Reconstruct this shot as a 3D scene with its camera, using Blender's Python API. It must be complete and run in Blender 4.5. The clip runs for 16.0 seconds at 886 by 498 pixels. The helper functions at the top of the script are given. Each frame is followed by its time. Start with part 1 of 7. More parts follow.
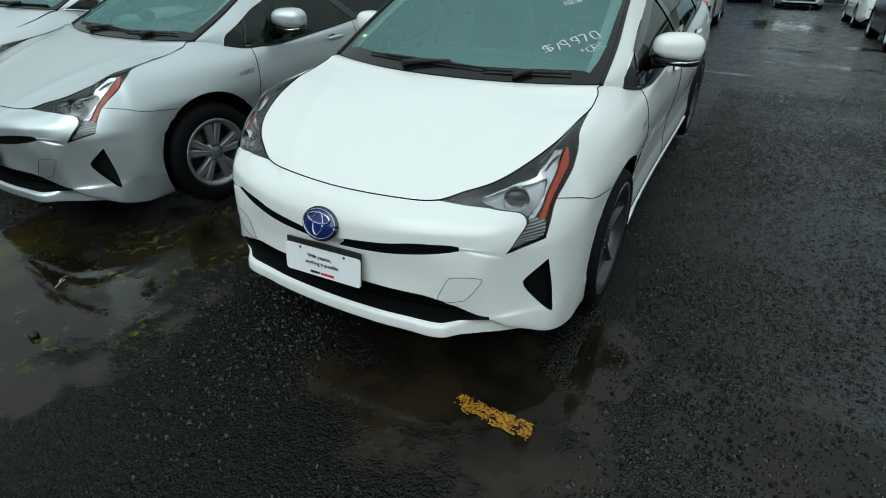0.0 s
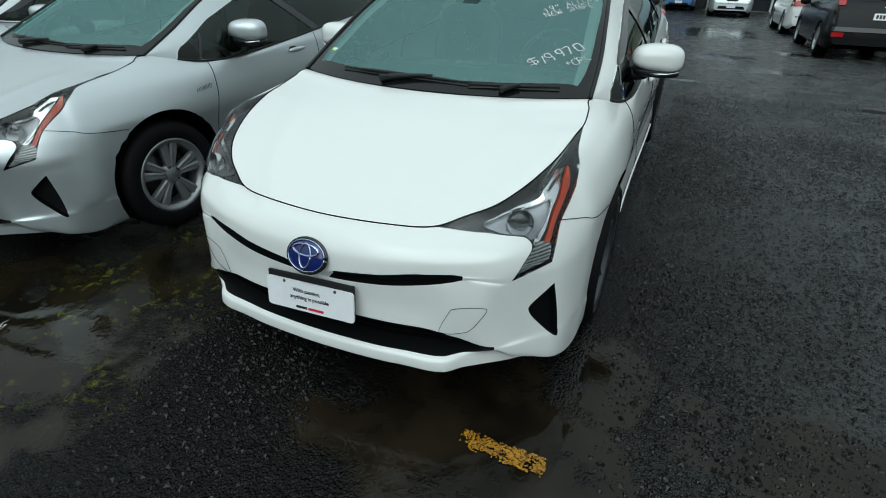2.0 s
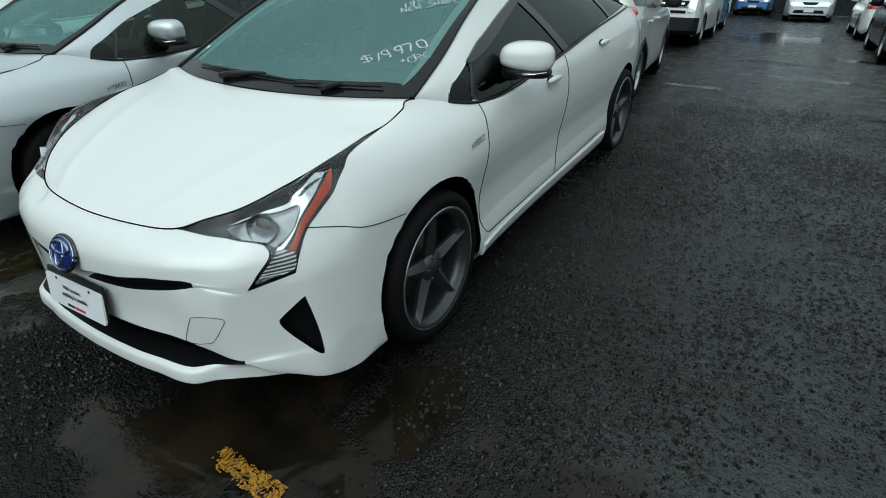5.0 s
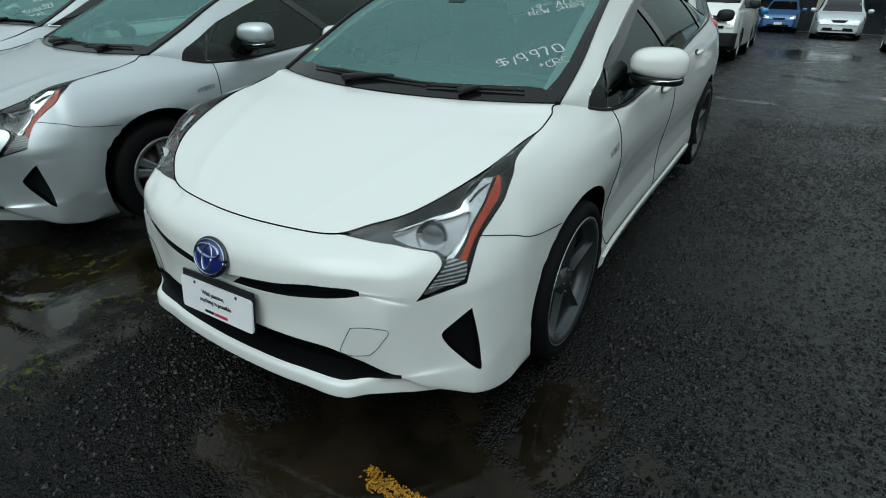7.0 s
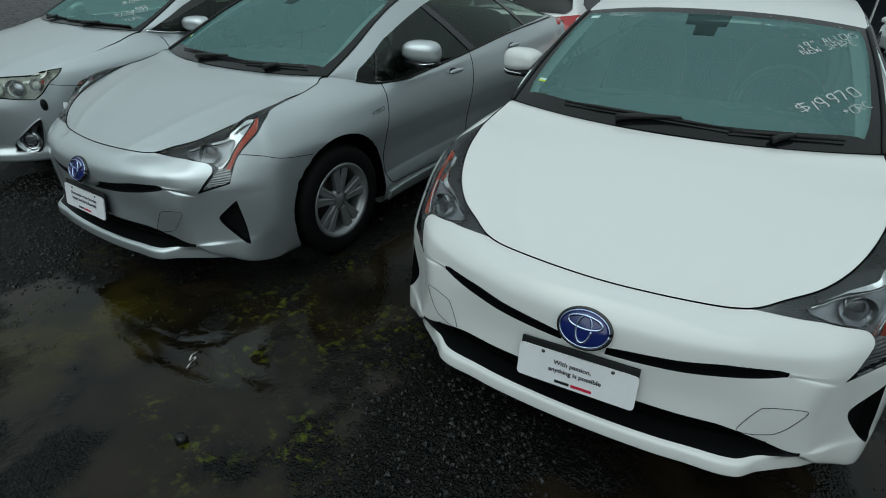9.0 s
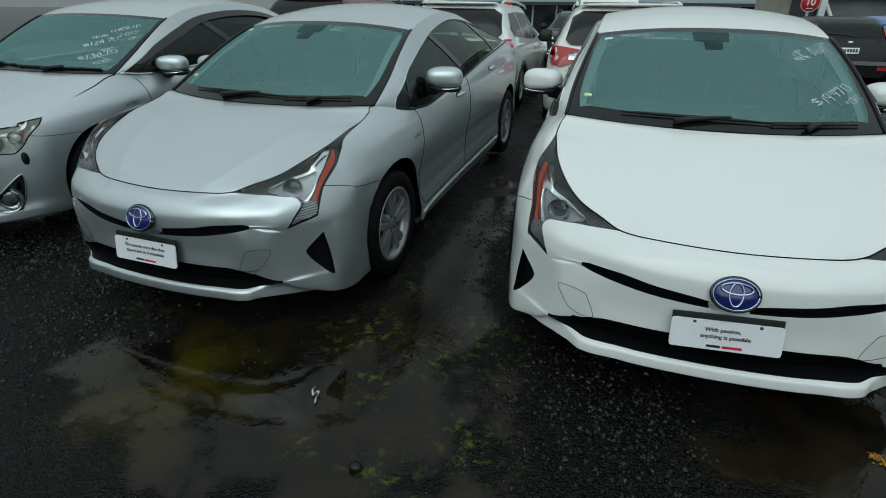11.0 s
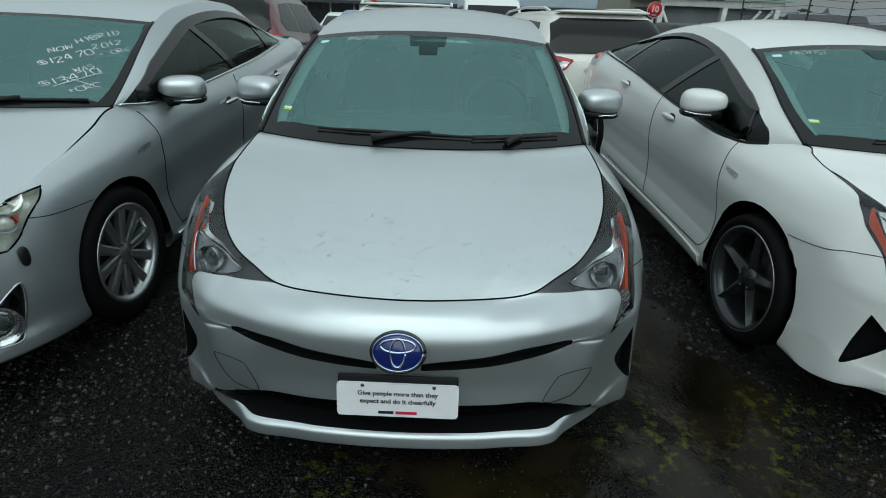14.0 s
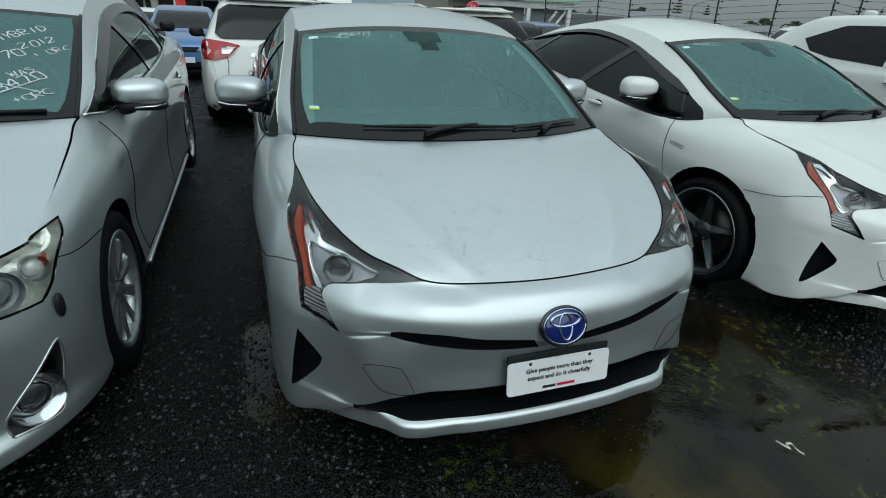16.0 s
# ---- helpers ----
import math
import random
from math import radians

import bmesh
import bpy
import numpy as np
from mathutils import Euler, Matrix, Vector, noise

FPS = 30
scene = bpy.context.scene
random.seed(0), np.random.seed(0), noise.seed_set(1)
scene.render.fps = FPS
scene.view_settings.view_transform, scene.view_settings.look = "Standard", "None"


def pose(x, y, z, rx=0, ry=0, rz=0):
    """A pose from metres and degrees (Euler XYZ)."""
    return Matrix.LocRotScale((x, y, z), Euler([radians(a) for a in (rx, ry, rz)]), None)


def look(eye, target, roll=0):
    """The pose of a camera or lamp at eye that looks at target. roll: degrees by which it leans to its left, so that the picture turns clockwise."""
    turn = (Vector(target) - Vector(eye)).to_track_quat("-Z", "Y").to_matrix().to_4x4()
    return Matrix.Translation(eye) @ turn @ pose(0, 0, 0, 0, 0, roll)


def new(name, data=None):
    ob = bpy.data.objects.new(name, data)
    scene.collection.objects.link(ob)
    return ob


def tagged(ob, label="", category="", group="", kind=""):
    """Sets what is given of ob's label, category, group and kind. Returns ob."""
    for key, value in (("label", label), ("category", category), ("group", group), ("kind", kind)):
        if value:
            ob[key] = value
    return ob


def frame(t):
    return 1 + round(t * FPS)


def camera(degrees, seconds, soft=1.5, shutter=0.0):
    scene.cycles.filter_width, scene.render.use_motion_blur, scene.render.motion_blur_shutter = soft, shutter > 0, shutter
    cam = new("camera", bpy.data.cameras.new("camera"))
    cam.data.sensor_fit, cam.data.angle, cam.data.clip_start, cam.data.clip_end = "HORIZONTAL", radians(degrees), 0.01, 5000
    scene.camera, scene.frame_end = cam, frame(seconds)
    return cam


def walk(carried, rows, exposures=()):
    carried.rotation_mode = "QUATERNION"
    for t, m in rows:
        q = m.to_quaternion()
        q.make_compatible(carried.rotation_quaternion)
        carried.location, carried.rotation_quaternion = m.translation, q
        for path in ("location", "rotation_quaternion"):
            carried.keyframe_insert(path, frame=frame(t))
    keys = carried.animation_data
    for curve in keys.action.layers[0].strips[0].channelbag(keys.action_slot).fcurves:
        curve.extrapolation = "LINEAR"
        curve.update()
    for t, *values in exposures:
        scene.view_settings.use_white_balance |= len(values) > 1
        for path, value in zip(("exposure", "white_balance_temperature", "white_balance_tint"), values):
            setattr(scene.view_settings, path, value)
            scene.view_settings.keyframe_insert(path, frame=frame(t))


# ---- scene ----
cam = camera(80.3, 16.0, 1.0)
PATH = [
    (0, (1.23, -1.215, 1.503), (0.381, 0.274, 0.472), -0.4),
    (0.5, (1.033, -1.331, 1.5), (0.201, 0.166, 0.467), 0.1),
    (1, (0.863, -1.314, 1.503), (0.038, 0.193, 0.48), 0.5),
    (1.5, (0.837, -1.166, 1.479), (0.018, 0.339, 0.448), 0.3),
    (2, (1.027, -1.16, 1.505), (0.329, 0.419, 0.495), 0.2),
    (2.5, (1.354, -1.157, 1.48), (0.644, 0.437, 0.504), -0.3),
    (3, (1.536, -1.058, 1.436), (0.816, 0.534, 0.463), -0.7),
    (3.5, (1.68, -0.873, 1.445), (0.944, 0.698, 0.449), -0.8),
    (4, (1.803, -0.722, 1.427), (1.012, 0.822, 0.432), -1.1),
    (4.2, (1.851, -0.622, 1.437), (1.023, 0.902, 0.44), -1.1),
    (6.3, (1.749, -0.567, 1.428), (0.792, 0.892, 0.451), -0.8),
    (6.5, (1.647, -0.647, 1.426), (0.686, 0.814, 0.456), -0.6),
    (7, (1.394, -0.773, 1.394), (0.435, 0.703, 0.444), -0.3),
    (7.5, (1.058, -0.839, 1.461), (0.12, 0.637, 0.491), 0.0),
    (8, (0.75, -1.047, 1.486), (-0.158, 0.446, 0.513), 0.6),
    (8.5, (0.481, -1.185, 1.505), (-0.393, 0.326, 0.528), 1.1),
    (9, (0.236, -1.235, 1.541), (-0.618, 0.284, 0.558), 1.2),
    (9.2, (0.182, -1.294, 1.547), (-0.668, 0.229, 0.569), 1.2),
    (11.3, (-0.654, -1.749, 1.550), (-1.088, -0.007, 0.668), -0.2),
    (11.5, (-0.746, -1.677, 1.498), (-1.129, 0.081, 0.624), -0.3),
    (12, (-1.015, -1.263, 1.505), (-1.334, 0.502, 0.620), -0.3),
    (12.5, (-1.267, -1.176, 1.523), (-1.521, 0.598, 0.634), -0.0),
    (13, (-1.579, -1.250, 1.558), (-1.722, 0.536, 0.669), 0.5),
    (13.5, (-2.012, -1.228, 1.514), (-2.043, 0.561, 0.622), 1.2),
    (14, (-2.417, -1.244, 1.543), (-2.346, 0.543, 0.649), 2.1),
    (14.5, (-2.760, -1.334, 1.552), (-2.553, 0.444, 0.659), 2.7),
    (15, (-3.032, -1.200, 1.538), (-2.718, 0.555, 0.633), 3.1),
    (15.5, (-3.285, -1.124, 1.481), (-2.831, 0.609, 0.593), 3.4),
    (16, (-3.374, -1.127, 1.494), (-2.674, 0.531, 0.622), 3.5),
]
walk(cam, [(t, look(eye, target, roll)) for t, eye, target, roll in PATH], [(0, 0.12), (1, 0.06), (2.5, 0.1), (4, 0.1), (6.5, 0.0), (7.5, -0.12), (9, -0.4), (11.5, -0.25), (12.2, -0.35), (13, -0.30), (14.5, -0.08), (16, -0.07)])

# ---- light: an overcast, rainy sky ----
world = bpy.data.worlds.new("overcast_sky")
scene.world = world
world.use_nodes = True
wt = world.node_tree
wt.nodes.clear()
sky = wt.nodes.new("ShaderNodeTexSky")
sky.sky_type = "NISHITA"
sky.sun_disc = False
sky.sun_elevation, sky.sun_rotation = radians(52), radians(200)
sky.air_density, sky.dust_density, sky.ozone_density = 1.6, 6.0, 2.0
grey = wt.nodes.new("ShaderNodeHueSaturation")
grey.inputs["Saturation"].default_value = 0.22
tone = wt.nodes.new("ShaderNodeMix")
tone.data_type, tone.blend_type = "RGBA", "MULTIPLY"
tone.inputs["Factor"].default_value = 1.0
tone.inputs["B"].default_value = (0.82, 1.0, 1.02, 1)
back = wt.nodes.new("ShaderNodeBackground")
back.inputs["Strength"].default_value = 0.12
out = wt.nodes.new("ShaderNodeOutputWorld")
wt.links.new(sky.outputs[0], grey.inputs["Color"])
wt.links.new(grey.outputs[0], tone.inputs["A"])
cloud = wt.nodes.new("ShaderNodeMix")
cloud.data_type = "RGBA"
cloud.inputs["Factor"].default_value = 0.75
# a cloud deck, about three times as bright overhead as at the horizon
where = wt.nodes.new("ShaderNodeTexCoord")
split = wt.nodes.new("ShaderNodeSeparateXYZ")
deck = wt.nodes.new("ShaderNodeMix")
deck.data_type = "RGBA"
deck.inputs["A"].default_value = (2.40, 2.82, 2.90, 1)
deck.inputs["B"].default_value = (8.15, 9.7, 9.98, 1)
wt.links.new(where.outputs["Generated"], split.inputs[0])
wt.links.new(split.outputs["Z"], deck.inputs["Factor"])
wt.links.new(deck.outputs["Result"], cloud.inputs["B"])
wt.links.new(tone.outputs["Result"], cloud.inputs["A"])
wt.links.new(cloud.outputs["Result"], back.inputs["Color"])
wt.links.new(back.outputs[0], out.inputs[0])
sun = new("sun", bpy.data.lights.new("sun", "SUN"))
sun.data.energy, sun.data.angle, sun.data.color = 0.95, radians(60), (0.88, 1.0, 1.0)
sun.rotation_euler = (radians(50), 0, radians(12))
scene.view_settings.exposure = 0.0

# ---- tools ----
def mat(name, color=(0.5, 0.5, 0.5), rough=0.5, metal=0.0, coat=0.0, grain=0.0, scale=40.0, bump=0.0, emit=0.0, spec=0.5, color2=None, mottle=3.0):
    """A surface with two scales of variation: broad mottling and fine grain."""
    m = bpy.data.materials.new(name)
    m.use_nodes = True
    t = m.node_tree
    b = t.nodes["Principled BSDF"]
    b.inputs["Roughness"].default_value = rough
    b.inputs["Metallic"].default_value = metal
    b.inputs["Coat Weight"].default_value = coat
    b.inputs["Coat Roughness"].default_value = 0.04
    b.inputs["Specular IOR Level"].default_value = spec
    b.inputs["Base Color"].default_value = (*color, 1)
    if emit:
        b.inputs["Emission Color"].default_value = (*color, 1)
        b.inputs["Emission Strength"].default_value = emit
    if grain or color2:
        co = t.nodes.new("ShaderNodeTexCoord")
        n1, n2 = t.nodes.new("ShaderNodeTexNoise"), t.nodes.new("ShaderNodeTexNoise")
        n1.inputs["Scale"].default_value, n2.inputs["Scale"].default_value = mottle, scale
        n1.inputs["Detail"].default_value, n2.inputs["Detail"].default_value = 4, 3
        add = t.nodes.new("ShaderNodeMath")
        add.operation = "ADD"
        ramp = t.nodes.new("ShaderNodeValToRGB")
        c2 = color2 or tuple(c * (1 - grain) for c in color)
        ramp.color_ramp.elements[0].position, ramp.color_ramp.elements[1].position = 0.36, 0.62
        ramp.color_ramp.elements[0].color, ramp.color_ramp.elements[1].color = (*c2, 1), (*color, 1)
        half = t.nodes.new("ShaderNodeMath")
        half.operation, half.inputs[1].default_value = "MULTIPLY", 0.5
        for n in (n1, n2):
            t.links.new(co.outputs["Object"], n.inputs["Vector"])
        t.links.new(n1.outputs["Fac"], add.inputs[0])
        t.links.new(n2.outputs["Fac"], add.inputs[1])
        t.links.new(add.outputs[0], half.inputs[0])
        t.links.new(half.outputs[0], ramp.inputs[0])
        t.links.new(ramp.outputs[0], b.inputs["Base Color"])
        if bump:
            bp = t.nodes.new("ShaderNodeBump")
            bp.inputs["Strength"].default_value, bp.inputs["Distance"].default_value = bump, 0.01
            t.links.new(n2.outputs["Fac"], bp.inputs["Height"])
            t.links.new(bp.outputs[0], b.inputs["Normal"])
    return m


def glass_mat(name, tint, ior=1.5, rough=0.02, sheen=(1, 1, 1)):
    """Clear or tinted sheet glass: it lets tinted light through and mirrors by its index."""
    m = bpy.data.materials.new(name)
    m.use_nodes = True
    t = m.node_tree
    t.nodes.clear()
    fr, tr, gl, mx, o = (t.nodes.new("ShaderNode" + k) for k in ("Fresnel", "BsdfTransparent", "BsdfGlossy", "MixShader", "OutputMaterial"))
    fr.inputs["IOR"].default_value = ior
    tr.inputs["Color"].default_value = (*tint, 1)
    gl.inputs["Roughness"].default_value = rough
    gl.inputs["Color"].default_value = (*sheen, 1)
    t.links.new(fr.outputs[0], mx.inputs[0])
    t.links.new(tr.outputs[0], mx.inputs[1])
    t.links.new(gl.outputs[0], mx.inputs[2])
    t.links.new(mx.outputs[0], o.inputs[0])
    return m


def thing(name, m=Matrix(), label="", category="", group="", kind=""):
    ob = new(name)
    ob.empty_display_size = 0.1
    ob.matrix_world = m
    return tagged(ob, label, category, group, kind)


def part(name, bm, material, parent=None, label="", smooth=True, sharp=35):
    """Links a bmesh or a mesh as ONE mesh object, under a thing or a part."""
    if isinstance(bm, bpy.types.Mesh):
        me = bm
    else:
        me = bpy.data.meshes.new(name)
        if smooth:
            for f in bm.faces:
                f.smooth = True
            for e in bm.edges:
                if len(e.link_faces) == 2 and e.calc_face_angle(0) > radians(sharp):
                    e.smooth = False
        bm.to_mesh(me)
        bm.free()
    if material is not None:
        me.materials.clear()
        for x in material if isinstance(material, (list, tuple)) else [material]:
            me.materials.append(x)
    ob = new(name, me)
    if parent is not None:
        ob.parent = parent
    return tagged(ob, label) if label else ob


def box(bm, lo, hi, bevel=0.0, m=None):
    made = bmesh.ops.create_cube(bm, size=1)["verts"]
    lo, hi = Vector(lo), Vector(hi)
    for v in made:
        v.co = Vector((lo[i] + (v.co[i] + 0.5) * (hi[i] - lo[i]) for i in range(3)))
    if bevel:
        es = list({e for v in made for e in v.link_edges})
        made = bmesh.ops.bevel(bm, geom=es, offset=bevel, segments=2, affect="EDGES", profile=0.5)["verts"]
    if m is not None:
        bmesh.ops.transform(bm, matrix=m, verts=[v for v in made if v.is_valid])
    return bm


def boxed(lo, hi, bevel=0.0, m=None):
    return box(bmesh.new(), lo, hi, bevel, m)


def tube(bm, points, radius, sides=8, closed=False):
    """A round bar along points; radius may be one number or one a point."""
    pts = [Vector(p) for p in points]
    rings = []
    for i, p in enumerate(pts):
        a, b = pts[max(i - 1, 0)], pts[min(i + 1, len(pts) - 1)]
        d = (b - a).normalized()
        u = d.orthogonal().normalized() if not rings else (rings[-1][1] - d * rings[-1][1].dot(d)).normalized()
        r = radius[i] if isinstance(radius, (list, tuple)) else radius
        w = d.cross(u)
        ring = [bm.verts.new(p + (u * math.cos(k * math.tau / sides) + w * math.sin(k * math.tau / sides)) * r) for k in range(sides)]
        rings.append((ring, u))
    for (a, _), (b, _) in zip(rings, rings[1:]):
        for k in range(sides):
            bm.faces.new((a[k], a[(k + 1) % sides], b[(k + 1) % sides], b[k]))
    bm.faces.new(rings[0][0][::-1])
    bm.faces.new(rings[-1][0])
    return bm


def blob(center, radii, power=2.6, nu=28, nv=18, bm=None, m=None):
    """A rounded block (superellipsoid)."""
    bm = bm or bmesh.new()
    made = bmesh.ops.create_uvsphere(bm, u_segments=nu, v_segments=nv, radius=1)["verts"]
    for v in made:
        c = v.co
        k = sum(abs(x) ** power for x in c) ** (-1 / power)
        v.co = Vector(center) + Vector((c.x * k * radii[0], c.y * k * radii[1], c.z * k * radii[2]))
        if m is not None:
            v.co = m @ v.co
    return bm


def revolve(profile, axis_steps=48, bm=None):
    """Turns (radius, x) pairs round the x axis."""
    bm = bm or bmesh.new()
    rows = []
    for r, x in profile:
        rows.append([bm.verts.new((x, r * math.cos(k * math.tau / axis_steps), r * math.sin(k * math.tau / axis_steps))) for k in range(axis_steps)])
    for a, b in zip(rows, rows[1:]):
        for k in range(axis_steps):
            j = (k + 1) % axis_steps
            bm.faces.new((a[k], a[j], b[j], b[k]))
    return bm


def pchip(xs, ys, x, level=False):
    """Shape-keeping cubic through the knots; ys may hold rows."""
    xs, ys, x = np.asarray(xs, float), np.asarray(ys, float), np.asarray(x, float)
    flat = ys.ndim == 1
    if flat:
        ys = ys[:, None]
    h = np.diff(xs)[:, None]
    d = np.diff(ys, axis=0) / h
    s = np.zeros_like(ys)
    s[0], s[-1] = d[0] * (0 if level else 1), d[-1]
    if len(xs) > 2:
        a, b = d[:-1], d[1:]
        w1, w2 = 2 * h[1:] + h[:-1], h[1:] + 2 * h[:-1]
        ok = a * b > 1e-12
        s[1:-1] = np.where(ok, (w1 + w2) / (w1 / np.where(ok, a, 1) + w2 / np.where(ok, b, 1)), 0)
    i = np.clip(np.searchsorted(xs, x, side="right") - 1, 0, len(xs) - 2)
    hh = h[i]
    t = ((x - xs[i])[..., None]) / hh
    r = (1 + 2 * t) * (1 - t) ** 2 * ys[i] + t * (1 - t) ** 2 * hh * s[i] + t * t * (3 - 2 * t) * ys[i + 1] + t * t * (t - 1) * hh * s[i + 1]
    return r[..., 0] if flat else r


def catmull(knots, u, nose=False):
    """Smooth curve through knots at whole-number u; nose: the curve goes on as its mirror image before the first knot."""
    k = np.asarray(knots, float)
    u = np.asarray(u, float)
    i = np.clip(np.floor(u).astype(int), 0, len(k) - 2)
    t = (u - i)[..., None]
    p1, p2 = k[i], k[i + 1]
    flip = np.array([-1, 1, 1])[:k.shape[1]]
    p0 = np.where((i > 0)[..., None], k[np.maximum(i - 1, 0)], p2 * flip if nose else 2 * p1 - p2)
    p3 = np.where((i < len(k) - 2)[..., None], k[np.minimum(i + 2, len(k) - 1)], 2 * p2 - p1)
    return 0.5 * (2 * p1 + (p2 - p0) * t + (2 * p0 - 5 * p1 + 4 * p2 - p3) * t * t + (3 * p1 - p0 - 3 * p2 + p3) * t**3)


def flat_grid(us, vs):
    """A flat grid of quads in a plane of parameters (u, v)."""
    bm = bmesh.new()
    rows = [[bm.verts.new((u, v, 0)) for v in vs] for u in us]
    for a, b in zip(rows, rows[1:]):
        for k in range(len(vs) - 1):
            bm.faces.new((a[k], b[k], b[k + 1], a[k + 1]))
    return bm


def inside(poly, x, y):
    hit = False
    for (x1, y1), (x2, y2) in zip(poly, poly[1:] + poly[:1]):
        if (y1 > y) != (y2 > y) and x < (x2 - x1) * (y - y1) / (y2 - y1) + x1:
            hit = not hit
    return hit


def cut_outline(bm, poly):
    """Splits the faces of a flat mesh along a closed outline; returns the faces inside it."""
    x0, x1 = min(p[0] for p in poly), max(p[0] for p in poly)
    y0, y1 = min(p[1] for p in poly), max(p[1] for p in poly)
    near = set()
    for f in bm.faces:
        a = f.verts[0].co
        if x0 - 1.2 < a.x < x1 + 1.2 and y0 - 1.2 < a.y < y1 + 1.2:
            near.add(f)
    for (ax, ay), (bx, by) in zip(poly, poly[1:] + poly[:1]):
        ex0, ex1, ey0, ey1 = min(ax, bx) - 1e-6, max(ax, bx) + 1e-6, min(ay, by) - 1e-6, max(ay, by) + 1e-6
        geom = []
        for f in near:
            xs, ys = [v.co.x for v in f.verts], [v.co.y for v in f.verts]
            if max(xs) >= ex0 and min(xs) <= ex1 and max(ys) >= ey0 and min(ys) <= ey1:
                geom.append(f)
        faces = list(geom)
        geom += list({e for f in geom for e in f.edges}) + list({v for f in geom for v in f.verts})
        n = Vector((by - ay, ax - bx, 0))
        if n.length > 1e-9 and geom:
            made = bmesh.ops.bisect_plane(bm, geom=geom, dist=1e-6, plane_co=(ax, ay, 0), plane_no=n)["geom"]
            near |= {g for g in made if isinstance(g, bmesh.types.BMFace)}
            near |= {f for g in made if isinstance(g, bmesh.types.BMEdge) for f in g.link_faces}
            near = {f for f in near if f.is_valid}
    found = []
    for f in bm.faces:
        c = f.calc_center_median()
        if x0 <= c.x <= x1 and y0 <= c.y <= y1 and inside(poly, c.x, c.y):
            found.append(f)
    return found


def rounded_outline(poly, steps=5, sharp=()):
    """A smooth closed outline through the points; the numbered ones stay corners."""
    n, out = len(poly), []
    for i in range(n):
        p0, p1, p2, p3 = (np.array(poly[(i + k) % n], float) for k in (-1, 0, 1, 2))
        if i in sharp:
            p0 = 2 * p1 - p2
        if (i + 1) % n in sharp:
            p3 = 2 * p2 - p1
        for k in range(steps):
            t = k / steps
            out.append(tuple(0.5 * (2 * p1 + (p2 - p0) * t + (2 * p0 - 5 * p1 + 4 * p2 - p3) * t * t + (3 * p1 - p0 - 3 * p2 + p3) * t**3)))
    return out


def sheet(poly, step, place, thick=0.0, inward=None):
    """A patch with the given outline in a plane of parameters, laid on a surface by place(u, v, depth)."""
    x0, x1 = min(p[0] for p in poly), max(p[0] for p in poly)
    y0, y1 = min(p[1] for p in poly), max(p[1] for p in poly)
    su, sv = step if isinstance(step, tuple) else (step, step)
    nu, nv = max(1, math.ceil((x1 - x0) / su)), max(1, math.ceil((y1 - y0) / sv))
    bm = bmesh.new()
    face = bm.faces.new([bm.verts.new((x, y, 0)) for x, y in poly])
    for i in range(1, nu):
        bmesh.ops.bisect_plane(bm, geom=bm.verts[:] + bm.edges[:] + bm.faces[:], dist=1e-7, plane_co=(x0 + (x1 - x0) * i / nu, 0, 0), plane_no=(1, 0, 0))
    for i in range(1, nv):
        bmesh.ops.bisect_plane(bm, geom=bm.verts[:] + bm.edges[:] + bm.faces[:], dist=1e-7, plane_co=(0, y0 + (y1 - y0) * i / nv, 0), plane_no=(0, 1, 0))
    bmesh.ops.triangulate(bm, faces=[f for f in bm.faces if len(f.verts) > 4])
    flat = {v: (v.co.x, v.co.y) for v in bm.verts}
    if thick:
        rim = [e for e in bm.edges if len(e.link_faces) == 1]
        low = {}
        for e in rim:
            for v in e.verts:
                if v not in low:
                    low[v] = bm.verts.new(place(*flat[v], thick))
        for e in rim:
            a, b = e.verts
            bm.faces.new((a, b, low[b], low[a]))
    for v, (u, w) in flat.items():
        v.co = place(u, w, 0.0)
    bmesh.ops.recalc_face_normals(bm, faces=bm.faces)
    # the face looks away from the side that depth leads to
    lean = 0.0
    tops = [f for f in bm.faces if all(q in flat for q in f.verts)]
    for f in tops[::max(1, len(tops) // 12)]:
        v = f.verts[0]
        lean += f.normal.dot(place(*flat[v], -0.004) - place(*flat[v], 0.0)) * f.calc_area()
    if lean < 0:
        bmesh.ops.reverse_faces(bm, faces=bm.faces)
    return bm


def mirrored(bm):
    """The same mesh on the other side of x = 0."""
    two = bm.copy()
    for v in two.verts:
        v.co.x = -v.co.x
    bmesh.ops.reverse_faces(two, faces=two.faces)
    return two


def joined(*bms):
    out = bms[0]
    for b in bms[1:]:
        me = bpy.data.meshes.new("join")
        b.to_mesh(me)
        out.from_mesh(me)
        b.free()
        bpy.data.meshes.remove(me)
    return out


def text_mesh(body, size, shear=0.0, spacing=1.0, bold=0.0):
    """The built-in font's letters as a flat mesh in x and y, centred."""
    c = bpy.data.curves.new("letters", "FONT")
    c.body, c.size, c.align_x, c.align_y, c.shear, c.space_character, c.offset = body, size, "CENTER", "CENTER", shear, spacing, bold
    c.resolution_u = 3
    ob = bpy.data.objects.new("letters", c)
    scene.collection.objects.link(ob)
    dg = bpy.context.evaluated_depsgraph_get()
    me = bpy.data.meshes.new_from_object(ob.evaluated_get(dg))
    bpy.data.objects.remove(ob)
    bpy.data.curves.remove(c)
    bm = bmesh.new()
    bm.from_mesh(me)
    bpy.data.meshes.remove(me)
    return bm

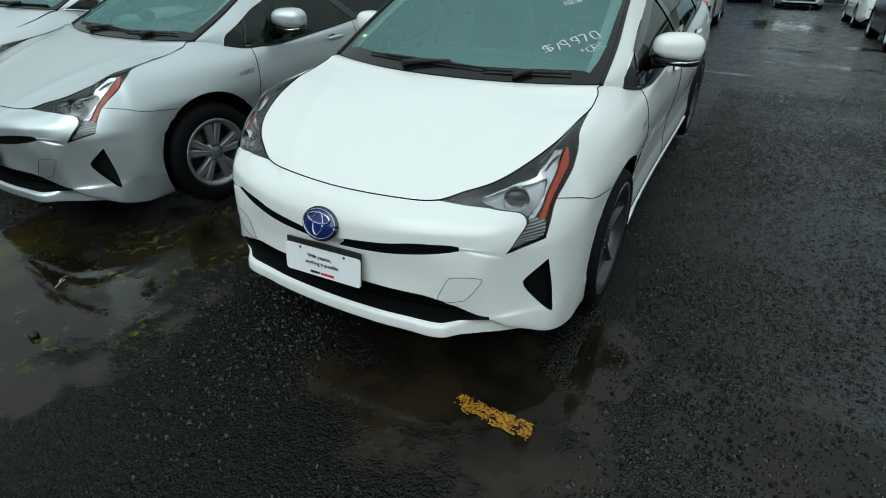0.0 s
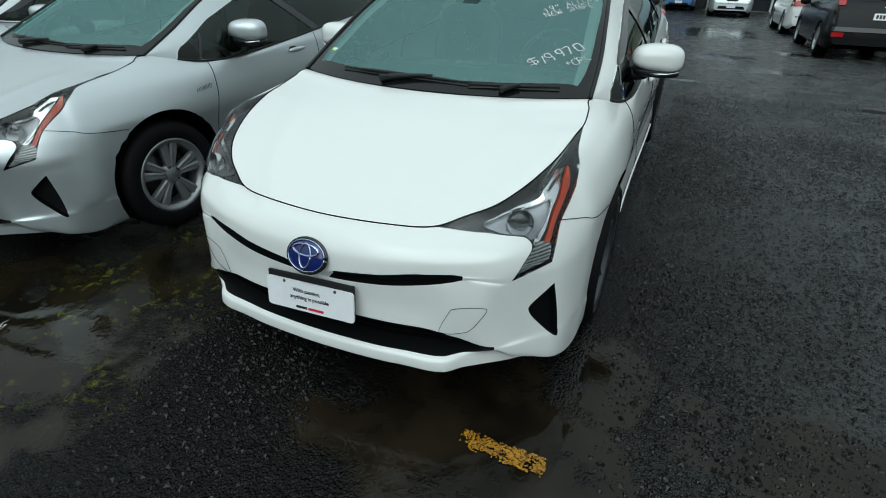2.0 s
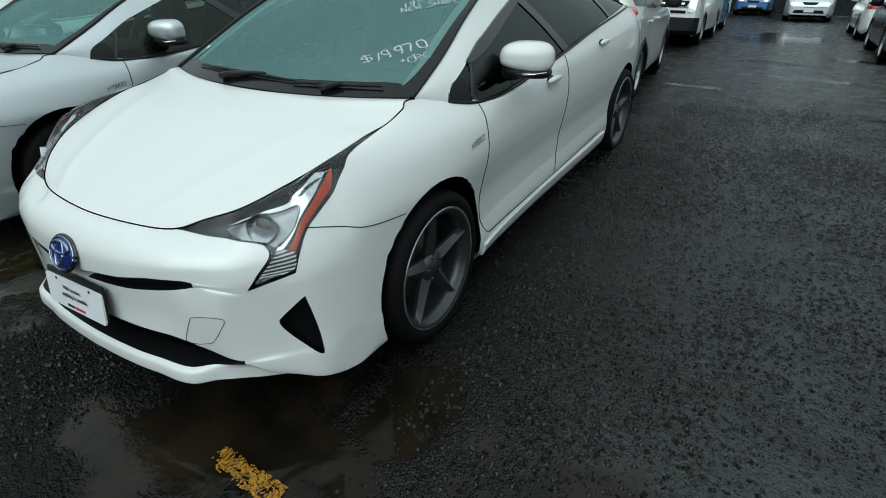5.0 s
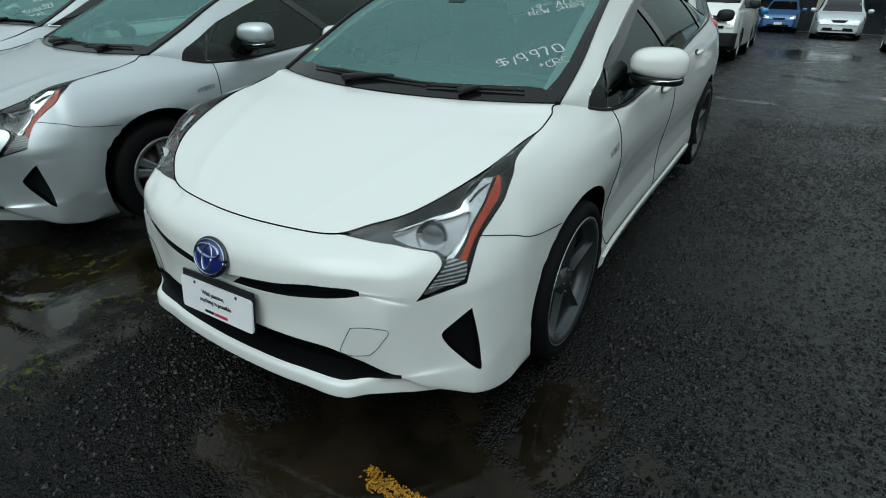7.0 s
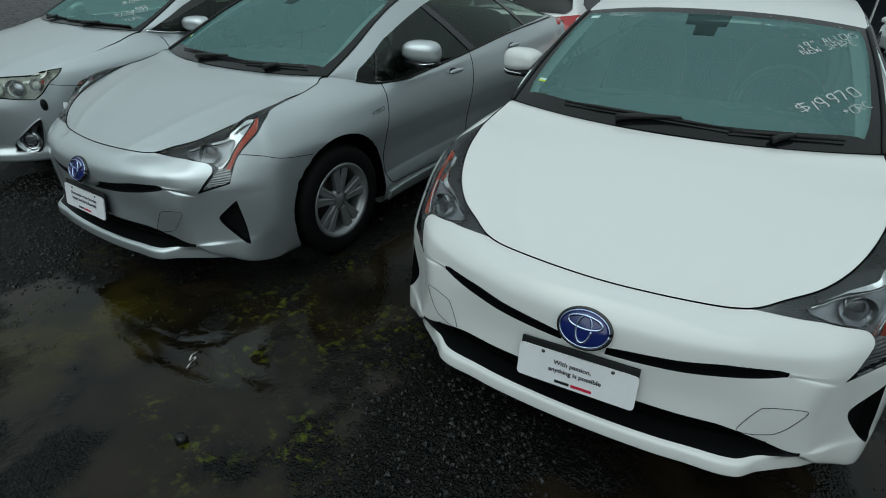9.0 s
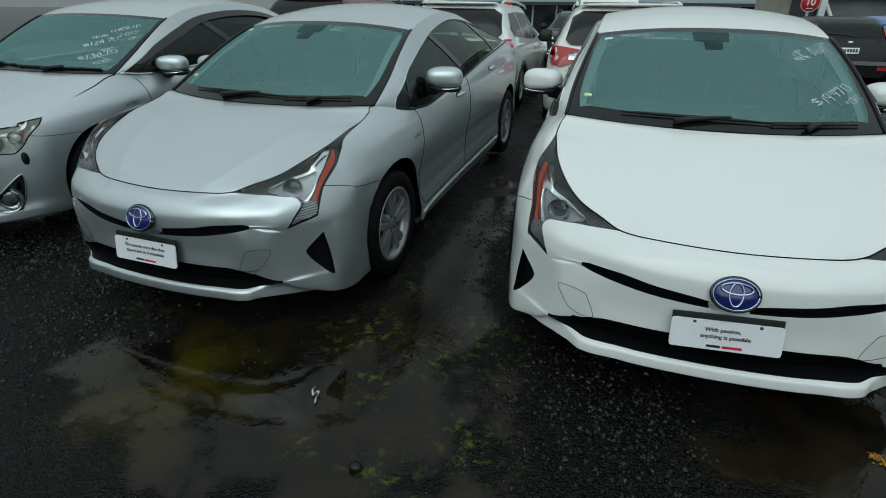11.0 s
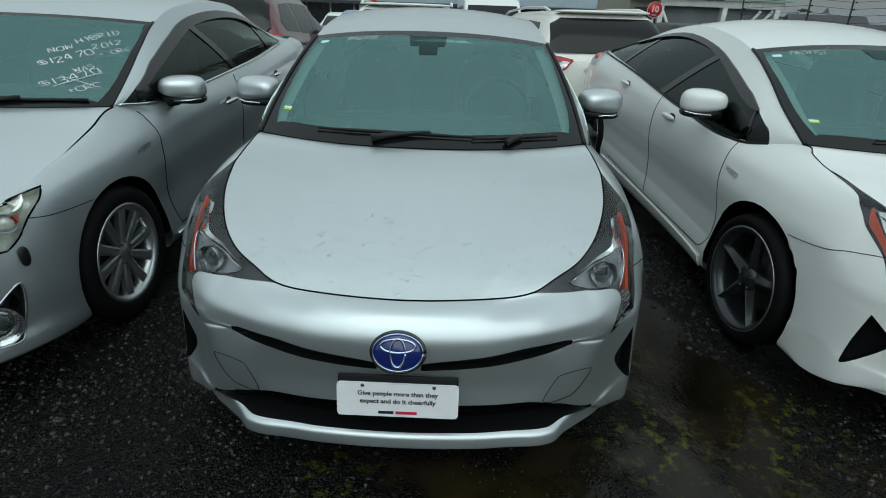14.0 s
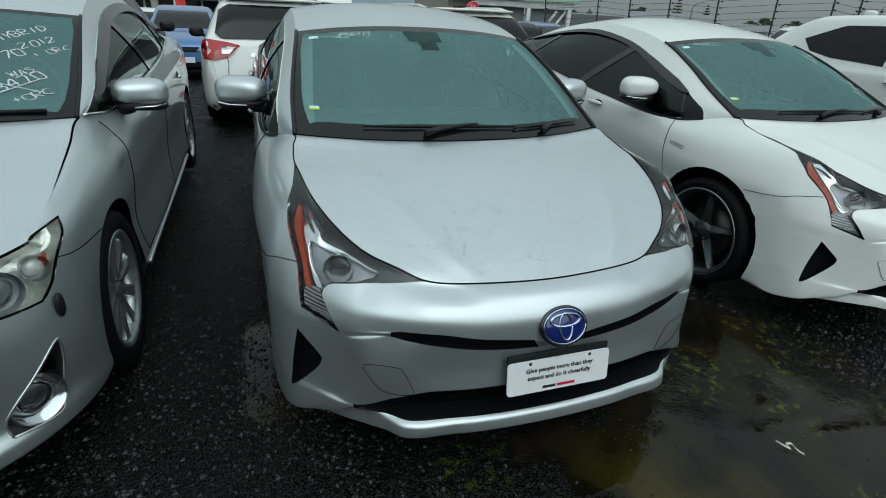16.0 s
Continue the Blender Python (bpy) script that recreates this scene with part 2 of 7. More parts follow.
# pen strokes for handwriting: points as column and row on a small grid, dashes join them, spaces lift the pen
PEN = {"$": "56-36-16-05-14-44-53-42-02 27-31", "1": "26-20", "9": "46-26-15-14-23-43-45-46-41-30", "7": "06-46-20", "0": "26-15-11-20-40-51-55-46-26", "+": "03-43 25-21",
       "O": "26-05-01-20-40-51-55-46-26", "R": "00-06-36-45-44-33-03-40", "C": "55-36-15-02-20-40", "\"": "16-14 36-34", "A": "00-26-40 12-42", "L": "06-00-40", "Y": "06-23-46 23-20",
       "S": "46-16-05-14-33-42-20-00", "N": "00-06-40-46", "E": "46-06-00-40 03-33", "W": "06-10-24-40-56", "H": "06-00 46-40 03-43", "P": "00-06-36-45-44-33-03", "4": "30-36-02-42",
       "6": "46-25-02-11-30-42-33-03", "#": "15-10 36-31 04-54 02-52", "2": "05-26-45-44-00-40", "3": "06-36-45-33-13 33-42-30-00", "B": "00-06-36-45-33-03 33-42-30-00", "I": "26-20", "D": "00-06-26-44-42-20-00",
       "5": "46-06-03-33-42-30-00", "X": "00-46 06-40"}


def pen_mesh(body, size, seed=1, weight=0.04):
    """Words written by hand with a thick pen, as a flat mesh of strokes in x and y, centred."""
    rnd = random.Random(seed * 31 + len(body))
    bm = bmesh.new()
    x = 0.0
    for ch in body:
        if ch != " ":
            h, drop, lean = size * rnd.uniform(.72, .86), size * rnd.uniform(-.07, .07), rnd.uniform(-.05, .22)
            for stroke in PEN[ch].split():
                pts = [(int(q[0]) / 6, int(q[1]) / 6) for q in stroke.split("-")]
                pts = [(a + rnd.uniform(-.025, .025), b + rnd.uniform(-.03, .03)) for a, b in pts]
                pts = [tuple(q) for q in catmull(np.array(pts), np.linspace(0, len(pts) - 1, 4 * (len(pts) - 1) + 1))] if len(pts) > 2 else pts
                rows = []
                for i, (a, b) in enumerate(pts):
                    (ax, ay), (bx, by) = pts[max(i - 1, 0)], pts[min(i + 1, len(pts) - 1)]
                    l = math.hypot(bx - ax, by - ay) + 1e-9
                    wd = size * weight * rnd.uniform(.75, 1.15)
                    px, py = x + (a * .62 + lean * b) * size * .95, drop + (b - .5) * h
                    nx, ny = -(by - ay) / l * wd, (bx - ax) / l * wd
                    rows.append((bm.verts.new((px + nx, py + ny, 0)), bm.verts.new((px - nx, py - ny, 0))))
                for q, r in zip(rows, rows[1:]):
                    bm.faces.new((q[0], q[1], r[1], r[0]))
        x += size * (.58 if ch != "1" else .42) * rnd.uniform(.92, 1.06)
    bmesh.ops.translate(bm, verts=bm.verts, vec=(-x / 2, 0, 0))
    return bm


# ---- materials ----
def paint_mat(name, color, metal, rough, flake=0.0, coat=1.0):
    m = mat(name, color, rough, metal, coat)
    t = m.node_tree
    b = t.nodes["Principled BSDF"]
    co, n, f = t.nodes.new("ShaderNodeTexCoord"), t.nodes.new("ShaderNodeTexNoise"), t.nodes.new("ShaderNodeTexNoise")
    n.inputs["Scale"].default_value, n.inputs["Detail"].default_value = 2.2, 5
    f.inputs["Scale"].default_value, f.inputs["Detail"].default_value = 900, 2
    r = t.nodes.new("ShaderNodeMapRange")
    r.inputs["To Min"].default_value, r.inputs["To Max"].default_value = rough * 0.8, rough * 1.35
    t.links.new(co.outputs["Object"], n.inputs["Vector"])
    t.links.new(co.outputs["Object"], f.inputs["Vector"])
    t.links.new(n.outputs["Fac"], r.inputs["Value"])
    t.links.new(r.outputs[0], b.inputs["Roughness"])
    if flake:
        mx = t.nodes.new("ShaderNodeMix")
        mx.data_type = "RGBA"
        mx.inputs["A"].default_value = (*[c * (1 - flake) for c in color], 1)
        mx.inputs["B"].default_value = (*[min(1, c * (1 + flake)) for c in color], 1)
        t.links.new(f.outputs["Fac"], mx.inputs["Factor"])
        t.links.new(mx.outputs["Result"], b.inputs["Base Color"])
    return m


M = {}
M["white"] = paint_mat("white_paint", (0.73, 0.745, 0.73), 0.0, 0.36)
M["silver"] = paint_mat("silver_paint", (0.56, 0.605, 0.622), 0.90, 0.43, 0.10)
M["silver_b"] = paint_mat("bright_silver_paint", (0.565, 0.61, 0.627), 0.90, 0.43, 0.10)
M["cream"] = paint_mat("pearl_white_paint", (0.72, 0.71, 0.66), 0.0, 0.3)
M["darkpaint"] = paint_mat("charcoal_paint", (0.010, 0.012, 0.015), 0.1, 0.25, 0.2, 0.2)
M["black_car"] = paint_mat("black_paint", (0.005, 0.0055, 0.0065), 0.0, 0.22, 0.0, 0.1)
M["red_car"] = paint_mat("dark_red_paint", (0.11, 0.012, 0.016), 0.25, 0.3, 0.2)
M["blue_car"] = paint_mat("blue_paint", (0.05, 0.15, 0.36), 0.3, 0.3, 0.15)
M["teal_car"] = paint_mat("bright_blue_paint", (0.02, 0.24, 0.50), 0.2, 0.3, 0.15)
M["plastic"] = mat("black_plastic", (0.011, 0.0115, 0.012), 0.45, spec=0.3, grain=0.4, scale=300)
# near-black without sheen: shade of seams, wheel arches and underbody in the colour
M["gap"] = mat("dark_gap_shade", (0.002, 0.002, 0.002), 0.9, spec=0.02)
M["gloss"] = mat("gloss_black_plastic", (0.006, 0.006, 0.007), 0.12, coat=0.5)
M["grille"] = mat("matt_black_grille", (0.004, 0.0045, 0.005), 0.5, spec=0.15)
M["rubber"] = mat("tyre_rubber", (0.006, 0.006, 0.0065), 0.7, spec=0.12, grain=0.35, scale=120, bump=0.2)
M["chrome"] = mat("chrome", (0.80, 0.82, 0.83), 0.10, 1.0)
M["satin"] = mat("satin_silver", (0.55, 0.57, 0.58), 0.3, 0.9, grain=0.12, scale=60)
M["covergrey"] = mat("grey_wheel_cover_paint", (0.30, 0.31, 0.32), 0.34, 0.6, grain=0.15, scale=60)
M["gunmetal"] = mat("dark_grey_wheel_paint", (0.075, 0.08, 0.085), 0.32, 0.7, grain=0.2, scale=60)
M["barrel"] = mat("dark_wheel_barrel", (0.006, 0.006, 0.007), 0.5, 0.3)
M["disc"] = mat("brake_disc_iron", (0.12, 0.11, 0.10), 0.45, 0.8, grain=0.3, scale=30)
M["lampdark"] = mat("dark_lamp_housing", (0.07, 0.074, 0.08), 0.24, 0.6, grain=0.6, scale=60, mottle=14)
M["lampchrome"] = mat("lamp_reflector", (0.72, 0.74, 0.75), 0.16, 0.95, grain=0.3, scale=70, mottle=20)
M["lamppale"] = mat("aged_pale_reflector", (0.90, 0.92, 0.84), 0.3, 0.25, grain=0.3, scale=60, mottle=18)
M["amber"] = mat("amber_reflector", (0.62, 0.055, 0.006), 0.28, grain=0.3, scale=160, mottle=60)
M["redlamp"] = mat("red_tail_lamp", (0.42, 0.008, 0.012), 0.15, coat=0.6, grain=0.3, scale=120, mottle=40)
M["lens"] = glass_mat("clear_lens", (0.95, 0.97, 0.97), 1.42, 0.03)
M["projector"] = glass_mat("projector_glass", (0.88, 0.90, 0.92), 1.5, 0.04)
M["screen"] = glass_mat("green_tinted_glass", (0.66, 0.92, 0.87), 2.6, 0.012, (0.51, 0.90, 0.88))
M["podglass"] = glass_mat("dark_camera_shade", (0.42, 0.46, 0.46), 1.4, 0.02, (0.5, 0.8, 0.78))
M["sideglass"] = glass_mat("side_window_glass", (0.42, 0.52, 0.44), 1.5, 0.015, (0.8, 0.9, 0.85))
M["darkglass"] = glass_mat("dark_privacy_glass", (0.06, 0.07, 0.07), 1.5, 0.02, (0.8, 0.9, 0.88))
M["frit"] = mat("black_window_border", (0.006, 0.0065, 0.007), 0.18, spec=0.3, grain=0.3, scale=200)
M["visor"] = mat("smoked_rain_visor", (0.018, 0.017, 0.016), 0.2, coat=0.3)
M["cloth"] = mat("dark_seat_cloth", (0.045, 0.05, 0.05), 0.9, grain=0.4, scale=150, bump=0.3)
M["dash"] = mat("charcoal_dashboard", (0.035, 0.04, 0.04), 0.8, grain=0.3, scale=200, bump=0.2)
M["lining"] = mat("grey_headlining", (0.30, 0.32, 0.31), 0.9, grain=0.2, scale=80)
M["plate"] = mat("white_plastic_plate", (0.80, 0.81, 0.84), 0.35, grain=0.06, scale=30)
M["ink"] = mat("black_print", (0.012, 0.012, 0.014), 0.5)
M["redink"] = mat("red_print", (0.55, 0.012, 0.05), 0.5)
M["bluebadge"] = mat("blue_badge_enamel", (0.006, 0.014, 0.11), 0.15, coat=0.6)
M["bluechrome"] = mat("blue_tinted_chrome", (0.36, 0.42, 0.60), 0.16, 1.0)
M["chalk"] = mat("white_paint_pen", (0.62, 0.72, 0.72), 0.7, grain=0.35, scale=400)
M["lime"] = mat("lime_sticker", (0.55, 0.72, 0.05), 0.5, grain=0.15, scale=80)
M["palesticker"] = mat("pale_sticker", (0.55, 0.78, 0.76), 0.5)
M["paleplate"] = mat("pale_sign", (0.72, 0.73, 0.8), 0.4)
M["black_car"].node_tree.nodes["Principled BSDF"].inputs["Specular IOR Level"].default_value = 0.22
M["drop"] = glass_mat("drop_on_glass", (1, 1, 1), 3.2, 0.10)
M["water"] = glass_mat("rain_water", (1, 1, 1), 1.5, 0.05)
M["ribbed"] = mat("ribbed_clear_reflector", (0.34, 0.345, 0.35), 0.26, 0.7, grain=0.4, scale=90, mottle=25)
M["bowl"] = mat("brushed_grey_bowl", (0.26, 0.27, 0.29), 0.3, 0.85, grain=0.35, scale=140, mottle=30)


# ---- car bodies ----
class Shell:
    """The lower body of a car from feature lines: a plan curve walked from the nose round to the tail (one knot a station),
    lines at heights z set in from it by d, and the top edge. s walks along the stations, w up the lines."""

    def __init__(self, plan, lines, top):
        self.plan, self.lines, self.top = np.array(plan), lines, np.array(top)
        self.n, self.last = len(lines) + 1, len(plan) - 1
        fine = np.linspace(0, self.last, 600)
        self.ys = (fine, catmull(self.plan, fine)[:, 1])

    def pts(self, s, w):
        s, w = np.atleast_1d(np.asarray(s, float)), np.atleast_1d(np.asarray(w, float))
        s = np.clip(s, 0, self.last)
        w = np.clip(w, 0, self.n - 1)
        p = catmull(self.plan, s, True)
        q = catmull(self.plan, np.minimum(s + 0.02, self.last), True) - catmull(self.plan, np.maximum(s - 0.02, 0), True)
        q[s < 0.02, 1] = 0
        q /= np.linalg.norm(q, axis=1)[:, None]
        inn = np.stack([-q[:, 1], q[:, 0]], 1)
        rows = np.empty((len(s), self.n, 3))
        for i, (zk, dk) in enumerate(self.lines):
            z = pchip(*np.array(zk).T, s, True)
            d = pchip(*np.array(dk).T, s, True)
            rows[:, i, :2] = p + inn * d[:, None]
            rows[:, i, 2] = z
        rows[:, -1] = catmull(self.top, s, True)
        dd = np.diff(rows, axis=1)
        m = np.zeros_like(rows)
        m[:, 0], m[:, -1] = dd[:, 0], dd[:, -1]
        a, b = dd[:, :-1], dd[:, 1:]
        ok = a * b > 1e-12
        m[:, 1:-1] = np.where(ok, 2 * a * b / np.where(ok, a + b, 1), 0)
        i = np.clip(np.floor(w).astype(int), 0, self.n - 2)
        t = (w - i)[:, None]
        k = np.arange(len(s))
        p0, p1, m0, m1 = rows[k, i], rows[k, i + 1], m[k, i], m[k, i + 1]
        r = (1 + 2 * t) * (1 - t) ** 2 * p0 + t * (1 - t) ** 2 * m0 + t * t * (3 - 2 * t) * p1 + t * t * (t - 1) * m1
        r[:, 0] = np.maximum(r[:, 0], 0)
        return r

    def w_of(self, s, z):
        ws = np.linspace(0, self.n - 1, 200)
        zs = np.maximum.accumulate(self.pts(np.full(200, s), ws)[:, 2] + np.arange(200) * 1e-7)
        return float(np.interp(z, zs, ws))

    def s_of(self, y):
        return float(np.interp(y, self.ys[1], self.ys[0]))

    def at(self, s, w, depth=0.0):
        e = 0.03
        p, ds0, ds1, dw0, dw1 = self.pts([s, s - e, s + e, s, s], [w, w, w, w - e, w + e])
        n = np.cross(ds1 - ds0, dw1 - dw0)
        n /= np.linalg.norm(n) + 1e-12
        return Vector(p - n * depth)

    def inward(self, s, w, depth=0.0):
        """A point set in from the surface, level, square to the plan."""
        p = self.pts(s, w)[0]
        q = catmull(self.plan, s + 0.02) - catmull(self.plan, s - 0.02)
        q /= np.linalg.norm(q)
        return Vector((p[0] - q[1] * depth, p[1] + q[0] * depth, p[2]))

    def yz(self, y, z, depth=0.0):
        s = self.s_of(y)
        return self.at(s, self.w_of(s, z), depth)

    def sz(self, pts):
        return [(s, self.w_of(s, z) if z is not None else self.n - 1) for s, z in pts]

    def arch(self, yc, zc, r, n=26):
        out = []
        for k in range(n + 1):
            a = radians(-25) + radians(230) * k / n
            y, z = yc + r * math.cos(a), zc + r * math.sin(a)
            s = self.s_of(y)
            out.append((s, self.w_of(s, z)))
        return [(out[0][0], -0.5)] + out + [(out[-1][0], -0.5)]

    def mesh(self, ss, per, holes):
        bm = flat_grid(ss, [k / per for k in range((self.n - 1) * per + 1)])
        gone = set()
        for h in holes:
            gone |= set(cut_outline(bm, h))
            bmesh.ops.delete(bm, geom=[f for f in gone if f.is_valid], context="FACES")
            gone = set()
        return bm

    def lift(self, bm):
        """Moves a flat mesh of (s, w) onto the body."""
        bm.verts.ensure_lookup_table()
        co = np.array([v.co[:] for v in bm.verts])
        for v, p in zip(bm.verts, self.pts(co[:, 0], co[:, 1])):
            v.co = p
        return bm


def both(bm):
    """The mesh and its mirror image, welded along the middle."""
    out = joined(bm, mirrored(bm))
    mid = [v for v in out.verts if abs(v.co.x) < 1e-4]
    bmesh.ops.remove_doubles(out, verts=mid, dist=1e-4)
    return out


def grid_on(fn, us, vs):
    bm = flat_grid(us, vs)
    for v in bm.verts:
        v.co = fn(v.co.x, v.co.y)
    return bm


def lin(a, b, n):
    return [a + (b - a) * k / n for k in range(n + 1)]


def seam(points, radius=0.0025):
    return tube(bmesh.new(), points, radius, 5)


CACHE = {}


def keep(key, build):
    """Each mesh is built once; repeats take a copy of it."""
    if key not in CACHE:
        bm = build()
        for f in bm.faces:
            f.smooth = True
        for e in bm.edges:
            if len(e.link_faces) == 2 and e.calc_face_angle(0) > radians(38):
                e.smooth = False
        me = bpy.data.meshes.new(key)
        bm.to_mesh(me)
        bm.free()
        CACHE[key] = me
    return CACHE[key].copy()


# -- wheels
def wheel_parts(parent, name, m, radius, width, rim_r, style, metal):
    """tyre, rim, spokes, hub; the face looks to +x."""
    w = thing("wheel", m)
    w.parent = parent
    h = width / 2
    key = f"{style}{radius:.3f}{rim_r:.3f}"

    def tyre():
        pr = [(rim_r - 0.012, -h * 0.8), (rim_r + 0.004, -h * 0.92), (rim_r + 0.02, -h), (radius - 0.03, -h * 1.02), (radius - 0.008, -h * 0.86), (radius, -h * 0.6)]
        for g in (-0.45, -0.15, 0.15, 0.45):
            pr += [(radius, h * (g - 0.05)), (radius - 0.007, h * (g - 0.03)), (radius - 0.007, h * (g + 0.03)), (radius, h * (g + 0.05))]
        pr += [(r, -x) for r, x in pr[:6][::-1]]
        return revolve(pr, 64)

    def rim():
        return revolve([(rim_r - 0.03, -h * 0.8), (rim_r - 0.03, h * 0.35), (rim_r - 0.026, h * 0.78), (rim_r + 0.002, h * 0.86), (rim_r + 0.006, h * 0.93), (rim_r - 0.004, h * 0.97), (rim_r - 0.016, h * 0.9), (rim_r - 0.024, h * 0.7)], 64)

    part("tyre", keep("tyre" + key, tyre), M["rubber"], w, "black rubber tyre, wet")
    part("rim", keep("rim" + key, rim), M["gunmetal"] if style == "star" else metal, w)
    if style == "star":
        part("rim_edge", keep("edge" + key, lambda: revolve([(rim_r + .003, h * .93), (rim_r + .006, h * .965), (rim_r + .001, h * .98), (rim_r - .003, h * .965)], 64)), M["satin"], w, "bright machined rim edge")
    part("brake_disc", keep("disc" + key, lambda: revolve([(0.0, 0.0), (0.15, 0.0), (0.15, -0.02), (0.0, -0.02)], 32)), M["disc"], w)

    def spoke(a, r0, r1, w0, w1, z0, z1, ridge=0.0):
        bm = bmesh.new()
        rows = []
        for k in range(7):
            t = k / 6
            r = r0 + (r1 - r0) * t
            ww = (w0 + (w1 - w0) * t) / 2
            x = z0 + (z1 - z0) * t
            mid = x - 0.003 + ridge * 1.4
            sec = [(-ww, x - 0.03), (-ww, x - 0.006 - ridge), (-ww * (0.55 if not ridge else .12), x if not ridge else mid), (0, mid - (.004 if ridge else 0)), (ww * (0.55 if not ridge else .12), x if not ridge else mid), (ww, x - 0.006 - ridge), (ww, x - 0.03)]
            rows.append([bm.verts.new((c, r * math.cos(a) - b * math.sin(a), r * math.sin(a) + b * math.cos(a))) for b, c in sec])
        for p, q in zip(rows, rows[1:]):
            for k in range(6):
                bm.faces.new((p[k], p[k + 1], q[k + 1], q[k]))
        bm.faces.new(rows[0])
        bm.faces.new(rows[-1][::-1])
        bmesh.ops.recalc_face_normals(bm, faces=bm.faces)
        return bm

    face = h * 0.62
    if style == "star":
        for k in range(5):
            a = math.tau * k / 5 + 0.3
            part("spoke", keep(f"spoke{key}{k}", lambda a=a: spoke(a, 0.035, rim_r - 0.006, 0.078, 0.026, face - .004, face + 0.016, .007)), metal, w)
    elif style == "cover":
        for k in range(5):
            for d in (-0.19, 0.19):
                a = math.tau * k / 5 + 0.2 + d
                part("spoke", keep(f"spoke{key}{k}{d}", lambda a=a: spoke(a, 0.05, rim_r - 0.010, 0.034, 0.056, face + 0.014, face + 0.018)), metal, w)
    else:
        for k in range(10):
            a = math.tau * k / 10 + 0.1
            part("spoke", keep(f"spoke{key}{k}", lambda a=a: spoke(a, 0.04, rim_r - 0.010, 0.036, 0.058, face + .006, face + 0.018)), metal, w)
    part("hub_cap", keep("hub" + key, lambda: revolve([(0.0, face + 0.012), (0.03, face + 0.012), (0.036, face + 0.006), (0.062, face + 0.002), (0.066, face - 0.02)], 32)), metal, w)
    part("wheel_back", keep("back" + key, lambda: revolve([(0.0, -0.03), (rim_r - 0.03, -0.03)], 32)), M["barrel"], w)
    for k in range(5):
        a = math.tau * k / 5 + 0.5
        part("wheel_nut", keep(f"nut{key}{k}", lambda a=a: blob((face + 0.006, 0.048 * math.cos(a), 0.048 * math.sin(a)), (0.008, 0.008, 0.008), 3, 8, 6)), M["gunmetal"], w)
    return w


def four_wheels(car, front, rear, track, z, radius, width, rim_r, style, metal):
    for y in (front, rear):
        wheel_parts(car, "wheel", pose(track, y, z), radius, width, rim_r, style, metal)
        wheel_parts(car, "wheel", pose(-track, y, z, 0, 0, 180), radius, width, rim_r, style, metal)


def seats(car, y_front, z, half, key, hz=1.1):
    """Front seats with headrests, rear bench, dash, wheel: dim shapes behind the glass."""
    for x in (-half, half):
        seat = part("front_seat", keep(f"seat{key}{x}", lambda x=x: joined(blob((x, y_front, z), (0.24, 0.27, 0.10), 3.4), blob((0, 0, 0), (0.23, 0.08, 0.33), 3.2, m=pose(x, y_front + 0.30, z + 0.32, -14)))), M["cloth"], car)
        part("headrest", keep(f"head{key}{x}", lambda x=x: blob((x, y_front + 0.40, hz), (0.13, 0.055, 0.09), 3)), M["cloth"], seat)
    part("rear_bench", keep("bench" + key, lambda: joined(blob((0, y_front + 1.0, z), (0.62, 0.26, 0.10), 4), blob((0, 0, 0), (0.62, 0.09, 0.32), 4, m=pose(0, y_front + 1.28, z + 0.3, -18)))), M["cloth"], car)


